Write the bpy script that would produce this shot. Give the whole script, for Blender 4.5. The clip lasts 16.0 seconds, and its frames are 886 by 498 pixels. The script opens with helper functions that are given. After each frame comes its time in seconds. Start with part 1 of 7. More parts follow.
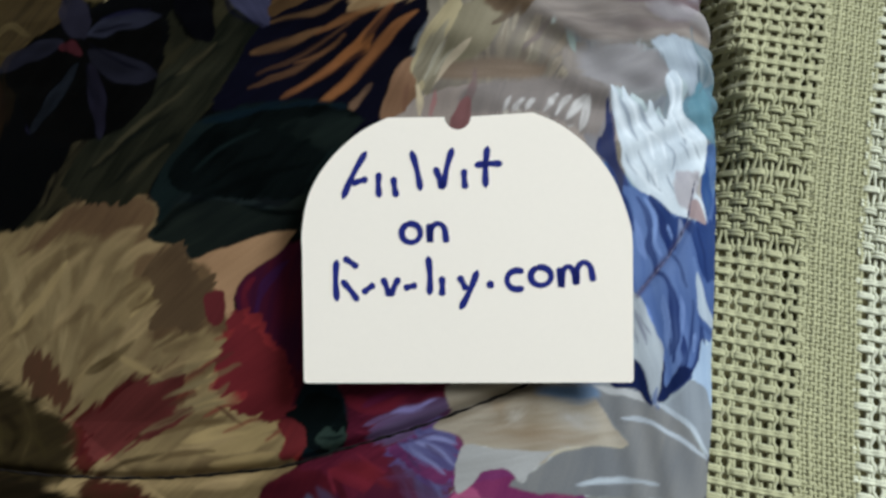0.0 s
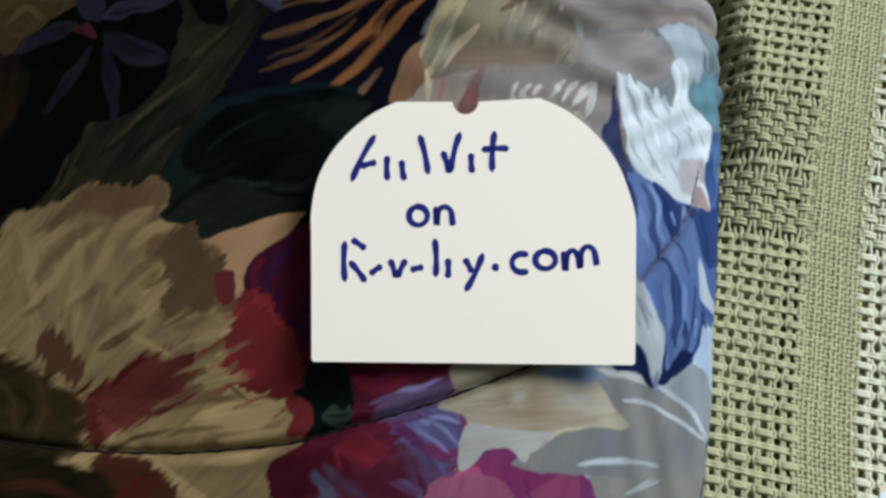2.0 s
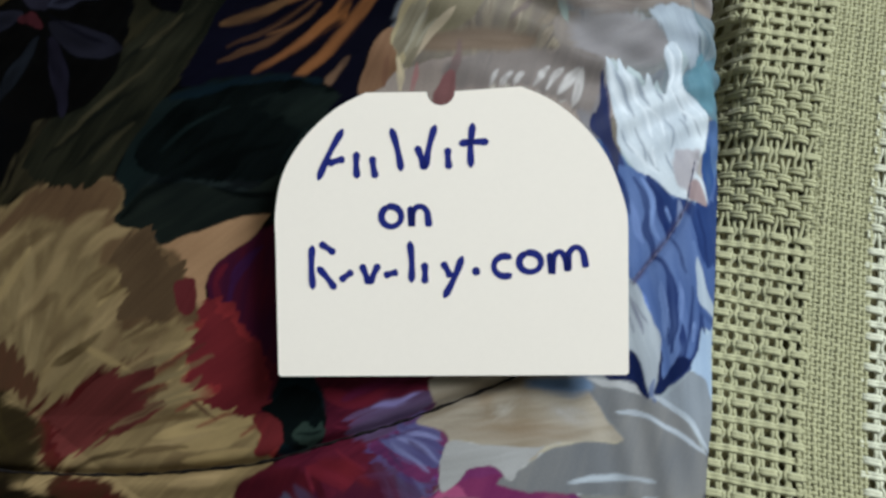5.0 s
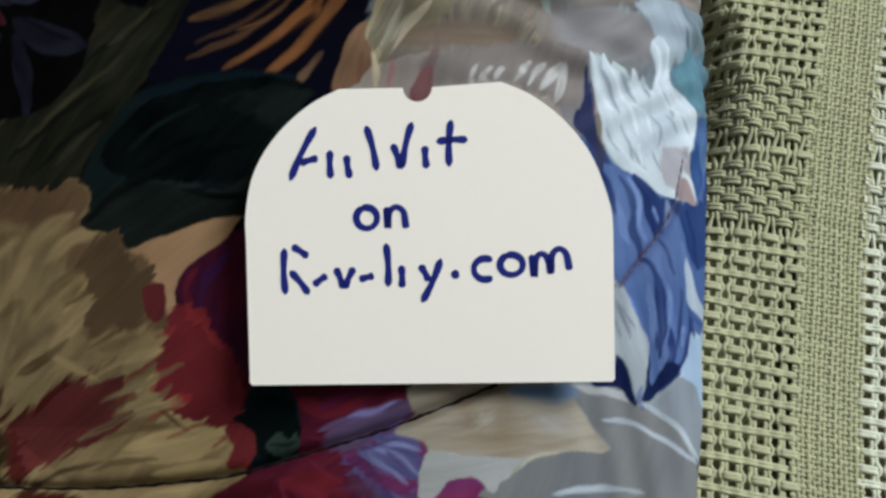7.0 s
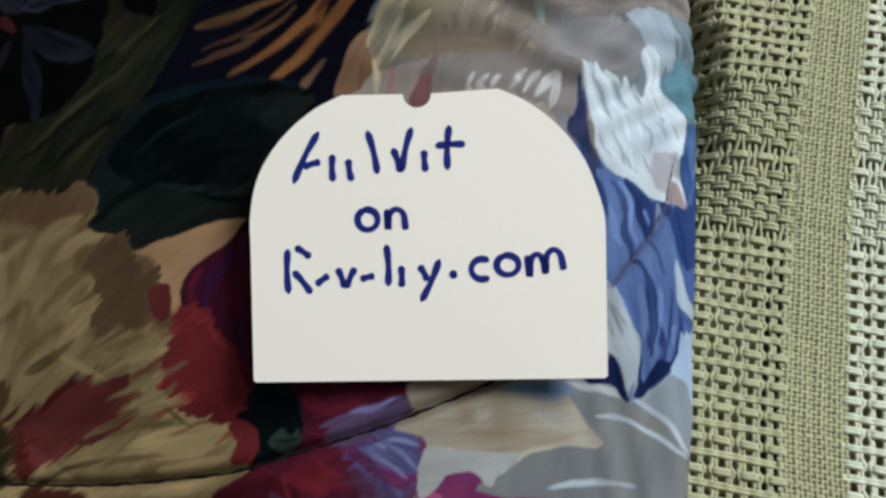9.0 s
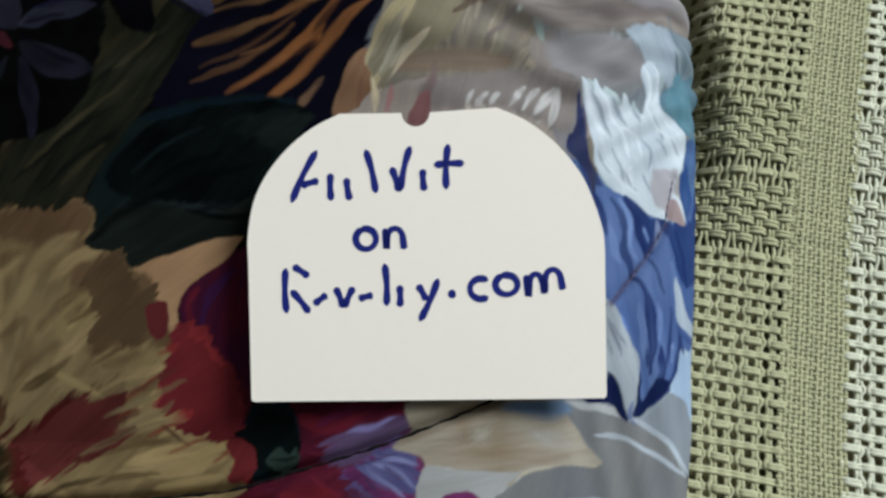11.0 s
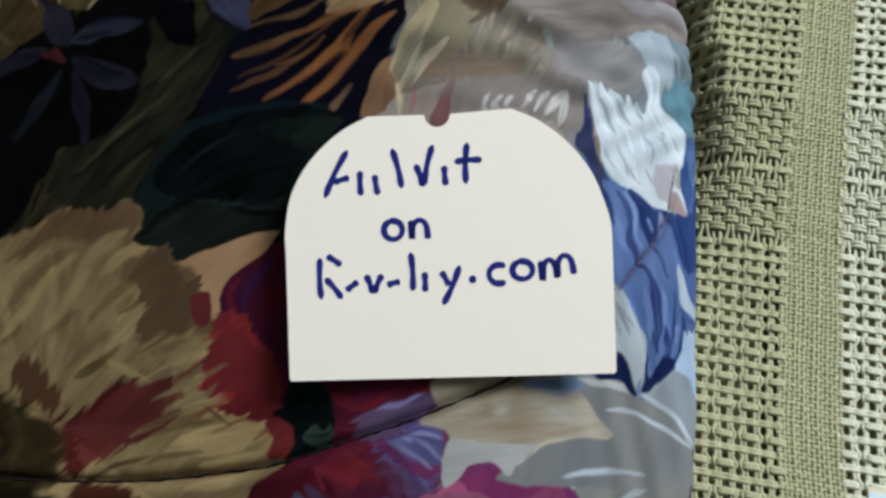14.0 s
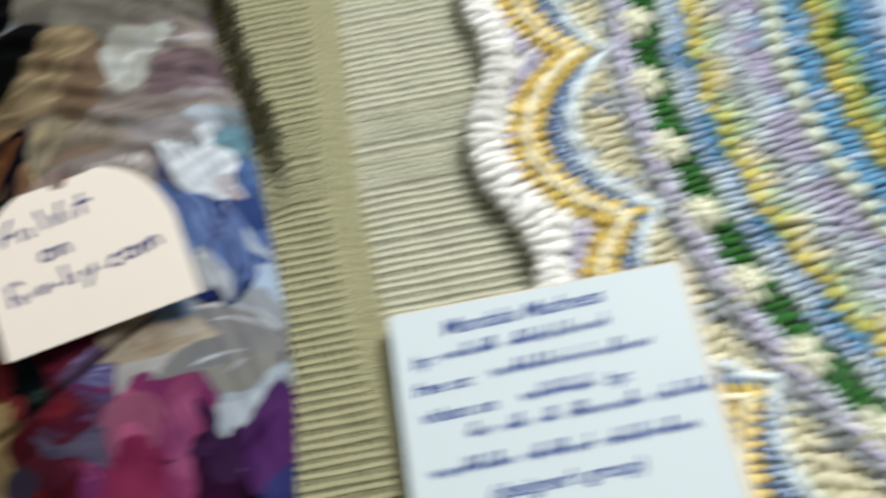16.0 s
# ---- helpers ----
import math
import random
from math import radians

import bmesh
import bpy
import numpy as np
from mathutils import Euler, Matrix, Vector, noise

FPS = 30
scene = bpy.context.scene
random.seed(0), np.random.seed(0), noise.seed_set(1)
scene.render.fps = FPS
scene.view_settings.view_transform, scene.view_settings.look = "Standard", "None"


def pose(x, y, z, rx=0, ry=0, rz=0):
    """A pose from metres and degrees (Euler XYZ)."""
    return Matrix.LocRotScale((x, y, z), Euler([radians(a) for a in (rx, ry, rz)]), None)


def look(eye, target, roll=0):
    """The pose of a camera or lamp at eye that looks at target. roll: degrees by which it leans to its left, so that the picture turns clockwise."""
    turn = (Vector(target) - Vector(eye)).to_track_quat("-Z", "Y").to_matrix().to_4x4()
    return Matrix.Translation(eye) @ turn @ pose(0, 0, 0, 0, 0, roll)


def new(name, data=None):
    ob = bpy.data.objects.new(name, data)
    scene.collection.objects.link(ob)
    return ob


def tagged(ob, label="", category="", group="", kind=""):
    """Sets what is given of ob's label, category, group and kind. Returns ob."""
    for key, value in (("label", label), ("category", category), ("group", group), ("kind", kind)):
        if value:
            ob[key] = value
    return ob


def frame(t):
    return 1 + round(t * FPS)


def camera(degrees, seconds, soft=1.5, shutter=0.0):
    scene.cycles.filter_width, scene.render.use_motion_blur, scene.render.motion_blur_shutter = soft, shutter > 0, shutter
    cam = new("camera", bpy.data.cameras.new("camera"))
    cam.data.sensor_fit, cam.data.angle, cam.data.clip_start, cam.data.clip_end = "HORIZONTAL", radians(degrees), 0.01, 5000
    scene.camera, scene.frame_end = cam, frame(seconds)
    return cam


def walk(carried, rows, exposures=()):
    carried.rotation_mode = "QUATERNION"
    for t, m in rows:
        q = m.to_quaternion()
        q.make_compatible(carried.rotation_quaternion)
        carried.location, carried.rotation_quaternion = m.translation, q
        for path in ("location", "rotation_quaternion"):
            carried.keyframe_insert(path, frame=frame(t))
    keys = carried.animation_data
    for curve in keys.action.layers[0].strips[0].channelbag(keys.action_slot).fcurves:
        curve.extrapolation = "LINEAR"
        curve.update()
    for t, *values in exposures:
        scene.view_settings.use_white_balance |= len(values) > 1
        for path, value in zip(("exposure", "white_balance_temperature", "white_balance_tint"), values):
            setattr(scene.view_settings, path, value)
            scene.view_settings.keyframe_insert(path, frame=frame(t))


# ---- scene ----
cam = camera(61.3, 16.0, 2.8, 0.9)
PATH = [
    (0, (0.01, -0.003, 0.24), (-0.093, 0.478, -1.698), -12.0),
    (0.5, (0.008, -0.004, 0.24), (-0.094, 0.456, -1.704), -11.5),
    (1, (0.009, -0.007, 0.245), (-0.105, 0.457, -1.697), -12.8),
    (1.5, (0.01, -0.008, 0.243), (-0.096, 0.456, -1.699), -12.0),
    (2, (0.01, -0.006, 0.243), (-0.108, 0.451, -1.7), -13.6),
    (2.5, (0.013, -0.005, 0.242), (-0.124, 0.441, -1.703), -16.7),
    (3, (0.013, -0.005, 0.244), (-0.13, 0.459, -1.696), -16.5),
    (3.5, (0.015, -0.006, 0.243), (-0.125, 0.46, -1.697), -16.4),
    (4, (0.016, -0.005, 0.237), (-0.119, 0.436, -1.709), -17.2),
    (4.5, (0.014, -0.002, 0.232), (-0.108, 0.434, -1.716), -15.6),
    (6.8, (0.015, 0.004, 0.218), (-0.062, 0.429, -1.735), -10.9),
    (7, (0.018, 0.002, 0.22), (-0.078, 0.446, -1.728), -12.6),
    (7.5, (0.018, 0.0, 0.221), (-0.074, 0.451, -1.725), -11.8),
    (8, (0.018, -0.002, 0.223), (-0.08, 0.463, -1.719), -12.1),
    (8.5, (0.017, -0.002, 0.225), (-0.065, 0.466, -1.718), -10.4),
    (11, (0.017, 0.004, 0.226), (-0.057, 0.466, -1.718), -9.5),
    (11.5, (0.019, 0.004, 0.226), (-0.066, 0.459, -1.72), -11.0),
    (12, (0.019, 0.003, 0.227), (-0.064, 0.465, -1.717), -10.5),
    (12.5, (0.017, 0.002, 0.228), (-0.066, 0.469, -1.715), -10.5),
    (13, (0.016, 0.001, 0.229), (-0.073, 0.465, -1.714), -11.3),
    (13.5, (0.015, -0.001, 0.232), (-0.075, 0.478, -1.707), -11.1),
    (14, (0.014, -0.007, 0.241), (-0.08, 0.498, -1.691), -11.7),
    (14.5, (0.012, -0.024, 0.26), (-0.071, 0.556, -1.652), -11.5),
    (15, (0.017, -0.058, 0.294), (-0.019, 0.626, -1.585), -12.1),
    (15.2, (0.026, -0.076, 0.309), (0.071, 0.631, -1.519), -9.9),
    (15.5, (0.055, -0.1, 0.314), (0.143, 0.64, -1.542), -11.5),
    (15.8, (0.100, -0.126, 0.328), (0.180, 0.628, -1.464), -14.8),
    (16, (0.135, -0.144, 0.339), (0.269, 0.664, -1.485), -11.7),
]
walk(cam, [(t, look(eye, target, roll)) for t, eye, target, roll in PATH], ((0, -0.02, 6500, 10), (4.5, -0.05, 6500, 10), (7.0, -0.15, 6500, 10), (13.5, -0.15, 6500, 10), (14.5, 0.05, 6500, 10), (15.0, 0.22, 6600, 12), (15.5, 0.12, 6900, 14), (16, -0.03, 7100, 15)))

# ---- light ----
world = bpy.data.worlds.new("room_air")
scene.world = world
world.use_nodes = True
world.node_tree.nodes["Background"].inputs[0].default_value = (1.0, 0.95, 0.88, 1)
world.node_tree.nodes["Background"].inputs[1].default_value = 0.05
lamp_data = bpy.data.lights.new("window_light", "AREA")
lamp_data.shape, lamp_data.size, lamp_data.size_y = "RECTANGLE", 0.9, 0.9
lamp_data.energy, lamp_data.color = 82.0, (0.905, 1.0, 1.055)
lamp = new("window_light", lamp_data)
lamp.matrix_world = look((1.5, 1.0, 1.55), (0.05, 0.05, 0.0))


# ---- materials ----
def ease_node(nt, fac, lo, hi):
    r = nt.nodes.new("ShaderNodeMapRange")
    r.inputs[1].default_value, r.inputs[2].default_value = lo, hi
    nt.links.new(fac, r.inputs[0])
    return r.outputs[0]


def fabric(name, colour, rough=0.85, spread=0.15, grain=900.0, bump=0.25, island=0.0, sheen=0.2, blotch=25.0):
    """Yarn, paper or cloth: base colour varied at two scales, with fine relief."""
    m = bpy.data.materials.new(name)
    m.use_nodes = True
    nt = m.node_tree
    b = nt.nodes["Principled BSDF"]
    b.inputs["Roughness"].default_value = rough
    b.inputs["Sheen Weight"].default_value = sheen
    b.inputs["Specular IOR Level"].default_value = 0.25
    tc = nt.nodes.new("ShaderNodeTexCoord")
    fine, wide = nt.nodes.new("ShaderNodeTexNoise"), nt.nodes.new("ShaderNodeTexNoise")
    fine.inputs["Scale"].default_value, wide.inputs["Scale"].default_value = grain, blotch
    fine.inputs["Detail"].default_value = 4
    for n in (fine, wide):
        nt.links.new(tc.outputs["Object"], n.inputs["Vector"])
    hsv = nt.nodes.new("ShaderNodeHueSaturation")
    hsv.inputs["Color"].default_value = (*colour, 1)
    mix = nt.nodes.new("ShaderNodeMath")
    mix.operation = "MULTIPLY_ADD"
    nt.links.new(fine.outputs[0], mix.inputs[0])
    mix.inputs[1].default_value = spread
    add = nt.nodes.new("ShaderNodeMath")
    add.operation = "MULTIPLY_ADD"
    nt.links.new(wide.outputs[0], add.inputs[0])
    add.inputs[1].default_value, add.inputs[2].default_value = spread, 1 - spread
    nt.links.new(add.outputs[0], mix.inputs[2])
    value = mix.outputs[0]
    if island:
        geo = nt.nodes.new("ShaderNodeNewGeometry")
        isl = nt.nodes.new("ShaderNodeMath")
        isl.operation = "MULTIPLY_ADD"
        nt.links.new(geo.outputs["Random Per Island"], isl.inputs[0])
        isl.inputs[1].default_value, isl.inputs[2].default_value = island, -island / 2
        total = nt.nodes.new("ShaderNodeMath")
        nt.links.new(isl.outputs[0], total.inputs[0])
        nt.links.new(value, total.inputs[1])
        value = total.outputs[0]
    nt.links.new(value, hsv.inputs["Value"])
    nt.links.new(hsv.outputs[0], b.inputs["Base Color"])
    bp = nt.nodes.new("ShaderNodeBump")
    bp.inputs["Strength"].default_value, bp.inputs["Distance"].default_value = bump, 0.0004
    nt.links.new(fine.outputs[0], bp.inputs["Height"])
    nt.links.new(bp.outputs[0], b.inputs["Normal"])
    return m


def printed(name):
    """Polished cotton that takes its dyes from the colour layer "dye"."""
    m = fabric(name, (0.5, 0.5, 0.5), 0.5, 0.14, 1500, 0.12, 0, 0.0, 40)
    nt = m.node_tree
    at = nt.nodes.new("ShaderNodeAttribute")
    at.attribute_name = "dye"
    nt.links.new(at.outputs["Color"], nt.nodes["Hue/Saturation/Value"].inputs["Color"])
    nt.nodes["Principled BSDF"].inputs["Specular IOR Level"].default_value = 0.025
    return m


M_PRINT = printed("floral_cotton")
M_THREAD = fabric("dark_thread", (0.006, 0.004, 0.004), 0.9, 0.3, 3000, 0.2, 0, 0.0)
M_THREAD_PALE = fabric("dusky_thread", (0.10, 0.10, 0.17), 0.9, 0.3, 3000, 0.2, 0, 0.0)
M_CARD = fabric("white_card", (0.94, 0.855, 0.76), 0.6, 0.03, 700, 0.05, 0, 0.0)
M_CARD2 = fabric("bluish_card", (0.66, 0.755, 0.79), 0.6, 0.03, 700, 0.05, 0, 0.0)
M_CARD_EDGE = fabric("cream_card_back", (0.72, 0.62, 0.46), 0.7, 0.05, 700, 0.05, 0, 0.0)
M_INK = fabric("blue_ink", (0.010, 0.018, 0.17), 0.45, 0.3, 1200, 0.0, 0, 0.0)
M_INK_PALE = fabric("light_blue_ink", (0.02, 0.065, 0.29), 0.45, 0.3, 1200, 0.0, 0, 0.0)
# lighter copy of the cream yarn: stronger light on the right band, as colour
M_COTTON_LIT = fabric("lit_cotton_yarn", (0.62, 0.62, 0.475), 0.9, 0.16, 2200, 0.5, 0.12, 0.3, 60)
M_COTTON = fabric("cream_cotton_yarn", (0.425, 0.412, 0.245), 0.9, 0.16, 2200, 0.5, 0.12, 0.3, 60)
M_COTTON_FINE = fabric("fine_cream_cotton", (0.41, 0.395, 0.23), 0.9, 0.18, 2200, 0.5, 0.16, 0.3, 60)
M_BED = fabric("olive_blanket", (0.20, 0.175, 0.08), 0.95, 0.25, 300, 0.4)
M_PLASTER = fabric("plain_plaster", (0.42, 0.42, 0.40), 0.9, 0.08, 30, 0.1)
M_BOARD = fabric("wood_floor", (0.22, 0.14, 0.08), 0.6, 0.2, 20, 0.1)


# ---- helpers for shapes ----
def mesh_from(name, verts, faces, material, smooth=True):
    me = bpy.data.meshes.new(name)
    me.from_pydata([tuple(map(float, v)) for v in verts], [], [tuple(map(int, f)) for f in faces])
    me.materials.append(material)
    if smooth:
        me.polygons.foreach_set("use_smooth", [True] * len(me.polygons))
    me.update()
    return me


def part(name, data, parent, label="", kind=""):
    ob = new(name, data)
    ob.parent = parent
    return tagged(ob, label, "", "", kind)


def box(name, lo, hi, material, bevel=0.0):
    bm = bmesh.new()
    bmesh.ops.create_cube(bm, size=1)
    for v in bm.verts:
        v.co = [(a + b) / 2 + (b - a) * c for a, b, c in zip(lo, hi, v.co)]
    if bevel:
        bmesh.ops.bevel(bm, geom=bm.edges[:], offset=bevel, segments=4, affect="EDGES", profile=0.5)
    me = bpy.data.meshes.new(name)
    bm.to_mesh(me)
    bm.free()
    me.materials.append(material)
    return me


class Yarns:
    """Collects tubes and stitches into one mesh."""

    def __init__(self):
        self.v, self.f, self.n = [], [], 0

    def tube(self, pts, wide, high, sides=5):
        """A thread along pts, wide in the plane of the cloth and high across it."""
        pts = np.asarray(pts, float)
        t = np.gradient(pts, axis=0)
        t /= np.linalg.norm(t, axis=1)[:, None] + 1e-12
        side = np.cross(t, (0, 0, 1.0))
        side /= np.linalg.norm(side, axis=1)[:, None] + 1e-12
        up = np.cross(side, t)
        wide = np.broadcast_to(wide, len(pts))
        high = np.broadcast_to(high, len(pts))
        a = np.arange(sides) * 2 * np.pi / sides + 0.3
        ring = pts[:, None] + side[:, None] * (np.cos(a)[None, :, None] * wide[:, None, None]) + up[:, None] * (np.sin(a)[None, :, None] * high[:, None, None])
        i = np.arange(len(pts) - 1)[:, None] * sides
        j = np.arange(sides)[None]
        k = (j + 1) % sides
        quads = np.stack([i + j, i + k, i + sides + k, i + sides + j], -1).reshape(-1, 4) + self.n
        self.v.append(ring.reshape(-1, 3))
        self.f.append(quads)
        self.n += len(pts) * sides

    def stitch(self, c, along, length, wide, high, lean=0.0):
        """One plump stitch: a spindle lying along a direction in the plane."""
        s = np.linspace(-1, 1, 6)
        d = np.array([math.cos(along), math.sin(along), 0.0])
        fat = np.sqrt(np.maximum(0.03, 1 - s ** 2 * 0.97))
        pts = np.array(c) + np.outer(s * length / 2, d)
        pts[:, 2] += high * 0.5 * (1 - s ** 2) + lean * s
        self.tube(pts, fat * wide / 2, fat * high / 2, 6)

    def mesh(self, name, material):
        return mesh_from(name, np.concatenate(self.v), np.concatenate(self.f), material)


# ---- the room that closes the place ----
def wall(name, lo, hi, material=M_PLASTER):
    return tagged(new(name, box(name, lo, hi, material)), "plain painted plaster surface of the room", "wall", "", "structure")


tagged(wall("floor", (-2.6, -2.4, -0.62), (2.6, 2.6, -0.55), M_BOARD), "brown wooden floor of the room", "floor")
tagged(wall("ceiling", (-2.6, -2.4, 1.95), (2.6, 2.6, 2.05)), "plain white ceiling of the room", "ceiling")
wall("wall_west", (-2.7, -2.4, -0.55), (-2.6, 2.6, 1.95))
wall("wall_east", (2.6, -2.4, -0.55), (2.7, 2.6, 1.95))
wall("wall_south", (-2.7, -2.5, -0.55), (2.7, -2.4, 1.95))
wall("wall_north", (-2.7, 2.6, -0.55), (2.7, 2.7, 1.95))
bed = tagged(new("bed"), "low bed under an olive blanket", "bed")
bed.location = (0.2, 0.1, -0.55)
part("base", box("base", (-0.97, -0.87, 0.0), (0.97, 0.87, 0.2), M_BOARD, 0.01), bed)
part("mattress", box("mattress", (-1.0, -0.9, 0.2), (1.0, 0.9, 0.518), M_BED, 0.05), bed)


# shape of the pillow
EDGE_Y = np.array([-250, -150, -84, -46, -20, 1, 17, 35, 62, 90, 115, 142, 176, 220, 300]) / 1000
EDGE_X = np.array([30, 44, 60, 70, 75, 78, 79, 81, 83.5, 85.3, 86, 83.5, 83, 85, 84]) / 1000
CREST_Y = np.array([-250, -150, -100, -50, 0, 40, 80, 120, 180, 300]) / 1000
CREST_Z = np.array([2, 3, 4, 7, 12, 23, 35, 43, 45, 30]) / 1000


def ease(a, b, x):
    k = np.clip((x - a) / (b - a), 0, 1)
    return k * k * (3 - 2 * k)


def pillow_edge(y):
    wave = (0.0010 * np.sin(y * 2 * np.pi / 0.0195) + 0.0006 * np.sin(y * 2 * np.pi / 0.0083 + 1)) * ease(0.075, 0.1, y)
    return np.interp(y, EDGE_Y, EDGE_X) + wave


def pillow_height(x, y):
    """Height of the pillow's upper side over the bed, in metres."""
    d = np.maximum(pillow_edge(y) - x, 0)
    roll = 0.005 + 0.014 * np.sqrt(np.maximum(0, 1 - (1 - np.minimum(d / 0.014, 1)) ** 2))
    crest = np.interp(y, CREST_Y, CREST_Z) * ease(-0.02, 0.085, d)
    fall = 0.2 * 0.02 * np.logaddexp(0, (d - 0.1) / 0.02)
    z = roll + crest - fall
    z = z - ease(-0.02, -0.07, x) * 0.3 * 0.012 * np.logaddexp(0, (-0.006 - y) / 0.012)
    tuck = ease(0.075, 0.1, y) * ease(-0.03, 0.02, x)
    z = z + 0.0017 * tuck * np.sin((y + 0.12 * x) * 2 * np.pi / 0.0165 + 0.8 + 1.3 * np.sin(x * 70 + y * 45)) * (0.7 + 0.5 * np.sin(y * 90 + x * 130))
    z = z + 0.0009 * ease(0.05, 0.085, y) * ease(0.03, 0.06, x) * np.sin((x * 0.8 - y) * 2 * np.pi / 0.0125 + 1.5 * np.sin(y * 110))
    z = z + 0.00035 * ease(0.035, 0.055, x) * ease(0.055, 0.03, y) * np.sin((x + 0.15 * y) * 2 * np.pi / 0.0095)
    z = z + 0.0012 * np.sin(x * 31 + 1) * np.sin(y * 37 + 2) * ease(0.0, 0.03, d)
    return np.maximum(z, 0.006 * ease(-0.002, 0.004, d) + 0.004)


def bed_sink(x, y):
    """How far the bed gives way beside the upper part of the pillow, in metres."""
    d = x - pillow_edge(y)
    return -0.023 * ease(0.035, 0.125, y) * ease(0.40, 0.32, y) * ease(0.018, -0.003, d) * ease(-0.06, -0.035, d)


# soft blanket on the mattress, with the hollow that the pillow presses into it
BX = np.concatenate([np.linspace(-0.78, -0.08, 12), np.linspace(0.0, 0.13, 80), np.linspace(0.2, 1.18, 14)])
BY = np.concatenate([np.linspace(-0.78, -0.06, 10), np.linspace(0.0, 0.42, 90), np.linspace(0.5, 0.98, 8)])
gx, gy = np.meshgrid(BX, BY)
rim = np.minimum(np.minimum(gx + 0.78, 1.18 - gx), np.minimum(gy + 0.78, 0.98 - gy))
gz = 0.5455 + bed_sink(gx, gy) - 0.03 * (rim <= 0)
bi = np.arange(gx.size).reshape(gx.shape)
part("blanket", mesh_from("blanket", np.stack([gx.ravel() - 0.2, gy.ravel() - 0.1, gz.ravel()], -1), np.stack([bi[:-1, :-1], bi[:-1, 1:], bi[1:, 1:], bi[1:, :-1]], -1).reshape(-1, 4), M_BED), bed, "olive blanket spread over the mattress")

SEAM_A = [(-158.6, -13.6), (-144.2, -14.1), (-126.1, -15.8), (-110.1, -16.5), (-92.6, -16.6), (-77.5, -15.8), (-62.8, -14.3), (-46.6, -12.2), (-29.6, -7.4), (-16.8, -3.8), (-5.8, -0.4), (6.6, 4.2), (17.5, 8.5), (25.3, 12.3)]
SEAM_B = [(51.5, 34.5), (55.8, 38.2), (61.1, 43.8), (65.7, 49.9), (69.9, 56.9), (72.0, 63.9), (73.6, 71.0)]

# ---- floral pillow ----
def catmull(p, closed, steps=6):
    p = np.asarray(p, float)
    n = len(p)
    out = []
    for i in range(n if closed else n - 1):
        a, b, c, d = (p[(i + k) % n] if closed else p[min(max(i + k, 0), n - 1)] for k in (-1, 0, 1, 2))
        for s in np.arange(steps) / steps:
            out.append(0.5 * (2 * b + (c - a) * s + (2 * a - 5 * b + 4 * c - d) * s * s + (3 * b - a - 3 * c + d) * s ** 3))
    if not closed:
        out.append(p[-1])
    return np.array(out)


def value_noise(u, v, seed):
    """Smooth noise from -1 to 1 on a lattice of unit cells."""
    table = np.random.RandomState(seed).uniform(-1, 1, (64, 64))
    iu, iv = np.floor(u).astype(int), np.floor(v).astype(int)
    fu, fv = u - iu, v - iv
    fu, fv = fu * fu * (3 - 2 * fu), fv * fv * (3 - 2 * fv)
    g = lambda a, b: table[(iu + a) % 64, (iv + b) % 64]
    return (g(0, 0) * (1 - fu) + g(1, 0) * fu) * (1 - fv) + (g(0, 1) * (1 - fu) + g(1, 1) * fu) * fv


def segments_distance(px, py, q):
    """Distance from points to a polyline, and the share of its length at the nearest place."""
    best, where = np.full(px.shape, 1e9), np.zeros(px.shape)
    n = len(q) - 1
    for i in range(n):
        d = q[i + 1] - q[i]
        k = np.clip(((px - q[i, 0]) * d[0] + (py - q[i, 1]) * d[1]) / (d @ d + 1e-9), 0, 1)
        r = np.hypot(px - q[i, 0] - k * d[0], py - q[i, 1] - k * d[1])
        m = r < best
        best[m], where[m] = r[m], ((i + k) / n)[m]
    return best, where


# grid of the upper side: distance from the rounded edge, and place along it
D_ROWS = np.concatenate([0.006 * np.linspace(0, 1, 22) ** 2, np.arange(0.0064, 0.252, 0.00043), np.linspace(0.2535, 0.33, 16)])
Y_ROWS = np.concatenate([np.linspace(-0.24, -0.112, 22), np.arange(-0.11, 0.23, 0.00044), np.linspace(0.2315, 0.29, 14)])
DD, YY = np.meshgrid(D_ROWS, Y_ROWS)
XX = pillow_edge(YY) - DD
ZZ = pillow_height(XX, YY)
SEAM_FRONT = catmull(SEAM_A, False, 8)
SEAM_SIDE = catmull(SEAM_B, False, 8)
U, V = (XX * 1000).ravel(), (YY * 1000).ravel()
groove = np.zeros(U.shape)
for q, deep in ((SEAM_FRONT, 1.0), (SEAM_SIDE, 0.4)):
    near = (U > q[:, 0].min() - 9) & (U < q[:, 0].max() + 9) & (V > q[:, 1].min() - 9) & (V < q[:, 1].max() + 9)
    dist, _ = segments_distance(U[near], V[near], q)
    groove[near] += deep * (0.0024 * np.exp(-(dist / 1.5) ** 2) - 0.0005 * np.exp(-((dist - 4) / 2.2) ** 2))
ends = ease(-0.24, -0.19, YY) * ease(0.29, 0.24, YY)
ZZ = 0.004 + (ZZ - 0.004) * (0.15 + 0.85 * ends) - groove.reshape(ZZ.shape)

dye = np.empty((U.size, 3))
dye[:] = (0.0015, 0.0017, 0.002)
warp_u = U + 0.35 * value_noise(U / 4.1, V / 4.1, 1) + 0.07 * value_noise(U / 1.1, V / 1.1, 2)
warp_v = V + 0.35 * value_noise(U / 4.1, V / 4.1, 3) + 0.07 * value_noise(U / 1.1, V / 1.1, 4)
shape_count = [10]


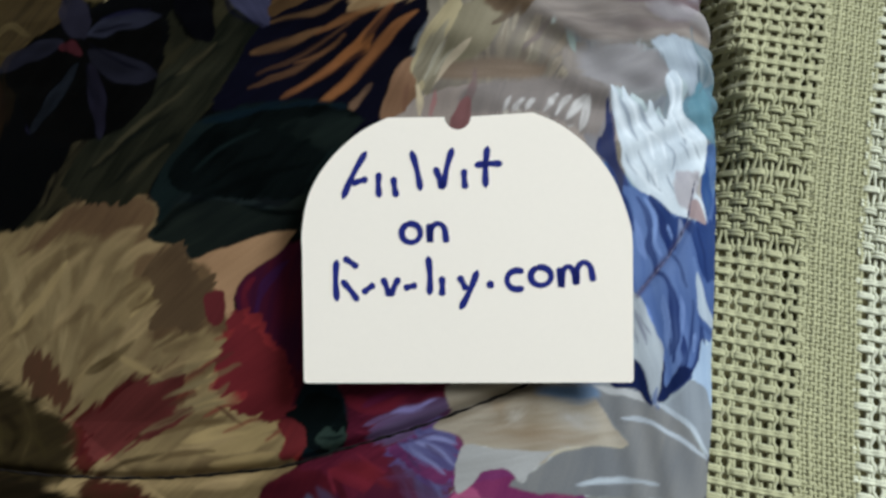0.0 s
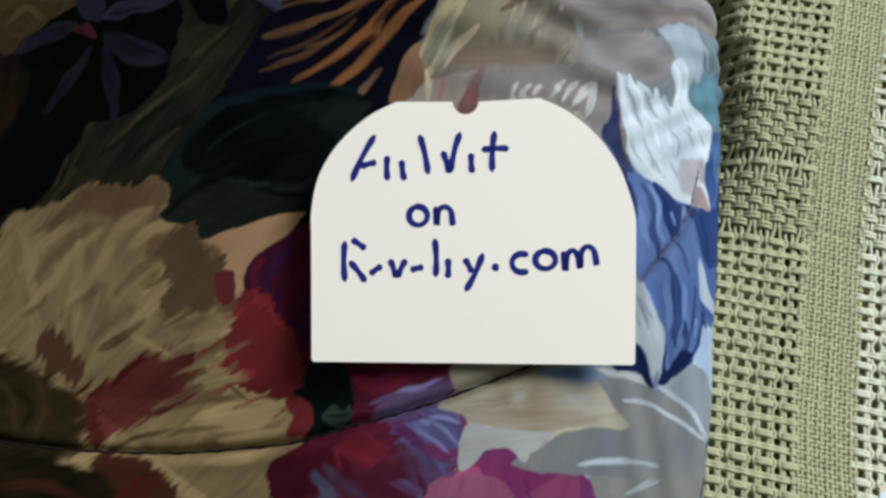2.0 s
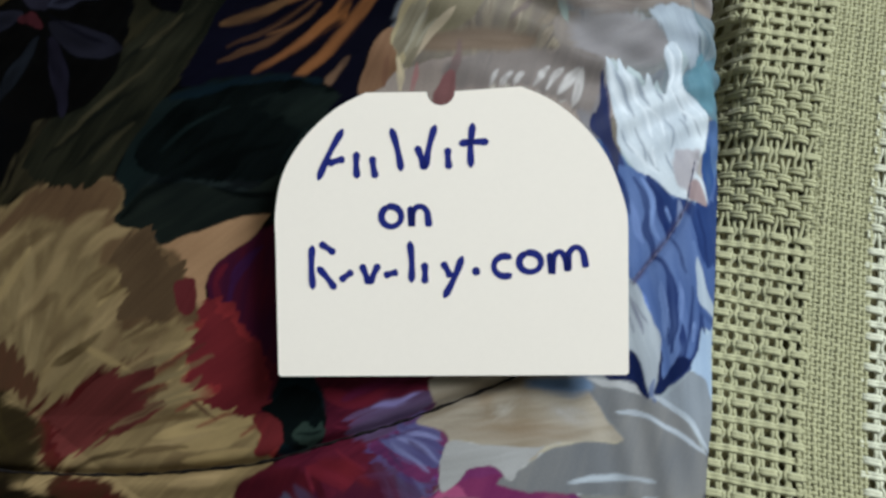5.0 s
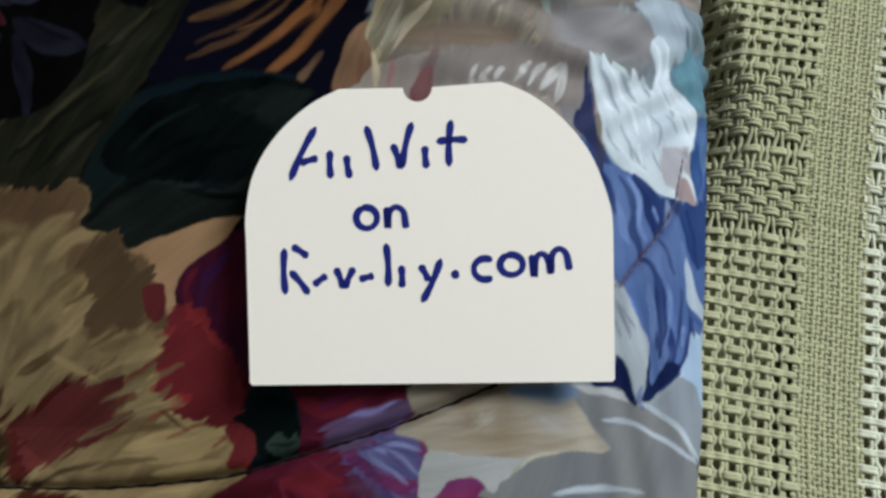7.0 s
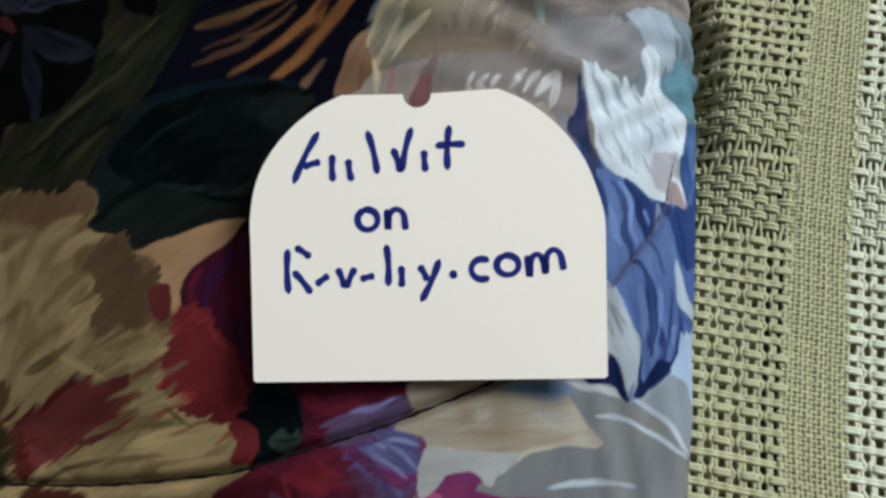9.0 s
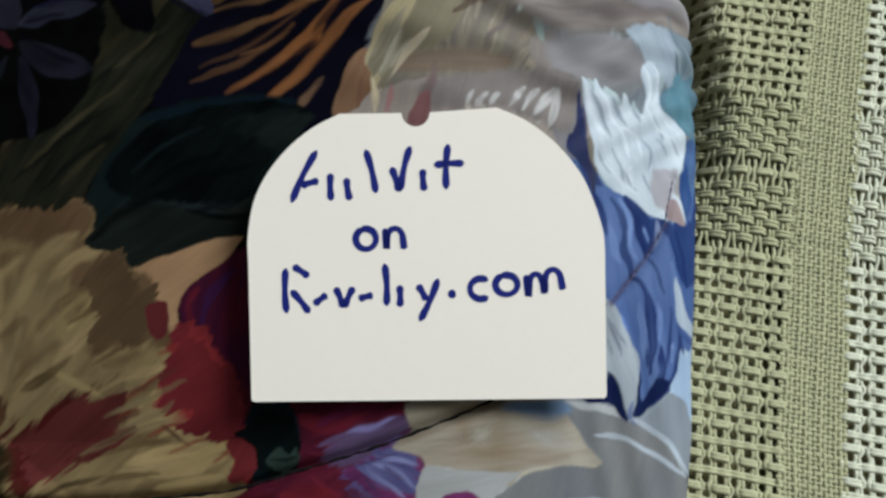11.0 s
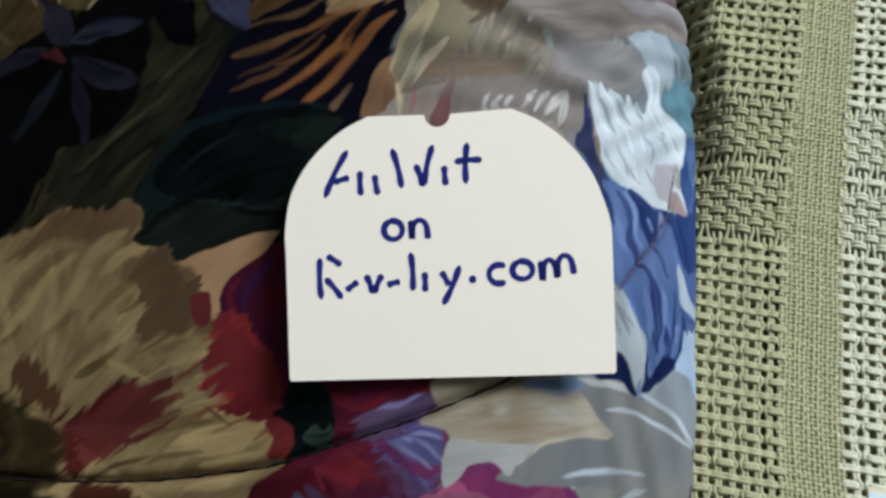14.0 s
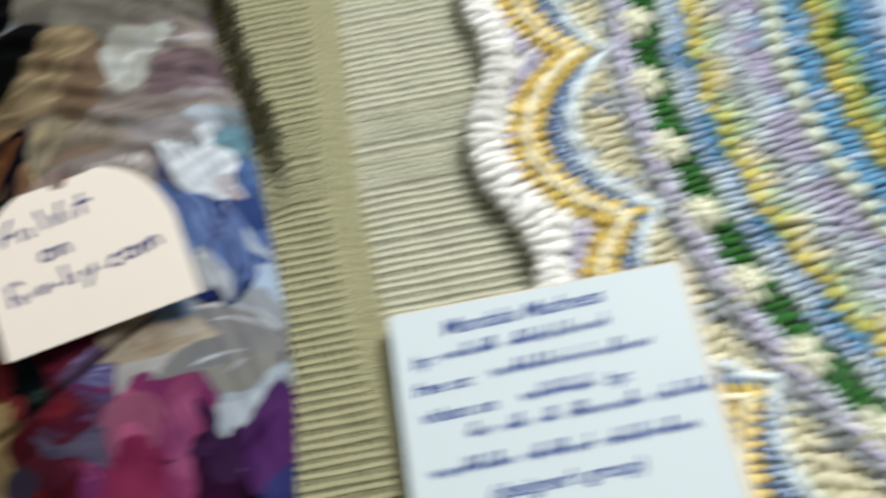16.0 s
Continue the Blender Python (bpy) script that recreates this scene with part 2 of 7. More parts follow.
def area(points, one, two, angle, feather, streaks=1.0, blur=1.0):
    """A brushed patch of dye: two tones mixed along brush marks, with a ragged edge along them."""
    q = catmull(points, True, 5)
    q = np.vstack([q, q[:1]])
    sel = np.nonzero((U > q[:, 0].min() - 4) & (U < q[:, 0].max() + 4) & (V > q[:, 1].min() - 4) & (V < q[:, 1].max() + 4))[0]
    if not len(sel):
        return
    x, y = warp_u[sel], warp_v[sel]
    shape_count[0] += 3
    a = math.radians(angle)
    along, across = x * math.cos(a) + y * math.sin(a), -x * math.sin(a) + y * math.cos(a)
    mark = 0.6 * value_noise(along / 15, across / 1.7, shape_count[0]) + 0.4 * value_noise(along / 9, across / 0.7, shape_count[0] + 1)
    dist, _ = segments_distance(x, y, q)
    inside = np.zeros(x.shape, bool)
    for (x0, y0), (x1, y1) in zip(q[:-1], q[1:]):
        if y0 != y1:
            inside ^= ((y0 > y) != (y1 > y)) & (x < (x1 - x0) * (y - y0) / (y1 - y0) + x0)
    sd = np.where(inside, dist, -dist) + mark * feather * 0.8
    cover = ease(-0.22 * blur, 0.22 * blur, sd)[:, None]
    tone = np.clip(0.5 + 0.6 * streaks * mark + 0.5 * value_noise(x / 11, y / 11, shape_count[0] + 2), 0, 1)[:, None]
    colour = np.array(one) * (1 - tone) + np.array(two) * tone
    dye[sel] = dye[sel] * (1 - cover) + colour * cover


def stroke(points, colour, wide, taper=1.0, soft=1.0):
    """One brush mark that thins towards its ends."""
    q = catmull(points, False, 6)
    sel = np.nonzero((U > q[:, 0].min() - 4) & (U < q[:, 0].max() + 4) & (V > q[:, 1].min() - 4) & (V < q[:, 1].max() + 4))[0]
    if not len(sel):
        return
    x, y = warp_u[sel], warp_v[sel]
    shape_count[0] += 2
    dist, k = segments_distance(x, y, q)
    bristle = value_noise(k * 4, dist * 2.2 / max(wide, 0.6), shape_count[0])
    half = wide / 2 * (1 - taper * np.abs(2 * k - 1) ** 2.2) * (1 + 0.3 * bristle)
    cover = (ease(-0.75 * soft, 0.45 * soft, half - dist) * (0.86 - 0.12 * soft + 0.2 * bristle))[:, None]
    dye[sel] = dye[sel] * (1 - cover) + np.array(colour) * (1 + 0.12 * bristle[:, None]) * cover


def fan(centre, a0, a1, r0, r1, count, wide, one, two, soft=1.0, bend=0.0):
    """Many loose brush marks that spread from a flower's heart."""
    rr = random.Random(count * 7 + int(r1))
    for _ in range(count):
        a = math.radians(rr.uniform(a0, a1))
        near = rr.uniform(r0, r1 - 0.2 * (r1 - r0))
        far = min(r1, near + rr.uniform(0.15, 0.45) * (r1 - r0))
        k = rr.random()
        tone = [p * (1 - k) + q * k for p, q in zip(one, two)]
        pts = []
        for r in (near, (near + far) / 2, far):
            b = a + bend * (r - r0) / (r1 - r0)
            pts.append((centre[0] + r * math.cos(b), centre[1] + r * math.sin(b)))
        stroke(pts, tone, wide * rr.uniform(0.5, 1.3), 1.0, soft)


area([(-14.1, 165.8), (102.7, 211.2), (90.0, 58.1), (41.7, 51.2), (33.6, 69.1), (-3.9, 67.2), (-8.5, 94.5)], (0.174, 0.190, 0.207), (0.127, 0.135, 0.154), 70, 2, 1, 3)
area([(8.2, 16.2), (88.8, 65.5), (81.0, -39.0), (8.1, -36.9)], (0.210, 0.217, 0.223), (0.154, 0.164, 0.186), 20, 2, 1, 3)
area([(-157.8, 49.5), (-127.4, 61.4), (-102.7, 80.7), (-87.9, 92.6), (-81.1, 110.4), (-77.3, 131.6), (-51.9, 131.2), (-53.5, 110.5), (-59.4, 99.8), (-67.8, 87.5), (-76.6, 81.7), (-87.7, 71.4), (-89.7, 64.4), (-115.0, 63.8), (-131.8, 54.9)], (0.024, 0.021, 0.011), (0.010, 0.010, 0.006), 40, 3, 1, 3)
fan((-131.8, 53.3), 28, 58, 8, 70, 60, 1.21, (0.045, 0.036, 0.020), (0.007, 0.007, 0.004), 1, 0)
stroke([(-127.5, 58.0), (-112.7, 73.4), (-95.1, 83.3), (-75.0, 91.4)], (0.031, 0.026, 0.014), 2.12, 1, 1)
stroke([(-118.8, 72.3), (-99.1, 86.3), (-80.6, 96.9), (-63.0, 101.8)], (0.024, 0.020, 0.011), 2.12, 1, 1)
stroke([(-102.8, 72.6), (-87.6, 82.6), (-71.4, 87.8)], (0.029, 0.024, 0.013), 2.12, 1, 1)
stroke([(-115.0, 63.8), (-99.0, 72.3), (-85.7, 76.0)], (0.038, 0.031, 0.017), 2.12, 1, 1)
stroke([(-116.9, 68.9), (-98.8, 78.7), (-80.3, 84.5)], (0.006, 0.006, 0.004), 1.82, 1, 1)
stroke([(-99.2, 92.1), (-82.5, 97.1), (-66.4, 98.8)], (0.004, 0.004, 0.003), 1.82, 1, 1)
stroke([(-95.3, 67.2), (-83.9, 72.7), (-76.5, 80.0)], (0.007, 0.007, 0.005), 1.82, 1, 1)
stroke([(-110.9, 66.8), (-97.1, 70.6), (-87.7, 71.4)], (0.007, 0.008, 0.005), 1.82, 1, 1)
# far-left flowers: dark print plus the shade of that side, both in the dyes
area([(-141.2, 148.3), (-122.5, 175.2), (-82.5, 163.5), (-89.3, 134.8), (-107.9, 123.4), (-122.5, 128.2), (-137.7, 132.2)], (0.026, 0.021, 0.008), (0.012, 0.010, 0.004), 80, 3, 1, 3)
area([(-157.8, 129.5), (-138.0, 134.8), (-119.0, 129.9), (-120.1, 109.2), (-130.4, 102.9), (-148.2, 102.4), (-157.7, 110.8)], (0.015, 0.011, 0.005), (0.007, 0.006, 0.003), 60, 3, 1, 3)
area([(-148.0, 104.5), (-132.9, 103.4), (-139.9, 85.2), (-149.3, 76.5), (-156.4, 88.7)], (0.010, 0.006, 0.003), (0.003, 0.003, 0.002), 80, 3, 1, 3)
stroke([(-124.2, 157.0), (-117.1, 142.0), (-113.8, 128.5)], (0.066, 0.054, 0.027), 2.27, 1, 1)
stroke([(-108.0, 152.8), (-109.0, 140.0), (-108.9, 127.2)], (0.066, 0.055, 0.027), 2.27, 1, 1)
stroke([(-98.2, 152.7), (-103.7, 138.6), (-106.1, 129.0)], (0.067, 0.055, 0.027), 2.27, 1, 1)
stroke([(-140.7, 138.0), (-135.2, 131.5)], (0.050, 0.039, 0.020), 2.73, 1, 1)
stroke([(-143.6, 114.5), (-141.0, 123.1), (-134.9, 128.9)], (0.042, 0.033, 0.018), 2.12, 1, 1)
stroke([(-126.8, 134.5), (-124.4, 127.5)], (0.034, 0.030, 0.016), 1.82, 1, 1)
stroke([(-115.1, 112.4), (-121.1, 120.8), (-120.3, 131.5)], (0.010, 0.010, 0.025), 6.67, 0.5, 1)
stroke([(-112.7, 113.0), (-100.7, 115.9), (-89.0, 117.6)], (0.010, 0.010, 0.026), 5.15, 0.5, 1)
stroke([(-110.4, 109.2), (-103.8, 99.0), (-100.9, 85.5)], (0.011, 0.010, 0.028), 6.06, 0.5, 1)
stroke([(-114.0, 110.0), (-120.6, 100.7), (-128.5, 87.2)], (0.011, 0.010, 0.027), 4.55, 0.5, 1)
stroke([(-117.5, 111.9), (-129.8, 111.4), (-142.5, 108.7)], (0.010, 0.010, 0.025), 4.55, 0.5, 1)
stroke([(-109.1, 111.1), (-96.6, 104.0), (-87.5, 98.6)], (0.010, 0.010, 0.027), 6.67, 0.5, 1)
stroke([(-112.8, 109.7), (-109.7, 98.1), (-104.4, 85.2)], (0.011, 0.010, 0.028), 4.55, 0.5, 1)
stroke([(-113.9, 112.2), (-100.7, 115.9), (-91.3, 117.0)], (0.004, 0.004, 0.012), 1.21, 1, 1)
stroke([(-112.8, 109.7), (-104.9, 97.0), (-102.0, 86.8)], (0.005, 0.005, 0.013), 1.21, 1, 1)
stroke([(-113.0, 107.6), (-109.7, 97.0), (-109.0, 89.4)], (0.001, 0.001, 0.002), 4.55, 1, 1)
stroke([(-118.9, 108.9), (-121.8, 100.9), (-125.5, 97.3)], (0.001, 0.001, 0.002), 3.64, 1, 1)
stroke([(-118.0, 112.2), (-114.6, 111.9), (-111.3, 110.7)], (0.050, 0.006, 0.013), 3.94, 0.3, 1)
area([(-87.0, 146.6), (-65.9, 153.4), (-34.4, 143.4), (-33.9, 130.1), (-48.2, 125.6), (-50.6, 112.3), (-59.6, 116.0), (-66.0, 123.3), (-75.0, 128.1), (-82.3, 135.3)], (0.017, 0.018, 0.042), (0.009, 0.010, 0.025), -40, 2, 1, 3)
stroke([(-61.2, 144.0), (-48.0, 132.9), (-34.9, 131.6)], (0.045, 0.048, 0.107), 2.42, 1, 1)
stroke([(-67.1, 138.5), (-69.3, 128.9), (-71.7, 120.1)], (0.007, 0.007, 0.020), 1.52, 1, 1)
stroke([(-66.0, 135.7), (-57.0, 125.6), (-52.0, 115.3)], (0.009, 0.009, 0.027), 1.21, 1, 1)
area([(-81.5, 123.8), (-75.1, 123.8), (-67.9, 120.3), (-68.9, 108.4), (-73.4, 107.7), (-78.7, 113.9)], (0.001, 0.001, 0.001), (0.001, 0.001, 0.001), 70, 1, 1, 3)
area([(-192.9, 67.0), (-166.9, 54.6), (-162.4, 35.7), (-158.8, 17.1), (-156.3, 3.4), (-189.9, -0.1)], (0.084, 0.040, 0.027), (0.044, 0.021, 0.016), 80, 2, 1, 3)
area([(-56.1, 107.6), (-53.8, 117.2), (-52.1, 133.2), (2.4, 126.8), (-1.5, 111.0), (-9.3, 98.9), (-14.8, 90.1), (-16.0, 80.1), (-29.1, 77.0), (-35.6, 84.3), (-66.0, 85.7), (-59.4, 99.8)], (0.003, 0.003, 0.008), (0.002, 0.002, 0.005), 30, 2, 1, 3)
area([(-24.8, 117.8), (-22.4, 128.4), (-13.2, 140.4), (19.3, 139.4), (11.4, 119.7), (-2.9, 115.4), (-15.5, 111.9), (-26.9, 110.9)], (0.289, 0.190, 0.102), (0.178, 0.111, 0.055), 30, 2, 1, 3)
stroke([(-55.0, 101.8), (-45.8, 103.4), (-34.2, 107.0)], (0.117, 0.060, 0.027), 2.32, 0.85, 1)
stroke([(-55.7, 92.0), (-42.3, 95.7), (-29.2, 102.7)], (0.100, 0.048, 0.024), 1.50, 0.85, 1)
stroke([(-53.2, 95.8), (-39.1, 100.3), (-26.0, 107.8)], (0.071, 0.034, 0.018), 0.95, 0.85, 1)
stroke([(-45.6, 88.3), (-32.4, 94.9), (-21.2, 104.4), (-14.0, 112.4)], (0.218, 0.085, 0.032), 2.59, 0.85, 1)
stroke([(-36.3, 84.8), (-25.9, 92.2), (-16.4, 102.4), (-7.3, 109.8)], (0.216, 0.085, 0.031), 3.41, 0.85, 1)
stroke([(-30.0, 97.5), (-25.2, 99.7), (-19.6, 103.9)], (0.168, 0.064, 0.021), 4.09, 0.85, 1)
stroke([(-27.8, 82.7), (-22.7, 87.4), (-19.8, 90.3)], (0.128, 0.073, 0.045), 1.77, 0.85, 1)
stroke([(-50.9, 110.2), (-35.8, 111.8), (-26.0, 115.7)], (0.098, 0.053, 0.025), 1.23, 0.85, 1)
stroke([(-35.8, 105.6), (-26.0, 109.4), (-18.0, 111.9)], (0.159, 0.068, 0.026), 1.64, 0.85, 1)
stroke([(-42.3, 97.8), (-34.1, 99.9), (-27.6, 104.6)], (0.106, 0.048, 0.022), 0.82, 0.85, 1)
stroke([(-22.8, 102.2), (-14.8, 109.4), (-10.1, 112.9)], (0.005, 0.003, 0.006), 1.82, 1, 1)
stroke([(-30.8, 94.1), (-21.2, 100.5)], (0.005, 0.003, 0.006), 1.21, 1, 1)
area([(-89.2, 52.8), (-85.3, 58.6), (-87.5, 62.7), (-80.2, 75.6), (-73.0, 83.0), (-59.1, 86.7), (-42.2, 87.1), (-26.7, 83.7), (-29.2, 68.0), (-40.1, 50.2), (-45.9, 52.8), (-63.1, 49.3), (-73.8, 45.7), (-79.1, 50.1)], (0.007, 0.013, 0.013), (0.004, 0.007, 0.007), 40, 1.2, 1, 3)
area([(-79.9, 53.6), (-66.2, 61.9), (-50.8, 61.1), (-40.0, 57.5), (-43.3, 53.4), (-63.1, 49.3), (-72.9, 46.2)], (0.017, 0.024, 0.024), (0.011, 0.016, 0.016), 10, 1, 1, 3)
fan((-87.9, 51.6), 12, 52, 8, 42, 26, 1.06, (0.012, 0.018, 0.018), (0.003, 0.004, 0.005), 0.8, 0)
stroke([(-80.7, 56.0), (-69.7, 64.0), (-55.7, 67.8), (-38.1, 69.9)], (0.003, 0.004, 0.005), 2.12, 1, 0.8)
stroke([(-62.7, 65.1), (-50.7, 66.3), (-35.8, 63.7)], (0.003, 0.005, 0.005), 2.12, 1, 0.8)
stroke([(-74.9, 70.5), (-62.5, 72.8), (-42.2, 76.1)], (0.003, 0.004, 0.004), 2.12, 1, 0.8)
stroke([(-55.8, 62.4), (-45.7, 59.6), (-38.3, 58.1)], (0.004, 0.005, 0.006), 2.12, 1, 0.8)
area([(-69.5, 83.5), (-55.7, 86.5), (-38.9, 87.2), (-27.5, 84.3), (-35.6, 81.1), (-52.1, 80.6)], (0.004, 0.011, 0.016), (0.003, 0.007, 0.011), 20, 2, 1, 3)
area([(3.2, 126.7), (-4.6, 105.6), (-8.8, 96.0), (-7.7, 88.2), (-10.2, 62.9), (47.0, 66.0), (50.0, 93.7), (56.7, 107.2), (60.1, 141.1)], (0.190, 0.164, 0.125), (0.135, 0.113, 0.097), 70, 1, 0.7, 1.2)
fan((10.0, 62.8), 50, 104, 20, 52, 60, 1.36, (0.277, 0.236, 0.177), (0.124, 0.098, 0.080), 0.45, 0)
area([(-17.6, 80.2), (-15.6, 87.0), (-13.2, 93.9), (-8.8, 97.7), (-6.6, 87.3), (-6.2, 77.6)], (0.228, 0.129, 0.076), (0.150, 0.080, 0.046), 65, 0.75, 0.7, 1.2)
area([(2.4, 112.8), (-4.1, 105.1), (-8.5, 96.7), (-8.2, 91.4), (-6.2, 88.1), (-3.5, 95.8), (0.9, 102.4), (5.8, 110.6)], (0.381, 0.319, 0.196), (0.280, 0.229, 0.135), 60, 1, 0.7, 1.2)
area([(5.5, 110.8), (17.9, 115.1), (14.7, 103.2), (5.5, 95.5), (-0.7, 94.3), (0.9, 101.1)], (0.201, 0.172, 0.118), (0.147, 0.127, 0.083), 60, 1.25, 0.7, 1.2)
area([(-14.8, 73.4), (-9.7, 84.4), (-0.7, 87.9), (17.8, 90.4), (42.2, 93.8), (46.3, 77.0)], (0.282, 0.236, 0.205), (0.233, 0.189, 0.171), 80, 0.5, 0.7, 1.2)
# soft brown band along the crease: the fold's shade painted into the dye
area([(-2.3, 94.6), (11.6, 96.9), (27.3, 96.3), (24.1, 92.7), (8.5, 91.0), (-1.5, 91.2)], (0.140, 0.100, 0.071), (0.183, 0.136, 0.104), 5, 0.25, 0.7, 5)
stroke([(7.4, 101.5), (0.8, 95.6), (-5.4, 86.5)], (0.423, 0.348, 0.252), 2.42, 1, 0.45)
stroke([(-7.7, 89.8), (-6.6, 85.8), (-6.6, 81.3)], (0.505, 0.416, 0.279), 1.82, 1, 0.45)
stroke([(-10.1, 89.9), (-11.3, 82.2)], (0.139, 0.069, 0.043), 1.36, 1, 0.45)
stroke([(13.2, 105.4), (18.7, 110.2), (24.1, 114.6)], (0.074, 0.049, 0.034), 1.82, 1, 0.45)
stroke([(20.9, 98.9), (25.8, 105.3), (31.4, 111.9)], (0.128, 0.102, 0.094), 1.36, 1, 0.45)
stroke([(4.6, 78.1), (5.1, 83.2), (7.7, 89.6)], (0.266, 0.084, 0.101), 2.27, 1, 0.45)
stroke([(-3.8, 80.5), (-2.6, 84.9), (-2.3, 88.0)], (0.319, 0.143, 0.143), 1.36, 1, 0.45)
stroke([(15.9, 81.6), (17.8, 84.8)], (0.556, 0.521, 0.445), 1.36, 1, 0.45)
stroke([(20.1, 82.6), (22.5, 87.3)], (0.532, 0.505, 0.432), 1.67, 1, 0.45)
stroke([(24.8, 83.1), (26.4, 85.7)], (0.529, 0.510, 0.435), 1.36, 1, 0.45)
stroke([(28.5, 82.1), (31.3, 87.4), (33.8, 90.3)], (0.482, 0.470, 0.420), 1.82, 1, 0.45)
stroke([(34.5, 80.6), (37.9, 86.9), (40.5, 92.1)], (0.472, 0.471, 0.430), 3.03, 1, 0.45)
stroke([(31.4, 111.9), (29.9, 108.4)], (0.318, 0.353, 0.331), 1.52, 1, 0.45)
stroke([(27.3, 112.5), (30.0, 121.9)], (0.300, 0.332, 0.311), 3.33, 1, 0.45)
# upper-right greys: dyes lowered so that the dimmer light there is in the colour
area([(30.0, 129.4), (31.4, 114.6), (35.6, 104.1), (44.2, 104.5), (53.1, 102.5), (66.0, 106.0), (85.0, 117.6), (91.0, 161.5)], (0.146, 0.164, 0.178), (0.105, 0.119, 0.134), 75, 1, 0.7, 1.2)
area([(52.5, 138.5), (53.5, 118.7), (54.8, 109.1), (62.3, 110.2), (67.8, 119.6), (67.3, 144.2)], (0.124, 0.125, 0.110), (0.088, 0.087, 0.081), 70, 1, 0.7, 1.2)
area([(33.9, 103.6), (49.5, 104.9), (64.1, 105.6), (62.2, 98.6), (48.2, 93.4), (40.3, 80.8), (36.2, 86.6)], (0.219, 0.186, 0.159), (0.169, 0.145, 0.131), 80, 1, 0.7, 1.2)
area([(51.3, 104.5), (66.0, 106.8), (66.9, 97.9), (58.0, 91.3), (51.7, 94.1)], (0.158, 0.163, 0.163), (0.132, 0.132, 0.136), 80, 1, 0.7, 1.2)
fan((48.7, 66.2), 70, 110, 34, 60, 30, 1.06, (0.241, 0.275, 0.281), (0.088, 0.093, 0.107), 0.45, 0)
stroke([(36.0, 117.9), (37.5, 112.4), (39.3, 109.1)], (0.308, 0.365, 0.350), 2.58, 1, 0.45)
stroke([(42.7, 122.2), (43.3, 114.9), (44.5, 109.0)], (0.210, 0.241, 0.253), 2.12, 1, 0.45)
stroke([(47.1, 119.2), (49.8, 113.6), (52.6, 108.6)], (0.099, 0.060, 0.102), 1.82, 1, 0.45)
stroke([(54.5, 124.0), (55.8, 120.3), (58.2, 119.4)], (0.042, 0.043, 0.045), 1.36, 1, 0.45)
stroke([(46.8, 108.8), (46.3, 105.8), (45.9, 103.2)], (0.209, 0.246, 0.253), 1.52, 1, 0.45)
stroke([(33.9, 112.3), (34.8, 107.1), (37.3, 102.7)], (0.214, 0.258, 0.240), 1.82, 1, 0.45)
stroke([(60.1, 122.3), (65.9, 119.1), (67.7, 115.2)], (0.157, 0.163, 0.146), 1.82, 1, 0.45)
stroke([(43.7, 80.5), (47.0, 87.0), (48.8, 92.0)], (0.133, 0.113, 0.122), 2.42, 1, 0.45)
area([(63.1, 107.8), (73.8, 116.1), (85.5, 119.4), (85.8, 101.5), (72.8, 98.4), (68.0, 102.6)], (0.167, 0.208, 0.235), (0.129, 0.164, 0.193), 80, 1, 0.7, 1.2)
stroke([(69.9, 132.3), (71.7, 122.1), (69.8, 116.8)], (0.210, 0.250, 0.273), 2.12, 1, 0.45)
stroke([(75.7, 123.1), (73.8, 116.1), (76.9, 108.8), (78.8, 104.0)], (0.220, 0.263, 0.287), 2.12, 1, 0.45)
stroke([(70.4, 113.0), (74.7, 107.9)], (0.226, 0.269, 0.294), 2.12, 1, 0.45)
stroke([(73.6, 129.3), (73.7, 120.1)], (0.066, 0.087, 0.114), 1.36, 1, 0.45)
stroke([(73.7, 115.2), (76.1, 107.4), (77.9, 102.3)], (0.072, 0.096, 0.125), 1.36, 1, 0.45)
area([(9.0, 240.2), (60.4, 256.4), (106.6, 248.2), (109.0, 181.9), (78.7, 147.6), (55.2, 151.1), (21.5, 142.9), (-0.3, 162.8)], (0.127, 0.120, 0.099), (0.078, 0.072, 0.061), 60, 1.5, 0.7, 1.2)
area([(-5.0, 150.8), (15.2, 160.6), (35.4, 156.1), (25.3, 126.0), (-1.5, 114.6), (-13.8, 119.8)], (0.144, 0.110, 0.070), (0.076, 0.056, 0.033), 50, 1.5, 0.7, 1.2)
stroke([(95.5, 204.1), (93.1, 170.5), (94.1, 147.5)], (0.025, 0.009, 0.021), 3.94, 1, 0.45)
stroke([(84.1, 197.6), (81.5, 169.0), (80.6, 153.5)], (0.091, 0.055, 0.090), 2.42, 1, 0.45)
area([(43.7, 79.7), (49.6, 71.1), (59.1, 65.0), (70.6, 60.3), (75.5, 60.3), (74.1, 74.5), (87.6, 86.3), (83.8, 33.0), (73.5, 30.9), (71.2, 17.8), (59.6, 5.5), (54.3, 29.8), (41.6, 38.7), (40.1, 57.4)], (0.081, 0.143, 0.279), (0.040, 0.078, 0.186), 78, 1, 0.7, 1.2)
stroke([(42.9, 82.0), (47.4, 73.2), (51.7, 62.5), (53.3, 53.8)], (0.015, 0.021, 0.091), 3.64, 1, 0.45)
stroke([(48.3, 88.8), (47.1, 80.3), (48.8, 72.6)], (0.015, 0.020, 0.085), 2.42, 1, 0.45)
fan((60.0, 3.3), 74, 112, 10, 48, 46, 1.06, (0.160, 0.245, 0.406), (0.013, 0.031, 0.110), 0.45, 0)
stroke([(56.9, 60.3), (60.1, 51.1), (60.5, 43.3), (64.1, 35.1), (64.8, 23.8)], (0.012, 0.027, 0.101), 2.27, 1, 0.45)
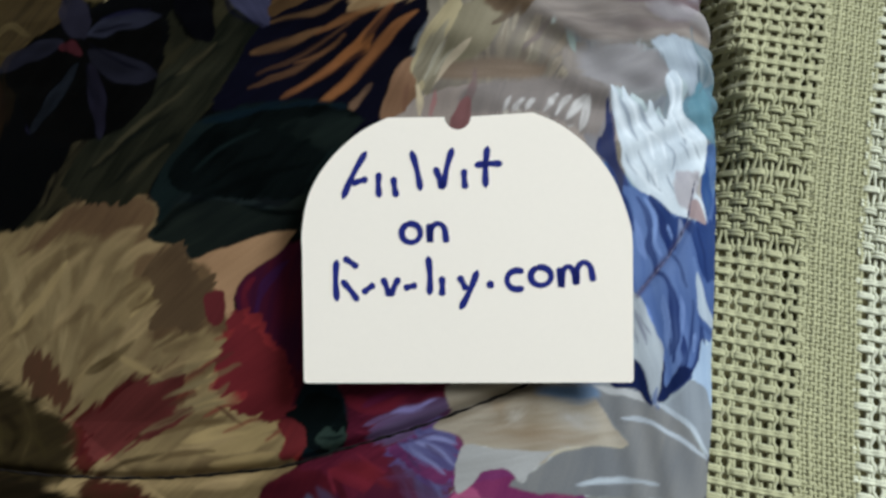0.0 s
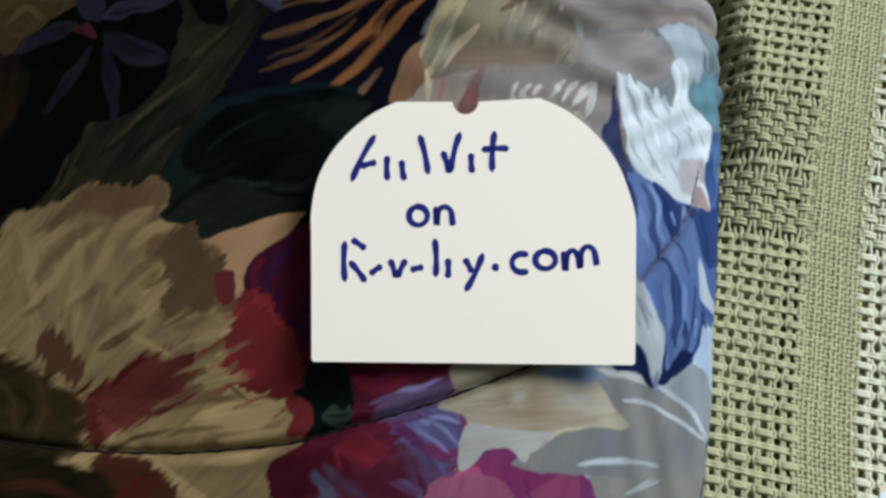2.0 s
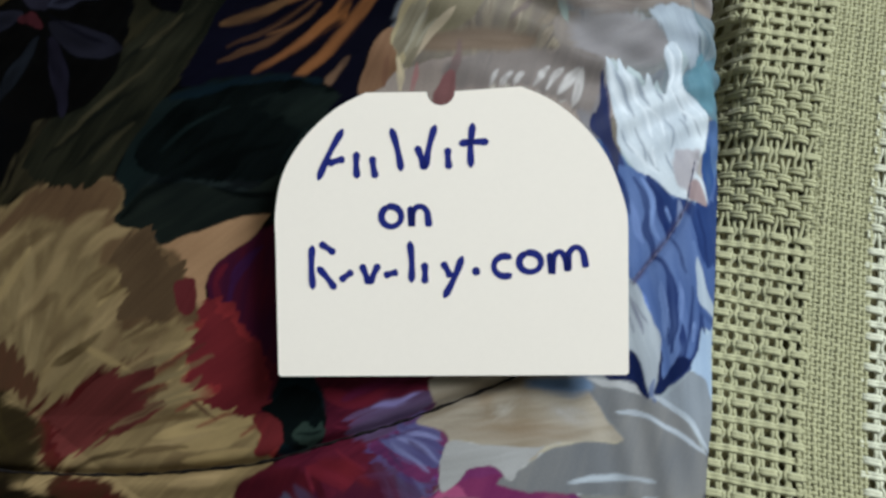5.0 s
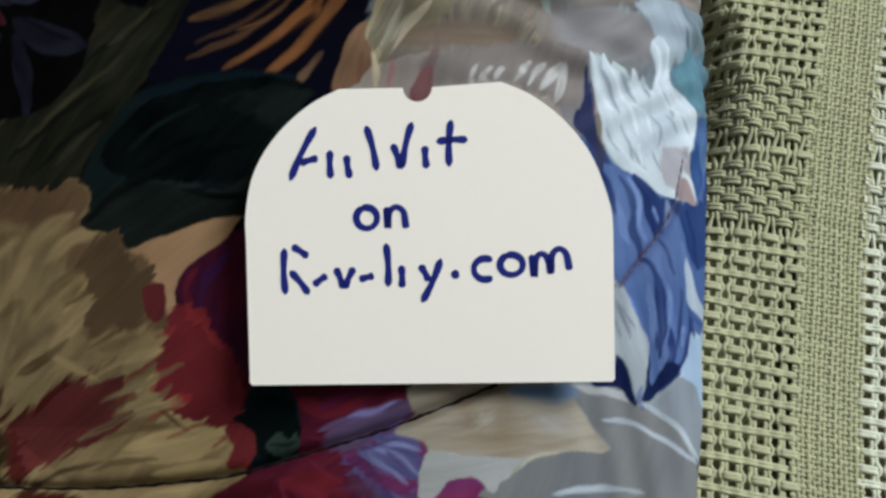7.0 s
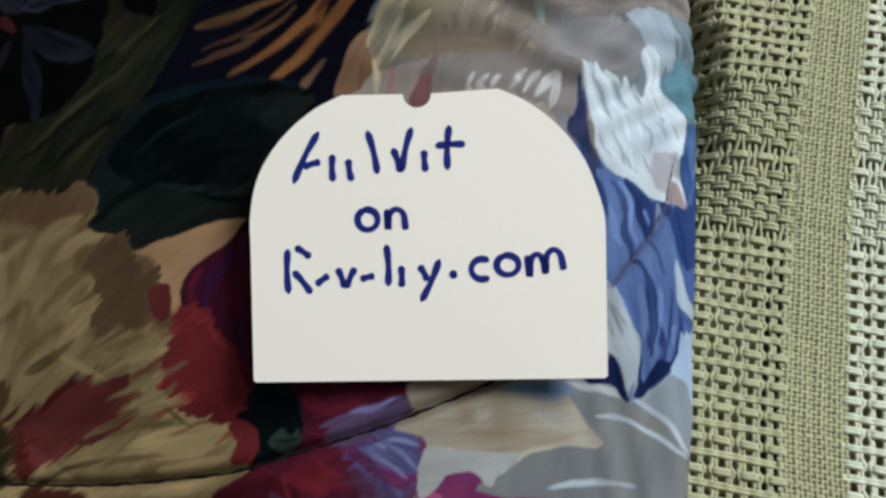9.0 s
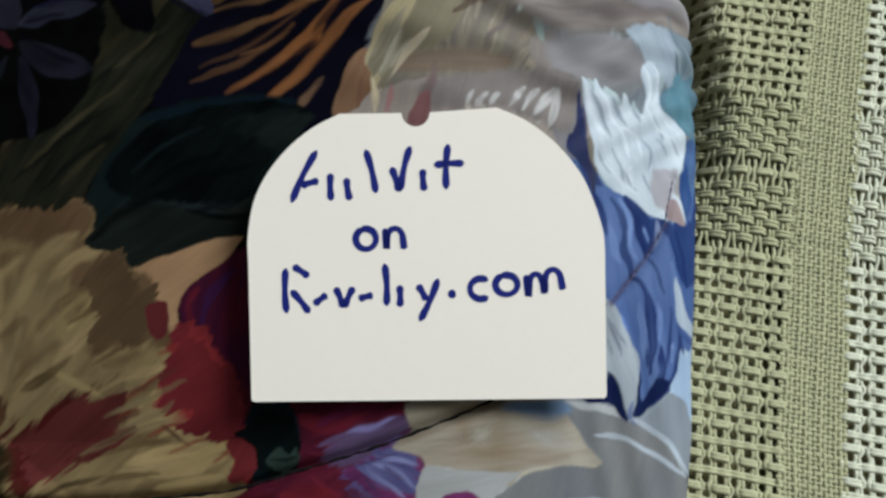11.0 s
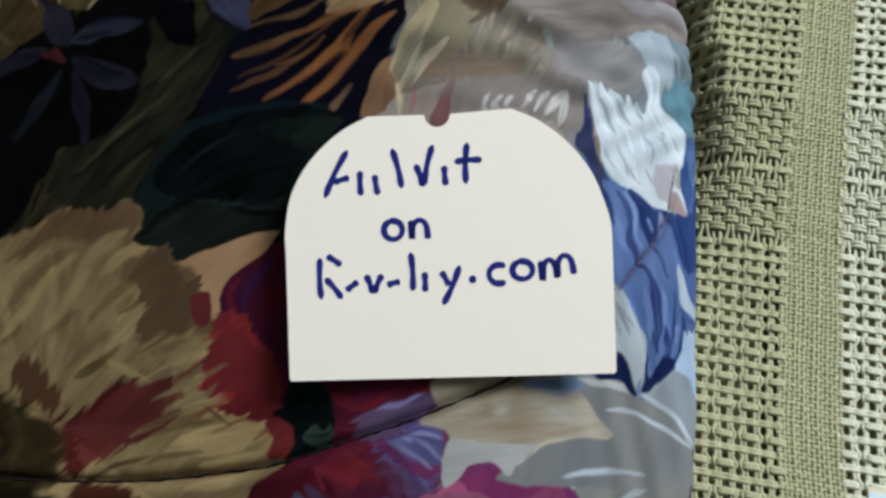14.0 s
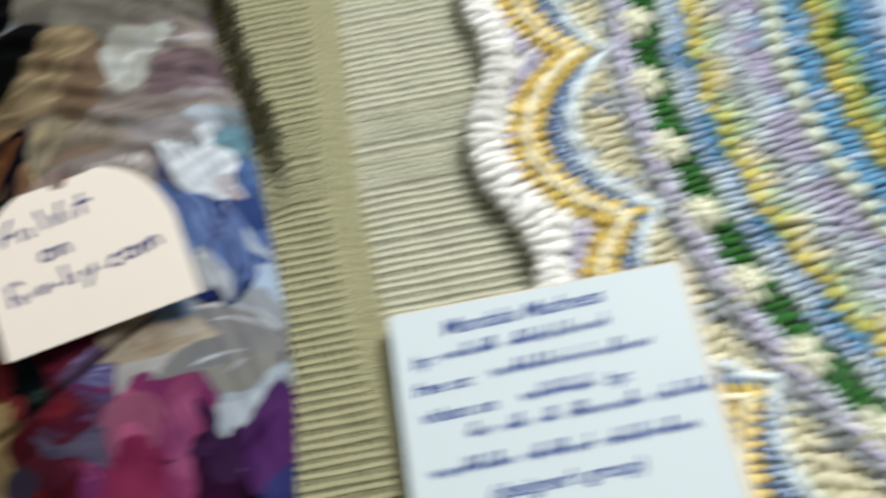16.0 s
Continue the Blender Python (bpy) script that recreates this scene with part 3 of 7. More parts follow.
stroke([(60.9, 64.0), (65.1, 57.3), (66.6, 50.0), (69.7, 40.3)], (0.012, 0.027, 0.101), 1.82, 1, 0.45)
stroke([(59.1, 65.0), (67.0, 60.3), (70.5, 59.0)], (0.015, 0.038, 0.123), 3.64, 1, 0.45)
stroke([(62.8, 59.6), (63.7, 53.0), (65.6, 49.1)], (0.015, 0.045, 0.192), 1.36, 1, 0.45)
stroke([(76.5, 78.6), (78.1, 67.0), (77.6, 58.3)], (0.017, 0.050, 0.164), 4.85, 1, 0.45)
stroke([(74.4, 59.2), (75.5, 51.0), (77.0, 43.0)], (0.013, 0.035, 0.133), 2.12, 1, 0.45)
stroke([(70.3, 34.7), (69.6, 25.7), (66.7, 16.0)], (0.012, 0.029, 0.138), 1.21, 1, 0.45)
stroke([(65.9, 25.5), (64.3, 17.5), (62.5, 13.6)], (0.015, 0.033, 0.148), 1.52, 1, 0.45)
stroke([(68.3, 50.1), (71.5, 40.4), (72.4, 33.2)], (0.164, 0.265, 0.503), 2.12, 1, 0.45)
stroke([(53.9, 64.4), (56.2, 52.4), (57.2, 44.4)], (0.133, 0.223, 0.496), 2.42, 1, 0.45)
stroke([(56.6, 36.3), (59.7, 26.9), (61.4, 17.5)], (0.112, 0.181, 0.424), 2.42, 1, 0.45)
stroke([(68.6, 56.8), (65.7, 51.6), (69.0, 46.8)], (0.159, 0.133, 0.186), 1.36, 1, 0.45)
stroke([(63.0, 48.1), (56.7, 39.6), (53.9, 35.3)], (0.108, 0.102, 0.194), 1.21, 1, 0.45)
area([(72.7, 30.8), (83.3, 26.0), (81.5, -1.0), (74.9, 2.1), (71.5, 9.9), (67.3, 10.6), (71.2, 17.8)], (0.397, 0.481, 0.556), (0.321, 0.403, 0.481), 85, 0.5, 0.7, 1.2)
stroke([(73.9, 29.3), (73.2, 21.2), (68.4, 13.7), (59.6, 6.1)], (0.006, 0.016, 0.086), 3.33, 0.6, 0.45)
stroke([(59.6, 6.1), (63.2, 9.6)], (0.006, 0.015, 0.081), 2.12, 0.6, 0.45)
stroke([(59.3, 17.4), (59.8, 9.5)], (0.006, 0.015, 0.085), 1.52, 0.6, 0.45)
stroke([(72.1, 41.3), (73.7, 34.1), (81.3, 28.6)], (0.453, 0.535, 0.603), 2.58, 1, 0.45)
stroke([(73.9, 29.3), (76.1, 26.4), (81.1, 25.2)], (0.017, 0.059, 0.223), 1.52, 1, 0.45)
area([(48.2, 93.4), (50.3, 94.8), (53.0, 91.5), (54.8, 94.7), (58.4, 90.3), (61.2, 84.9), (62.4, 91.6), (65.7, 87.6), (67.6, 100.0), (64.6, 103.0), (68.4, 103.7), (73.4, 102.4), (70.2, 92.7), (72.0, 87.0), (77.2, 82.1), (76.7, 75.2), (75.1, 69.6), (76.3, 59.3), (67.9, 60.4), (60.9, 64.7), (57.0, 65.2), (51.9, 69.0), (51.6, 77.8), (49.0, 84.8)], (0.380, 0.441, 0.450), (0.261, 0.314, 0.338), 82, 0.75, 0.7, 1.2)
fan((64.6, 44.9), 78, 112, 16, 44, 26, 0.91, (0.506, 0.571, 0.583), (0.207, 0.254, 0.283), 0.45, 0)
stroke([(56.2, 88.7), (59.5, 79.1), (61.9, 67.7)], (0.252, 0.305, 0.328), 1.82, 1, 0.45)
stroke([(61.5, 82.8), (64.4, 74.8), (62.8, 67.9)], (0.207, 0.260, 0.290), 1.52, 1, 0.45)
stroke([(68.4, 101.9), (66.8, 90.4), (68.8, 82.3), (69.4, 75.4)], (0.440, 0.507, 0.527), 1.36, 1, 0.45)
stroke([(53.0, 91.2), (56.0, 81.8), (59.3, 72.4)], (0.446, 0.505, 0.505), 1.82, 1, 0.45)
stroke([(70.9, 84.4), (72.9, 81.2), (71.3, 75.7)], (0.501, 0.566, 0.588), 1.21, 1, 0.45)
stroke([(52.0, 79.5), (55.0, 76.7), (54.0, 71.7)], (0.243, 0.281, 0.289), 1.52, 1, 0.45)
stroke([(66.2, 63.2), (70.6, 60.3)], (0.513, 0.557, 0.557), 1.21, 1, 0.45)
stroke([(65.9, 97.6), (65.0, 87.7)], (0.144, 0.178, 0.199), 1.06, 1, 0.45)
area([(69.2, 70.3), (75.4, 74.8), (75.5, 60.1), (71.9, 60.5), (66.6, 65.8)], (0.338, 0.302, 0.272), (0.242, 0.244, 0.250), 80, 1, 0.7, 1.2)
area([(73.3, 98.0), (88.8, 107.4), (87.6, 87.7), (76.4, 84.8), (70.5, 90.1)], (0.069, 0.142, 0.186), (0.117, 0.181, 0.219), 80, 1, 0.7, 1.2)
area([(49.9, 37.6), (54.8, 34.9), (59.0, 26.9), (60.9, 17.5), (59.1, 7.2), (57.2, 7.9), (55.5, 15.7), (50.3, 20.3)], (0.436, 0.474, 0.464), (0.307, 0.335, 0.343), 78, 0.75, 0.7, 1.2)
stroke([(53.0, 32.1), (55.2, 23.5)], (0.161, 0.178, 0.202), 0.91, 1, 0.45)
stroke([(54.3, 29.8), (56.3, 20.4)], (0.159, 0.175, 0.199), 0.91, 1, 0.45)
area([(42.8, 13.9), (52.3, 16.4), (54.5, 14.9), (57.2, 9.5), (58.7, 5.2), (55.6, 7.0), (52.5, 10.1), (42.7, 10.5)], (0.007, 0.012, 0.072), (0.005, 0.009, 0.048), 70, 0.3, 0.7, 1.2)
stroke([(39.5, 14.5), (45.9, 9.3), (55.6, 5.5)], (0.437, 0.444, 0.424), 2.42, 0.4, 0.45)
area([(38.7, 14.5), (52.4, 7.9), (59.6, 5.5), (65.6, 10.6), (70.9, 12.7), (75.3, 9.3), (79.7, -1.0), (77.0, -32.9), (14.1, -31.1), (21.1, -15.8), (31.3, -7.6), (48.6, -6.2), (44.9, 1.6)], (0.197, 0.209, 0.221), (0.150, 0.160, 0.170), 30, 0.5, 0.4, 1.5)
area([(22.0, -13.4), (33.2, -7.9), (53.1, -4.7), (80.5, -1.7), (76.1, -25.3), (57.9, -34.8), (43.1, -31.6), (40.6, -23.3), (31.8, -17.9), (21.6, -17.0)], (0.192, 0.190, 0.176), (0.150, 0.150, 0.145), 30, 0.5, 0.4, 1.5)
area([(59.6, 5.5), (65.6, 10.6), (70.8, 12.4), (74.4, 9.7), (79.2, -1.0), (72.6, -8.6), (65.3, 1.9)], (0.241, 0.270, 0.291), (0.199, 0.230, 0.256), 60, 0.75, 0.4, 1.5)
area([(-1.0, 16.2), (26.9, 16.5), (41.0, 5.2), (46.0, -1.7), (48.9, -6.2), (32.8, -7.5), (24.2, -11.8), (21.1, -16.2), (15.8, -13.3), (9.7, -12.9), (3.9, -18.4), (1.2, -7.8), (4.3, -3.3), (-2.7, -0.4)], (0.424, 0.390, 0.314), (0.362, 0.314, 0.228), 8, 1.25, 0.4, 1.5)
area([(3.9, -7.8), (17.4, -6.2), (32.8, -6.6), (23.8, -12.1), (21.1, -16.2), (15.8, -13.3), (9.7, -12.9), (3.9, -18.4)], (0.421, 0.429, 0.429), (0.386, 0.376, 0.350), 8, 3.5, 0.4, 1.5)
area([(-1.0, 16.2), (22.9, 16.5), (22.9, 8.9), (12.8, 4.6), (2.0, -0.0), (-1.9, 0.4)], (0.301, 0.217, 0.143), (0.422, 0.318, 0.210), 30, 3, 0.4, 1.5)
stroke([(6.6, -2.5), (20.5, -3.5), (40.8, -1.5)], (0.273, 0.208, 0.122), 3.94, 1, 2.2)
stroke([(8.2, 5.4), (17.5, 6.7), (26.8, 5.6)], (0.399, 0.316, 0.203), 3.33, 1, 2.2)
stroke([(11.3, 2.8), (26.7, 1.4), (40.9, 3.4)], (0.508, 0.479, 0.399), 2.12, 1, 2.2)
stroke([(14.4, 5.0), (17.4, -1.7)], (0.333, 0.267, 0.186), 1.52, 1, 2.2)
area([(23.7, 16.5), (38.0, 16.8), (41.8, 5.2), (33.0, 4.8), (26.0, 7.4)], (0.174, 0.271, 0.439), (0.124, 0.205, 0.359), 30, 1.75, 0.4, 9)
stroke([(59.6, 5.7), (67.1, 0.0), (73.1, -8.3)], (0.373, 0.414, 0.423), 1.36, 0.8, 0.45)
stroke([(48.5, 1.4), (58.5, 0.2), (73.0, -9.6)], (0.365, 0.405, 0.413), 1.97, 0.8, 0.45)
stroke([(33.3, -20.1), (41.9, -16.7), (53.0, -15.6), (63.3, -17.6)], (0.392, 0.435, 0.444), 2.27, 0.8, 0.45)
stroke([(41.2, -19.3), (53.2, -16.1), (65.0, -16.4)], (0.349, 0.387, 0.396), 2.73, 1, 0.45)
stroke([(48.2, -23.9), (56.5, -20.0), (60.7, -17.6)], (0.298, 0.332, 0.347), 1.82, 1, 0.45)
area([(-49.8, 22.8), (5.2, 22.2), (0.8, 4.2), (-2.4, 0.4), (4.3, -2.6), (3.9, -15.2), (0.5, -19.9), (2.1, -35.5), (-71.5, -39.3), (-57.4, -18.2), (-41.4, -11.8), (-46.8, 0.9)], (0.100, 0.012, 0.025), (0.048, 0.006, 0.015), 35, 1.2, 0.8, 3.5)
area([(-70.5, -15.5), (-30.5, -14.0), (-5.7, -29.4), (-14.3, -44.2), (-28.8, -73.3), (-98.7, -51.4), (-86.7, -30.7)], (0.074, 0.008, 0.014), (0.038, 0.005, 0.011), 60, 1.6, 0.8, 3.5)
fan((-37.4, -0.6), -75, 25, 12, 40, 34, 1.36, (0.165, 0.018, 0.032), (0.040, 0.007, 0.025), 0.8, 0)
stroke([(-29.8, 7.1), (-20.0, 4.1), (-10.5, 7.1)], (0.130, 0.013, 0.023), 4.55, 1, 0.8)
stroke([(-32.8, -12.8), (-22.9, -15.6), (-16.5, -19.9)], (0.147, 0.015, 0.025), 6.06, 1, 0.8)
stroke([(-23.3, 4.1), (-13.6, 8.6), (-4.2, 10.2)], (0.088, 0.011, 0.036), 3.33, 1, 0.8)
area([(-39.3, -20.5), (-17.6, -23.0), (-6.6, -26.0), (-10.4, -36.2), (-26.2, -32.9), (-35.7, -26.4)], (0.083, 0.012, 0.021), (0.064, 0.009, 0.021), 40, 2, 0.8, 3.5)
area([(-50.7, -29.2), (-33.2, -24.4), (-9.9, -9.7), (3.1, -4.8), (-2.4, -21.5), (-6.8, -33.5), (-20.7, -42.1), (-34.1, -46.2), (-50.8, -38.0)], (0.083, 0.013, 0.023), (0.058, 0.009, 0.023), 60, 2, 0.8, 3.5)
area([(-23.3, -0.8), (-13.6, 4.4), (0.8, 7.2), (-0.8, 1.9), (-7.3, -1.9), (-15.2, -3.8)], (0.106, 0.074, 0.150), (0.084, 0.029, 0.074), 25, 5.6, 0.8, 3.5)
area([(-15.1, -6.5), (-4.2, -0.7), (4.3, -2.6), (1.2, -7.8), (3.9, -15.2), (-2.6, -15.5), (-10.3, -12.7)], (0.102, 0.082, 0.221), (0.070, 0.029, 0.090), 20, 5.6, 0.8, 3.5)
stroke([(-11.2, -5.7), (-7.3, -8.6), (-3.4, -13.0)], (0.096, 0.106, 0.261), 3.94, 1, 0.8)
stroke([(-8.9, -4.9), (-4.9, -7.9), (-0.3, -13.0)], (0.119, 0.136, 0.323), 2.73, 1, 0.8)
stroke([(-2.6, -3.1), (0.4, -2.1), (3.5, -2.4)], (0.114, 0.082, 0.140), 1.82, 1, 0.8)
stroke([(-7.2, -13.1), (-2.6, -15.2), (0.5, -18.1)], (0.084, 0.051, 0.147), 2.42, 1, 0.8)
stroke([(-13.5, -8.0), (-8.8, -13.1), (-2.6, -16.7)], (0.052, 0.023, 0.107), 1.82, 1, 0.8)
stroke([(-15.2, 2.6), (-7.3, 4.1), (-1.1, 6.4)], (0.185, 0.161, 0.342), 1.52, 1, 0.8)
fan((-29.4, -15.8), -30, 24, 10, 34, 22, 1.21, (0.092, 0.073, 0.190), (0.083, 0.016, 0.039), 0.8, 0)
fan((-23.1, -8.1), -20, 30, 6, 24, 16, 1.06, (0.153, 0.138, 0.322), (0.076, 0.023, 0.081), 0.8, 0)
stroke([(-14.3, -7.2), (-8.8, -14.6), (-4.8, -23.4)], (0.076, 0.060, 0.128), 2.12, 1, 1.8)
stroke([(-12.0, -6.2), (-5.7, -12.6), (-0.3, -20.4)], (0.090, 0.095, 0.206), 2.73, 1, 1.8)
stroke([(-15.1, -10.2), (-11.1, -16.9), (-8.7, -24.2)], (0.076, 0.036, 0.082), 1.82, 1, 1.8)
stroke([(-9.6, -7.9), (-6.4, -13.1), (-2.6, -18.2)], (0.056, 0.019, 0.072), 1.21, 1, 1.8)
stroke([(-36.1, -17.8), (-30.9, -22.6), (-22.7, -26.7)], (0.061, 0.044, 0.090), 2.42, 1, 1.8)
stroke([(-8.0, -15.3), (-3.3, -19.7), (-0.2, -25.5)], (0.067, 0.059, 0.133), 2.12, 1, 1.8)
stroke([(-6.5, -4.9), (-1.8, -10.1), (0.5, -13.7)], (0.119, 0.135, 0.284), 1.82, 1, 1.8)
stroke([(-29.5, -11.2), (-21.4, -12.6), (-15.0, -16.9)], (0.130, 0.013, 0.018), 3.33, 1, 1.8)
area([(-2.6, -5.6), (2.0, -3.6), (4.8, -2.4), (4.6, -14.4), (2.0, -15.5)], (0.154, 0.024, 0.121), (0.097, 0.013, 0.080), 60, 0.8, 0.8, 3.5)
area([(-44.7, 1.7), (-41.8, 7.2), (-38.9, 13.3), (-33.0, 14.8), (-29.8, 8.7), (-27.8, 4.8), (-28.2, -5.4), (-33.8, -8.6), (-40.7, -10.5), (-42.4, -6.1), (-41.9, -1.4)], (0.005, 0.014, 0.018), (0.003, 0.007, 0.011), 60, 0.8, 0.8, 3.5)
area([(-38.9, -6.0), (-36.1, -3.4), (-34.5, -0.9), (-29.8, 1.6), (-28.3, -1.3), (-29.0, -5.4), (-34.3, -8.1)], (0.062, 0.074, 0.053), (0.026, 0.039, 0.034), 50, 2, 0.8, 3.5)
stroke([(-36.4, -3.7), (-33.1, -2.4), (-28.9, -2.7)], (0.004, 0.010, 0.010), 1.06, 1, 0.8)
stroke([(-38.0, -7.5), (-34.7, -6.0)], (0.004, 0.010, 0.010), 0.76, 1, 0.8)
stroke([(-31.4, -5.2), (-28.8, -3.6)], (0.004, 0.009, 0.009), 0.76, 1, 0.8)
area([(-61.3, 35.6), (-56.3, 41.6), (-46.0, 47.4), (-29.4, 49.9), (-29.7, 16.3), (-46.5, 15.7), (-54.9, 24.1)], (0.086, 0.010, 0.022), (0.046, 0.008, 0.028), 75, 1.2, 0.8, 3.5)
stroke([(-54.8, 29.1), (-51.2, 38.4), (-44.3, 44.3)], (0.044, 0.012, 0.058), 2.42, 1, 0.8)
stroke([(-56.6, 29.2), (-58.2, 35.5), (-54.6, 40.0)], (0.119, 0.012, 0.024), 2.42, 1, 0.8)
area([(-70.7, 7.3), (-67.5, 16.8), (-63.7, 27.0), (-56.5, 31.1), (-50.6, 24.1), (-45.1, 16.5), (-43.2, 7.2), (-48.2, 0.6), (-57.5, -0.4), (-64.5, 3.8)], (0.307, 0.035, 0.038), (0.184, 0.022, 0.026), 30, 2.4, 0.8, 3.5)
area([(-49.3, 0.3), (-43.0, 0.3), (-40.2, -4.0), (-42.1, -10.7), (-50.1, -14.0), (-46.7, -6.9)], (0.294, 0.040, 0.037), (0.181, 0.024, 0.024), 40, 1.2, 0.8, 3.5)
area([(-78.1, -35.7), (-55.8, -36.3), (-39.6, -46.4), (-51.1, -66.3), (-85.6, -55.5)], (0.158, 0.018, 0.022), (0.095, 0.011, 0.015), 40, 1.6, 0.8, 3.5)
area([(-74.8, 45.2), (-63.1, 48.7), (-43.3, 53.7), (-45.6, 47.4), (-56.3, 41.3), (-61.0, 35.9), (-61.1, 30.1), (-65.8, 26.3), (-64.9, 35.7), (-69.1, 37.1), (-69.6, 42.4)], (0.424, 0.249, 0.137), (0.344, 0.198, 0.106), 30, 0.54, 0.8, 1.5)
area([(-73.3, 33.6), (-69.6, 36.9), (-64.9, 35.7), (-65.0, 30.0), (-63.0, 25.4), (-69.1, 24.4)], (0.200, 0.024, 0.025), (0.144, 0.018, 0.020), 60, 0.9, 0.8, 1.5)
area([(-142.0, 54.9), (-127.5, 58.0), (-109.0, 64.7), (-87.5, 63.5), (-85.2, 55.4), (-89.0, 52.5), (-80.9, 50.5), (-75.3, 46.1), (-69.3, 42.4), (-67.7, 35.8), (-64.1, 24.7), (-60.3, 21.1), (-67.6, 15.2), (-69.3, 8.9), (-58.7, 3.8), (-48.2, -0.0), (-42.9, -2.8), (-46.7, -8.5), (-42.7, -12.4), (-53.7, -18.3), (-59.5, -39.0), (-143.3, -40.5), (-150.3, 7.3), (-153.6, 23.5), (-151.0, 39.5)], (0.267, 0.189, 0.090), (0.170, 0.116, 0.057), 42, 1.8, 1.04, 3)
fan((-127.2, -7.9), 4, 100, 12, 60, 150, 2.12, (0.311, 0.228, 0.114), (0.127, 0.085, 0.041), 2.2, 0.12)
area([(-134.0, 50.0), (-109.0, 64.7), (-87.5, 63.5), (-85.9, 55.5), (-97.7, 52.1), (-113.3, 55.1), (-125.7, 51.2)], (0.095, 0.054, 0.029), (0.132, 0.077, 0.040), 42, 2.25, 0.8, 6)
area([(-89.8, 52.5), (-80.9, 50.5), (-75.3, 46.1), (-68.9, 42.4), (-68.4, 35.8), (-79.5, 38.6), (-92.5, 41.4)], (0.187, 0.115, 0.058), (0.134, 0.080, 0.041), 42, 2.25, 0.8, 6)
area([(-90.1, 29.3), (-77.7, 38.5), (-67.7, 35.8), (-63.7, 26.2), (-76.3, 24.9), (-85.6, 23.2)], (0.135, 0.081, 0.041), (0.096, 0.056, 0.029), 42, 2.7, 0.8, 6)
area([(-116.7, -0.2), (-103.4, 8.7), (-89.8, 13.9), (-80.0, 15.7), (-86.4, 7.0), (-102.1, -4.6), (-110.3, -15.2)], (0.069, 0.013, 0.010), (0.047, 0.011, 0.007), 42, 6.3, 0.8, 6)
area([(-131.7, 17.7), (-124.6, 18.2), (-114.3, 7.4), (-121.5, 3.4), (-129.1, 9.1)], (0.091, 0.039, 0.022), (0.072, 0.037, 0.020), 60, 5.4, 0.8, 6)
area([(-110.1, 2.7), (-93.1, 13.0), (-78.6, 12.5), (-81.0, 2.0), (-96.8, -6.5), (-110.3, -11.4)], (0.081, 0.010, 0.010), (0.044, 0.007, 0.007), 55, 2.7, 0.8, 6)
fan((-127.2, -7.9), 8, 45, 34, 62, 30, 0.91, (0.290, 0.204, 0.102), (0.144, 0.090, 0.046), 2.2, 0.1)
stroke([(-109.9, 40.5), (-101.7, 49.9), (-90.0, 55.7)], (0.335, 0.238, 0.118), 3.15, 1, 2.2)
stroke([(-99.9, 20.5), (-87.2, 30.0), (-74.1, 38.4)], (0.347, 0.247, 0.122), 2.76, 1, 2.2)
stroke([(-117.5, 4.0), (-107.0, 14.0), (-93.2, 20.4)], (0.235, 0.167, 0.083), 3.15, 1, 2.2)
stroke([(-88.7, -2.5), (-73.6, 4.1), (-60.7, 7.3)], (0.347, 0.246, 0.122), 2.36, 1, 2.2)
stroke([(-81.2, -9.0), (-64.6, -4.7), (-48.6, -1.4)], (0.369, 0.262, 0.130), 2.76, 1, 2.2)
stroke([(-122.4, 24.3), (-114.1, 34.1), (-103.8, 45.2)], (0.327, 0.232, 0.115), 2.76, 1, 2.2)
stroke([(-100.0, 43.4), (-90.2, 49.3), (-82.8, 50.6)], (0.344, 0.244, 0.121), 2.76, 1, 2.2)
stroke([(-91.8, 10.6), (-76.6, 16.9), (-62.1, 20.7)], (0.350, 0.249, 0.123), 2.36, 1, 2.2)
stroke([(-73.9, -18.6), (-61.0, -16.7), (-53.7, -13.3)], (0.371, 0.263, 0.131), 2.76, 1, 2.2)
stroke([(-105.5, 7.4), (-99.3, 14.0), (-89.6, 17.1)], (0.253, 0.180, 0.089), 1.97, 1, 2.2)
stroke([(-128.3, 31.2), (-117.8, 44.2), (-107.5, 50.2)], (0.327, 0.232, 0.115), 2.36, 1, 2.2)
stroke([(-67.9, 7.3), (-59.2, 1.7), (-50.3, -1.0)], (0.374, 0.265, 0.132), 3.15, 1, 2.2)
stroke([(-82.9, 2.4), (-67.9, 8.9), (-59.1, 4.1)], (0.364, 0.258, 0.128), 1.77, 1, 2.2)
stroke([(-138.6, 38.3), (-130.0, 46.4), (-117.4, 52.4)], (0.327, 0.232, 0.115), 2.76, 1, 2.2)
stroke([(-104.4, 30.5), (-94.5, 38.3), (-81.2, 44.2)], (0.096, 0.060, 0.028), 2.36, 1, 2.2)
stroke([(-134.4, 34.7), (-121.7, 46.0), (-109.4, 52.0)], (0.092, 0.057, 0.027), 2.76, 1, 2.2)
stroke([(-94.7, 33.4), (-85.1, 38.0)], (0.097, 0.060, 0.028), 1.97, 1, 2.2)
stroke([(-82.5, 8.9), (-69.4, 15.3), (-62.1, 18.3)], (0.102, 0.063, 0.029), 1.58, 1, 2.2)
stroke([(-94.4, -4.2), (-77.5, 0.8), (-64.6, 1.7)], (0.085, 0.053, 0.025), 1.58, 1, 2.2)
stroke([(-77.5, -13.8), (-64.6, -11.1), (-52.0, -8.5)], (0.104, 0.064, 0.030), 1.77, 1, 2.2)
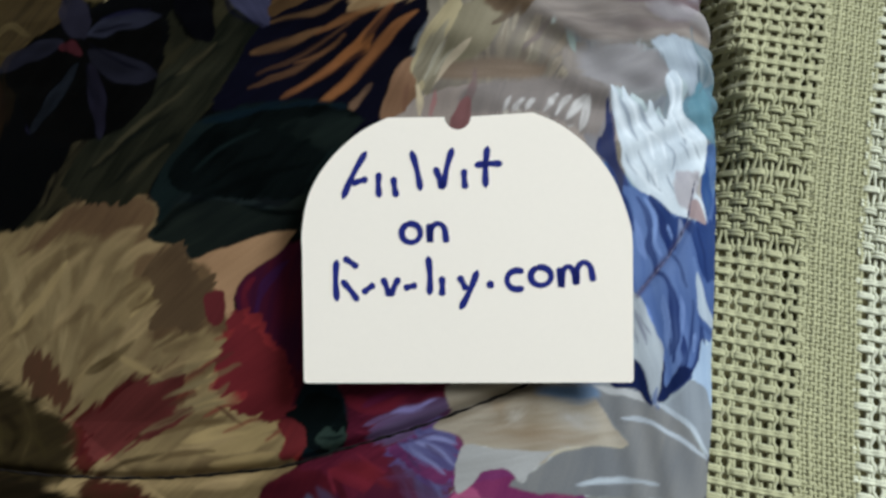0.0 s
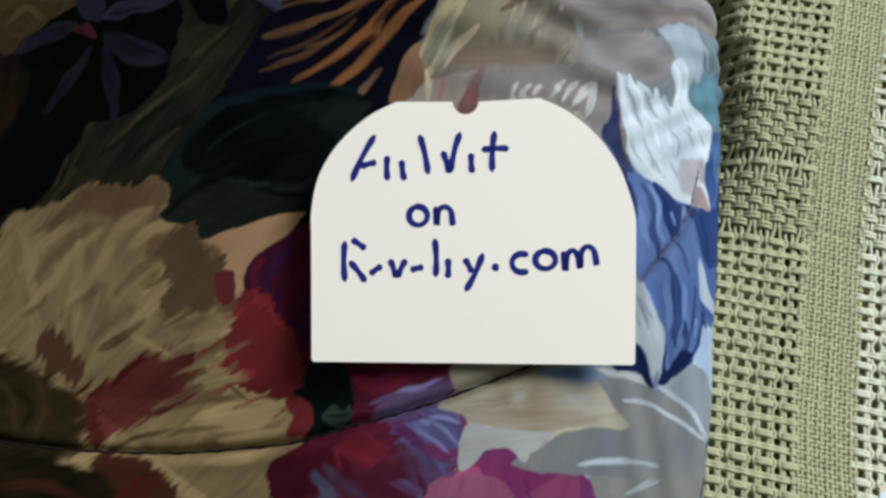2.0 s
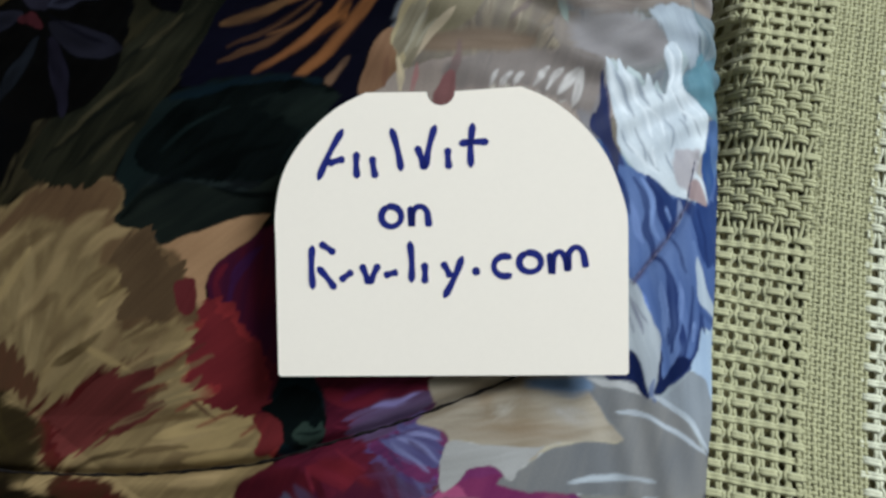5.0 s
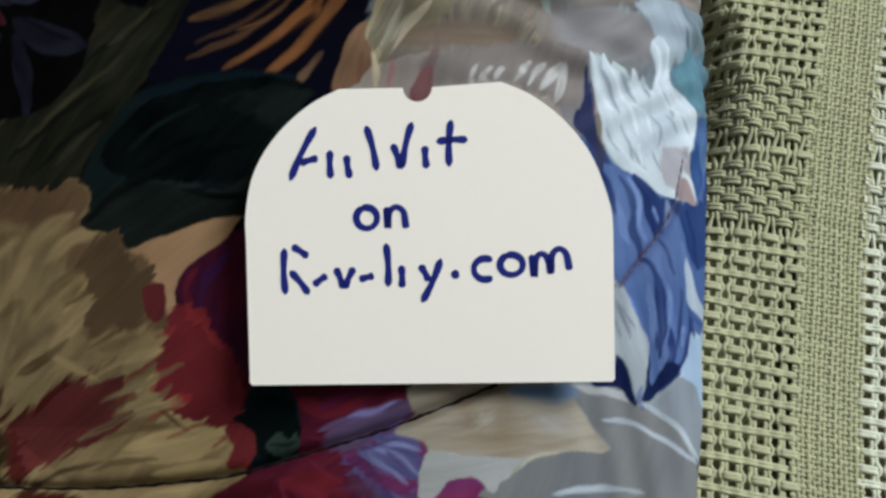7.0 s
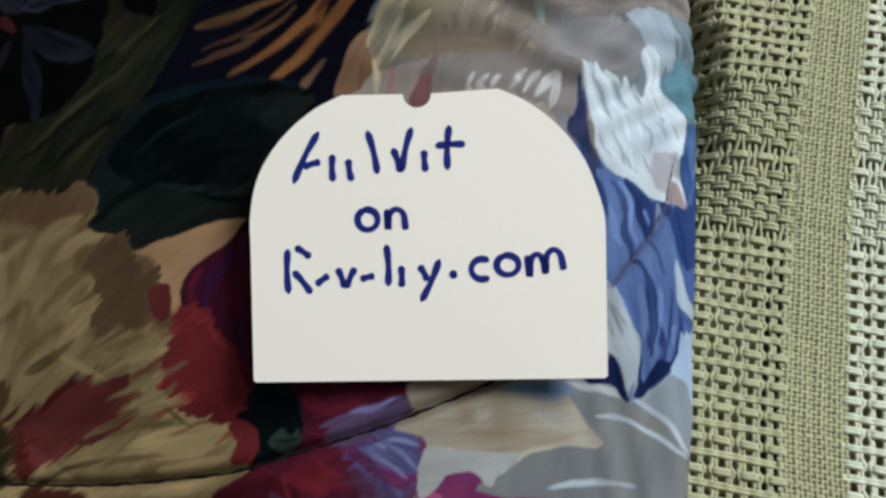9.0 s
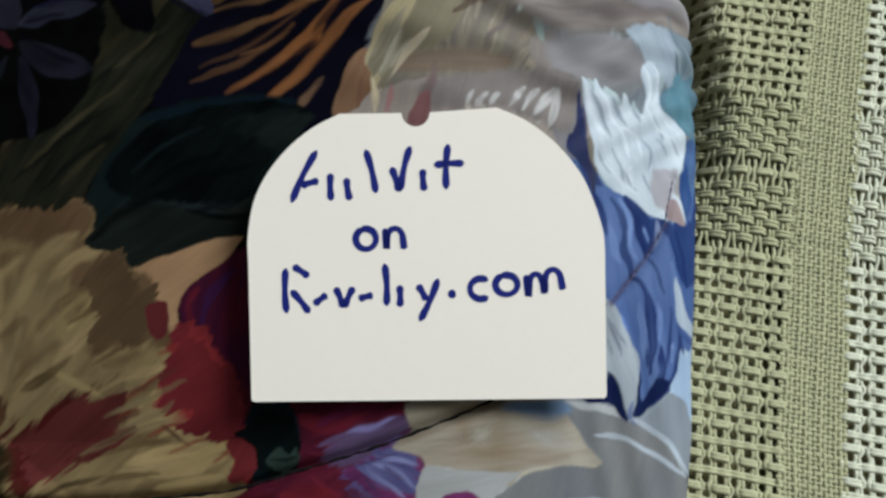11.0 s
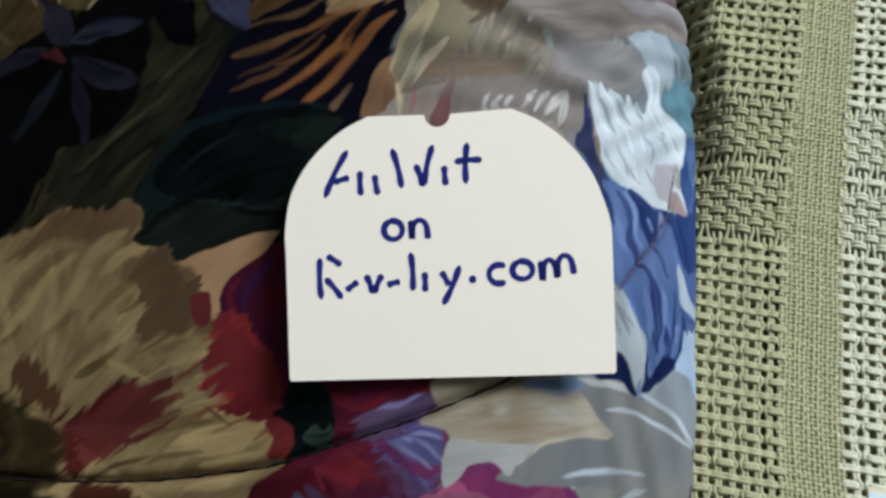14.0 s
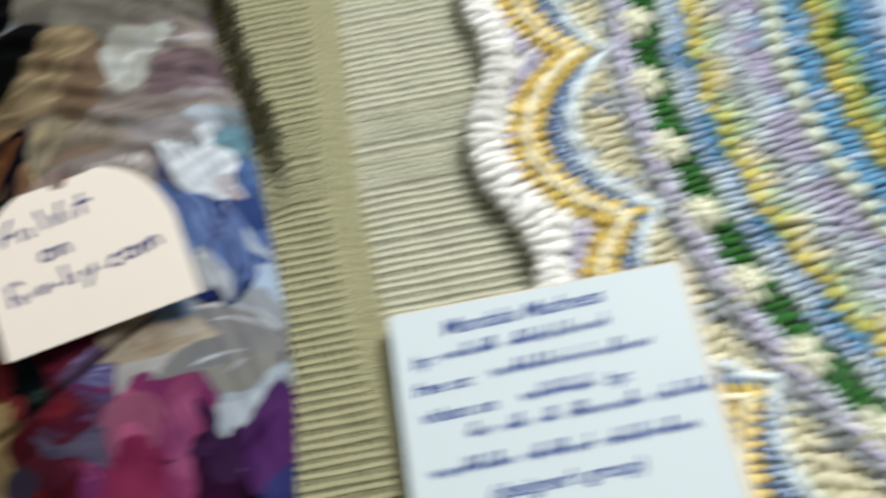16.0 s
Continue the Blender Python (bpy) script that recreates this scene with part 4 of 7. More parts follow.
stroke([(-112.7, 17.4), (-102.7, 23.9), (-96.8, 27.0)], (0.092, 0.057, 0.027), 2.36, 1, 2.2)
stroke([(-128.6, 21.0), (-116.2, 29.1), (-108.2, 33.9)], (0.092, 0.057, 0.027), 1.97, 1, 2.2)
stroke([(-83.9, 20.3), (-72.7, 23.3)], (0.099, 0.062, 0.029), 1.38, 1, 2.2)
stroke([(-136.7, 24.6), (-128.3, 31.2)], (0.092, 0.057, 0.027), 1.97, 1, 2.2)
stroke([(-102.0, -5.9), (-92.5, 0.8), (-82.8, 4.1)], (0.109, 0.013, 0.012), 1.06, 1, 2.2)
stroke([(-96.3, -0.9), (-84.6, 4.9), (-75.1, 8.9)], (0.148, 0.018, 0.017), 0.91, 1, 2.2)
stroke([(-65.9, 12.0), (-56.9, 16.7), (-51.6, 16.6)], (0.211, 0.026, 0.024), 1.21, 1, 2.2)
# lower-left swirls: dyes set below their print tone, with the shade in the colour
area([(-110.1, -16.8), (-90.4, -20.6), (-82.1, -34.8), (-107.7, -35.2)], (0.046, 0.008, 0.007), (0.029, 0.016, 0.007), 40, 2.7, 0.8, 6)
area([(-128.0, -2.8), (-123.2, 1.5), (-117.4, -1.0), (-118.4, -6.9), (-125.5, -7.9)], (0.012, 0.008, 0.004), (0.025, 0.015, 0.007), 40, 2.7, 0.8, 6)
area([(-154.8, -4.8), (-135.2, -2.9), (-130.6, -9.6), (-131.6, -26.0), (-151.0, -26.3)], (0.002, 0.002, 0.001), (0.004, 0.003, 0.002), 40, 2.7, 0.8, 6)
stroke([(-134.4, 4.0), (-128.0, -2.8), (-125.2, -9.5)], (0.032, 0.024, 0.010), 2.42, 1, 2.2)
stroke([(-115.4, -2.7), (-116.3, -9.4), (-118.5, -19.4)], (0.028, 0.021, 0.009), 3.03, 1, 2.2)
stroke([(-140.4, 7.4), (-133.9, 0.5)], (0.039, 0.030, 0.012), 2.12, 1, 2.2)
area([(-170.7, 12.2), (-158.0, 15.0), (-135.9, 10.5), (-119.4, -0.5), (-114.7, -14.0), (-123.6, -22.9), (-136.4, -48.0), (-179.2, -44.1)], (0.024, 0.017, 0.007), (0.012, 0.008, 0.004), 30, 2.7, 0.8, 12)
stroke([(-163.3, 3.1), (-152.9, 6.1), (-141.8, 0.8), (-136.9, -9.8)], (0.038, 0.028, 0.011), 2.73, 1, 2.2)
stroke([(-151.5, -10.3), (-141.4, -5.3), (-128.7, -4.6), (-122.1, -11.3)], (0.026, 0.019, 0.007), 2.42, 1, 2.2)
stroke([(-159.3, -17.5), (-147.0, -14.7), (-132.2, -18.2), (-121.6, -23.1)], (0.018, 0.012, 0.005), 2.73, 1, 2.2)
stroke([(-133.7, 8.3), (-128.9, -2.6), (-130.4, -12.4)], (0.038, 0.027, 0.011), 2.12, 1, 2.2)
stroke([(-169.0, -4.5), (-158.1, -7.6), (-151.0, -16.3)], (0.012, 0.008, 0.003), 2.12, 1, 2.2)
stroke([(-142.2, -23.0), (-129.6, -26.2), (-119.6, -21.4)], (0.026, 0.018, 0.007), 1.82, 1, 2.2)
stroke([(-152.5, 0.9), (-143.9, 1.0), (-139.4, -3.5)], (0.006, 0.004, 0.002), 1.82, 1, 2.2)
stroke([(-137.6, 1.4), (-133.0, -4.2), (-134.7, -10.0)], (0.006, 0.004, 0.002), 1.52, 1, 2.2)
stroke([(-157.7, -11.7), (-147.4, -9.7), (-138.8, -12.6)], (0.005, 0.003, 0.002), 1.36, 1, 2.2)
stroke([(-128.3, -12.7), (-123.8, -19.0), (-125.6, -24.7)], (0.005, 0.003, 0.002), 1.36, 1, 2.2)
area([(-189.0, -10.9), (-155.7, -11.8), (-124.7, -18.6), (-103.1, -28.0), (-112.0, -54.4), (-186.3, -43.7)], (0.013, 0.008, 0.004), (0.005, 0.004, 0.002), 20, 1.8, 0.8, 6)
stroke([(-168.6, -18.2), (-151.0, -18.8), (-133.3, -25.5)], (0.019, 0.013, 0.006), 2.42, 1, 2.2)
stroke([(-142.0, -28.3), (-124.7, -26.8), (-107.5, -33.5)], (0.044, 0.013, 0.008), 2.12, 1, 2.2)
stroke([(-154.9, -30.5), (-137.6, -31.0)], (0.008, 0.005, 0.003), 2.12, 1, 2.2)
stroke([(-71.9, -8.9), (-59.2, -6.3), (-48.2, -3.8)], (0.384, 0.274, 0.127), 4.55, 1, 0.9)
stroke([(-79.3, -6.0), (-64.7, -2.6), (-52.1, -1.0)], (0.378, 0.270, 0.125), 3.03, 1, 0.9)
stroke([(-70.1, -12.4), (-59.2, -11.0), (-48.8, -8.5)], (0.384, 0.274, 0.126), 3.64, 1, 0.9)
stroke([(-74.5, 3.8), (-68.0, 7.0), (-61.0, 8.8)], (0.376, 0.268, 0.124), 2.42, 1, 0.9)
stroke([(-68.3, 1.2), (-60.9, 4.4), (-56.1, 6.3)], (0.382, 0.272, 0.126), 1.82, 1, 0.9)
stroke([(-63.8, -1.5), (-57.4, 1.2), (-51.3, 3.1)], (0.383, 0.273, 0.126), 1.52, 1, 0.9)
stroke([(-73.1, 14.5), (-65.7, 19.2), (-60.6, 22.1)], (0.377, 0.269, 0.124), 2.42, 1, 0.9)
stroke([(-74.2, 8.9), (-69.2, 12.4), (-64.9, 14.4)], (0.374, 0.267, 0.123), 1.97, 1, 0.9)
stroke([(-59.2, -3.9), (-52.1, -1.6), (-46.8, -0.3)], (0.381, 0.271, 0.125), 2.42, 1, 0.9)
stroke([(-100.9, 19.7), (-91.6, 15.5), (-84.2, 11.9)], (0.305, 0.218, 0.101), 1.82, 1, 0.9)
stroke([(-113.5, 4.1), (-105.4, 9.0), (-98.3, 14.8)], (0.209, 0.149, 0.069), 3.03, 1, 0.9)
stroke([(-136.7, 26.3), (-124.1, 37.8), (-115.6, 47.4)], (0.336, 0.240, 0.111), 3.33, 1, 0.9)
stroke([(-94.8, 30.2), (-83.2, 39.5), (-75.8, 42.4)], (0.359, 0.256, 0.118), 2.42, 1, 0.9)
stroke([(-76.8, 12.5), (-69.3, 16.5), (-61.7, 21.1)], (0.186, 0.032, 0.025), 0.91, 1, 0.9)
stroke([(-83.5, 8.6), (-76.8, 11.8), (-70.9, 14.5)], (0.146, 0.039, 0.024), 0.76, 1, 0.9)
stroke([(-92.5, 1.1), (-82.7, 5.4), (-73.7, 8.9)], (0.112, 0.029, 0.018), 0.91, 1, 0.9)
stroke([(-65.6, -3.1), (-57.5, 0.3), (-52.1, 1.2)], (0.197, 0.043, 0.030), 0.76, 1, 0.9)
stroke([(-71.9, 1.2), (-64.5, 4.4), (-59.9, 5.3)], (0.195, 0.042, 0.030), 0.76, 1, 0.9)
stroke([(-67.3, 23.1), (-61.9, 24.6), (-60.1, 26.1)], (0.203, 0.030, 0.026), 1.06, 1, 0.9)
stroke([(-92.5, -4.5), (-77.5, -1.1), (-64.7, 0.2)], (0.099, 0.060, 0.027), 1.52, 1, 0.9)
stroke([(-89.6, -11.6), (-77.5, -8.9), (-68.3, -8.2)], (0.090, 0.057, 0.026), 1.36, 1, 0.9)
stroke([(-110.9, 14.1), (-103.0, 17.3), (-93.1, 23.7)], (0.069, 0.044, 0.019), 2.42, 1, 0.9)
stroke([(-94.7, 31.8), (-85.1, 36.4), (-79.5, 39.3)], (0.089, 0.054, 0.024), 1.52, 1, 0.9)
stroke([(-87.6, 20.3), (-80.0, 24.2), (-72.6, 26.4)], (0.104, 0.065, 0.031), 1.06, 1, 0.9)
stroke([(-52.0, -5.4), (-48.5, -3.0), (-45.9, -2.2)], (0.182, 0.037, 0.028), 0.91, 1, 0.9)
stroke([(-109.2, -9.4), (-102.0, -5.9), (-90.6, -4.2)], (0.046, 0.011, 0.007), 1.52, 1, 0.9)
stroke([(-106.7, -15.9), (-96.3, -11.7), (-84.9, -9.0)], (0.034, 0.020, 0.009), 1.52, 1, 0.9)
area([(-10.8, -30.9), (-5.4, -24.3), (1.7, -18.7), (10.9, -11.8), (17.5, -11.7), (22.9, -17.1), (35.7, -17.7), (40.7, -25.1), (42.9, -36.1), (39.5, -63.5), (-20.7, -57.7)], (0.165, 0.033, 0.110), (0.108, 0.019, 0.080), 70, 0.6, 0.45, 1.5)
area([(-11.1, -32.1), (1.9, -18.3), (16.7, -14.2), (33.4, -19.8), (41.1, -36.0), (39.4, -49.0), (41.1, -61.7), (21.6, -89.2), (-36.0, -71.1), (-12.7, -55.5)], (0.205, 0.037, 0.102), (0.118, 0.017, 0.073), 70, 0.75, 0.45, 1.5)
fan((1.4, -76.7), 55, 125, 18, 48, 40, 1.21, (0.337, 0.077, 0.169), (0.107, 0.015, 0.074), 0.6, 0)
area([(-6.6, -26.0), (1.6, -19.6), (7.5, -17.0), (11.9, -24.2), (14.6, -38.7), (8.0, -45.0), (-2.9, -44.0), (-4.7, -35.0)], (0.361, 0.084, 0.172), (0.259, 0.052, 0.131), 70, 1, 0.45, 1.5)
area([(19.2, -28.5), (25.8, -21.0), (34.6, -18.7), (35.2, -28.2), (27.3, -38.1), (20.0, -37.4)], (0.253, 0.060, 0.119), (0.159, 0.033, 0.087), 70, 1, 0.45, 1.5)
area([(-3.7, -38.9), (9.8, -38.8), (14.6, -53.4), (5.8, -84.2), (-22.2, -75.4), (-12.2, -53.5)], (0.198, 0.024, 0.068), (0.129, 0.013, 0.044), 60, 1, 0.45, 1.5)
area([(21.0, -31.1), (33.3, -27.9), (30.4, -45.1), (23.0, -62.5), (16.6, -54.0)], (0.268, 0.066, 0.147), (0.170, 0.037, 0.106), 70, 1, 0.45, 1.5)
stroke([(16.4, -21.1), (18.8, -32.0), (22.9, -43.3)], (0.084, 0.012, 0.066), 0.91, 1, 0.6)
stroke([(20.3, -19.6), (23.8, -29.0), (26.4, -38.1)], (0.083, 0.012, 0.066), 0.76, 1, 0.6)
stroke([(10.2, -25.9), (12.7, -36.7), (12.0, -45.4)], (0.086, 0.012, 0.066), 0.91, 1, 0.6)
area([(32.9, -30.7), (40.5, -39.4), (41.2, -50.0), (38.5, -63.4), (30.4, -62.6), (35.2, -47.7)], (0.031, 0.007, 0.037), (0.019, 0.005, 0.025), 70, 1, 0.45, 1.5)
area([(27.1, -48.6), (35.7, -46.3), (43.3, -54.6), (57.5, -66.6), (45.4, -69.5), (37.4, -94.1), (15.7, -87.3), (24.9, -67.3)], (0.027, 0.005, 0.025), (0.016, 0.004, 0.016), 50, 0.75, 0.45, 1.5)
stroke([(9.6, -47.5), (14.9, -52.4), (19.2, -52.7)], (0.041, 0.006, 0.014), 1.52, 1, 0.6)
area([(43.1, -34.3), (58.0, -34.3), (75.1, -25.2), (68.0, -67.2), (39.5, -63.5)], (0.294, 0.350, 0.398), (0.243, 0.285, 0.328), 70, 0.5, 0.45, 1.5)
area([(41.1, -36.0), (50.9, -37.7), (70.4, -34.9), (49.4, -49.8), (43.7, -51.9), (41.4, -46.2)], (0.351, 0.399, 0.443), (0.293, 0.326, 0.374), 70, 0.5, 0.45, 1.5)
area([(43.3, -54.6), (52.5, -47.3), (68.8, -32.6), (72.9, -41.6), (72.7, -56.1), (66.9, -72.8), (48.9, -79.1), (45.4, -69.5)], (0.073, 0.021, 0.102), (0.038, 0.010, 0.060), 65, 0.75, 0.45, 1.5)
stroke([(43.8, -60.3), (54.6, -54.8), (64.4, -46.0)], (0.025, 0.005, 0.038), 2.73, 1, 0.6)
area([(48.9, -79.1), (68.3, -68.7), (55.3, -106.0), (39.6, -100.8)], (0.025, 0.028, 0.111), (0.014, 0.013, 0.060), 60, 0.75, 0.45, 1.5)
stroke([(64.3, -43.4), (68.4, -34.7), (70.7, -30.1)], (0.027, 0.018, 0.057), 1.82, 1, 0.6)
stroke([(76.0, 2.9), (74.9, -10.6), (71.7, -25.9)], (0.013, 0.010, 0.045), 1.82, 0.4, 0.6)
# leaf, red petals and yellow flower
area([(-80.4, 70.7), (-68.9, 81.0), (-52.3, 85.0), (-36.3, 85.3), (-23.9, 82.2), (-33.3, 72.6), (-38.3, 64.9), (-41.5, 60.7), (-56.1, 61.6), (-69.5, 63.2), (-76.3, 64.4)], (0.003, 0.005, 0.005), (0.001, 0.002, 0.002), 40, 1.5, 1, 2)
area([(-87.5, 52.3), (-80.9, 58.7), (-76.4, 61.4), (-62.8, 61.2), (-49.7, 58.3), (-38.3, 62.0), (-37.0, 53.2), (-49.9, 51.7), (-65.0, 48.7), (-72.8, 45.9), (-77.0, 49.4)], (0.014, 0.019, 0.015), (0.007, 0.010, 0.009), 25, 0.6, 0.8, 1.5)
area([(-47.4, 80.8), (-33.2, 82.8), (-22.3, 81.4), (-30.2, 73.9), (-41.1, 76.7)], (0.009, 0.014, 0.012), (0.003, 0.005, 0.005), 30, 2.5, 1, 3)
stroke([(-85.7, 52.9), (-80.1, 57.9), (-69.5, 62.4), (-52.6, 67.2), (-38.1, 70.0)], (0.001, 0.002, 0.002), 1.9, 0.9, 1)
stroke([(-57.8, 59.9), (-48.1, 57.4), (-40.0, 57.5)], (0.001, 0.002, 0.002), 1.21, 1, 1)
stroke([(-69.4, 65.4), (-59.1, 70.6), (-47.6, 73.5)], (0.001, 0.002, 0.002), 1.03, 1, 1)
stroke([(-72.6, 70.1), (-62.2, 76.7), (-52.3, 79.6)], (0.007, 0.013, 0.013), 0.69, 1, 1)
area([(-88.9, 43.9), (-80.4, 51.1), (-74.5, 47.0), (-73.0, 42.4), (-68.4, 41.4), (-68.2, 33.9), (-71.1, 26.4), (-81.7, 25.2), (-87.9, 27.7), (-85.8, 33.8)], (0.115, 0.072, 0.038), (0.079, 0.048, 0.026), 40, 3.5, 0.7, 1.8)
area([(-70.7, 34.7), (-67.2, 36.6), (-64.1, 36.0), (-64.4, 29.2), (-67.6, 27.1), (-70.0, 30.2)], (0.124, 0.022, 0.025), (0.096, 0.017, 0.019), 60, 0.5, 0.8, 1.2)
area([(-67.2, 15.7), (-63.4, 23.2), (-62.4, 28.4), (-59.7, 30.9), (-54.1, 24.4), (-47.6, 19.0), (-43.2, 10.7), (-44.5, 3.3), (-49.7, -0.0), (-58.5, 2.1), (-63.6, 4.2), (-59.5, 7.6), (-65.9, 8.3)], (0.192, 0.024, 0.029), (0.128, 0.017, 0.022), 30, 3.5, 0.6, 2)
area([(-112.1, -1.1), (-103.3, 3.4), (-95.4, 9.9), (-86.0, 12.9), (-78.6, 11.3), (-84.3, 6.4), (-75.0, 3.5), (-85.2, -1.9), (-94.4, -5.1), (-100.0, -11.5), (-106.8, -11.5)], (0.130, 0.028, 0.026), (0.073, 0.017, 0.015), 36, 5, 0.8, 3)
stroke([(-87.9, 11.4), (-78.8, 14.1), (-66.2, 18.7)], (0.206, 0.154, 0.079), 1.21, 1, 1)
stroke([(-84.7, 6.7), (-71.9, 11.2), (-59.5, 16.3)], (0.206, 0.154, 0.079), 1.21, 1, 1)
stroke([(-81.4, 2.7), (-68.6, 7.3), (-63.2, 11.0)], (0.206, 0.154, 0.079), 1.21, 1, 1)
stroke([(-92.5, -3.5), (-79.6, 2.0), (-65.2, 5.7)], (0.206, 0.154, 0.079), 1.21, 1, 1)
stroke([(-76.2, 12.8), (-68.1, 16.4), (-61.9, 19.3)], (0.082, 0.035, 0.022), 0.86, 1, 1)
stroke([(-83.0, 4.3), (-73.9, 7.8)], (0.082, 0.035, 0.022), 0.86, 1, 1)
stroke([(-67.1, 4.2), (-59.5, -0.4)], (0.082, 0.035, 0.022), 0.86, 1, 1)
stroke([(-87.9, -1.2), (-75.9, 3.5)], (0.082, 0.035, 0.022), 0.86, 1, 1)
area([(-48.3, -0.5), (-43.2, 1.3), (-39.9, -1.2), (-39.2, -5.7), (-41.8, -8.4), (-45.6, -10.5), (-48.5, -9.0), (-46.2, -5.7)], (0.173, 0.023, 0.025), (0.114, 0.017, 0.020), 60, 0.8, 0.8, 1.2)
area([(-46.2, 2.1), (-41.4, 4.7), (-38.4, 8.3), (-30.8, 6.7), (-27.5, 0.9), (-28.2, -5.7), (-32.9, -8.3), (-38.6, -7.5), (-40.2, -1.2)], (0.004, 0.007, 0.008), (0.002, 0.004, 0.004), 50, 1, 0.8, 1.2)
area([(-36.9, -4.2), (-33.4, -0.5), (-30.9, -3.0), (-28.6, -1.0), (-28.0, -4.9), (-32.1, -7.4), (-35.7, -6.1)], (0.035, 0.055, 0.044), (0.011, 0.021, 0.018), 50, 2.2, 1, 1.5)
stroke([(-35.7, -4.2), (-31.7, -4.5), (-28.5, -3.5)], (0.002, 0.005, 0.005), 0.69, 0.6, 0.6)
# lilac and blue petals under the tag
area([(-22.2, -4.2), (-14.6, 1.3), (-6.9, 3.7), (1.3, 6.6), (0.2, 1.8), (-7.0, -0.9), (-14.5, -5.2)], (0.104, 0.071, 0.137), (0.056, 0.025, 0.059), 24, 3, 1, 3)
area([(-16.0, -6.4), (-7.0, -2.0), (-1.0, -0.7), (5.2, -1.3), (6.7, -2.5), (4.9, -5.2), (5.9, -9.9), (4.4, -15.0), (1.9, -13.9), (-1.0, -16.3), (-6.9, -14.2), (-12.2, -10.6)], (0.129, 0.027, 0.088), (0.067, 0.019, 0.069), 30, 0.8, 0.8, 1.2)
area([(-12.3, -5.6), (-4.0, -1.3), (3.2, -3.1), (1.7, -6.3), (3.7, -10.2), (0.5, -13.0), (-4.7, -11.6), (-9.2, -9.2)], (0.136, 0.140, 0.294), (0.069, 0.061, 0.155), -25, 3.5, 1, 2)
stroke([(-8.5, -4.9), (-2.5, -7.0), (2.7, -11.3)], (0.195, 0.201, 0.377), 1.03, 1, 0.8)
stroke([(-10.0, -6.3), (-4.7, -9.9), (-0.3, -13.4)], (0.199, 0.204, 0.384), 1.03, 1, 0.8)
stroke([(-7.0, -3.5), (-1.0, -4.2), (3.4, -5.6)], (0.194, 0.199, 0.374), 1.03, 1, 0.8)
stroke([(-10.7, -7.8), (-6.9, -12.7)], (0.046, 0.028, 0.076), 0.69, 1, 0.8)
stroke([(-5.5, -5.6), (-0.3, -9.2)], (0.044, 0.027, 0.073), 0.69, 1, 0.8)
stroke([(-13.8, -5.6), (-8.5, -4.2), (-2.5, -2.5)], (0.046, 0.028, 0.076), 0.69, 1, 0.8)
# beige and grey leaves
area([(20.2, -17.6), (26.2, -11.1), (33.0, -7.2), (40.6, -5.8), (50.4, -6.1), (47.2, -0.7), (41.0, 7.1), (38.0, 10.6), (44.2, 10.3), (55.0, 7.1), (62.8, 4.2), (68.8, -2.2), (74.3, -10.6), (76.0, -19.3)], (0.179, 0.176, 0.174), (0.138, 0.142, 0.151), 70, 0.3, 0.6, 2)
area([(61.1, 3.7), (65.8, 9.0), (70.4, 12.3), (74.8, 10.4), (79.3, 4.0), (78.0, -12.5), (73.9, -7.6), (68.1, 1.2)], (0.244, 0.265, 0.294), (0.182, 0.203, 0.230), 90, 0.4, 0.6, 1.5)
area([(1.7, 10.5), (38.0, 10.6), (41.0, 7.3), (46.9, -1.1), (50.0, -5.8), (37.5, -5.6), (30.0, -7.0), (26.2, -10.8), (18.1, -10.6), (12.3, -6.5), (5.7, -5.6), (3.4, -3.5), (-3.7, -1.0), (1.6, 3.3)], (0.339, 0.297, 0.240), (0.234, 0.190, 0.138), 8, 0.4, 0.9, 1.5)
area([(4.2, -6.5), (12.3, -6.5), (26.3, -7.7), (29.7, -7.1), (23.2, -12.8), (20.6, -15.9), (16.6, -12.5), (10.7, -12.5), (5.6, -17.5), (2.6, -17.5)], (0.362, 0.358, 0.355), (0.282, 0.276, 0.269), 10, 0.5, 0.8, 1.2)
area([(24.7, 10.2), (39.2, 10.7), (42.2, 6.9), (36.3, 5.6), (28.8, 7.0)], (0.172, 0.249, 0.371), (0.105, 0.164, 0.268), 0, 1.5, 0.6, 6)
stroke([(4.9, -3.5), (16.8, -2.2), (30.1, -3.1), (40.6, -3.6)], (0.170, 0.114, 0.068), 2.76, 0.8, 4)
stroke([(13.2, 7.0), (14.6, 4.4), (15.3, 1.5)], (0.193, 0.132, 0.081), 2.41, 0.8, 4)
stroke([(23.6, 8.0), (24.6, 3.7)], (0.206, 0.147, 0.096), 2.07, 0.8, 4)
stroke([(18.3, 3.0), (19.8, 0.8)], (0.393, 0.362, 0.319), 3.79, 0.8, 4)
stroke([(31.7, 2.2), (40.8, 0.0)], (0.345, 0.338, 0.338), 3.45, 0.8, 4)
area([(40.3, 10.3), (47.2, 9.9), (55.4, 8.6), (60.3, 4.9), (53.4, 6.8), (45.6, 8.3)], (0.371, 0.371, 0.371), (0.291, 0.298, 0.305), -12, 0.3, 0.8, 1.2)
stroke([(48.8, 1.9), (55.5, 1.2), (63.9, -3.0), (74.4, -9.7)], (0.404, 0.445, 0.497), 1.55, 0.7, 0.4)
stroke([(56.5, 7.1), (63.5, 3.3), (69.7, -1.8), (75.0, -8.9)], (0.368, 0.407, 0.457), 1.21, 0.7, 0.4)
stroke([(35.7, -16.3), (46.3, -14.7), (58.5, -16.0)], (0.368, 0.407, 0.448), 1.72, 0.8, 0.5)
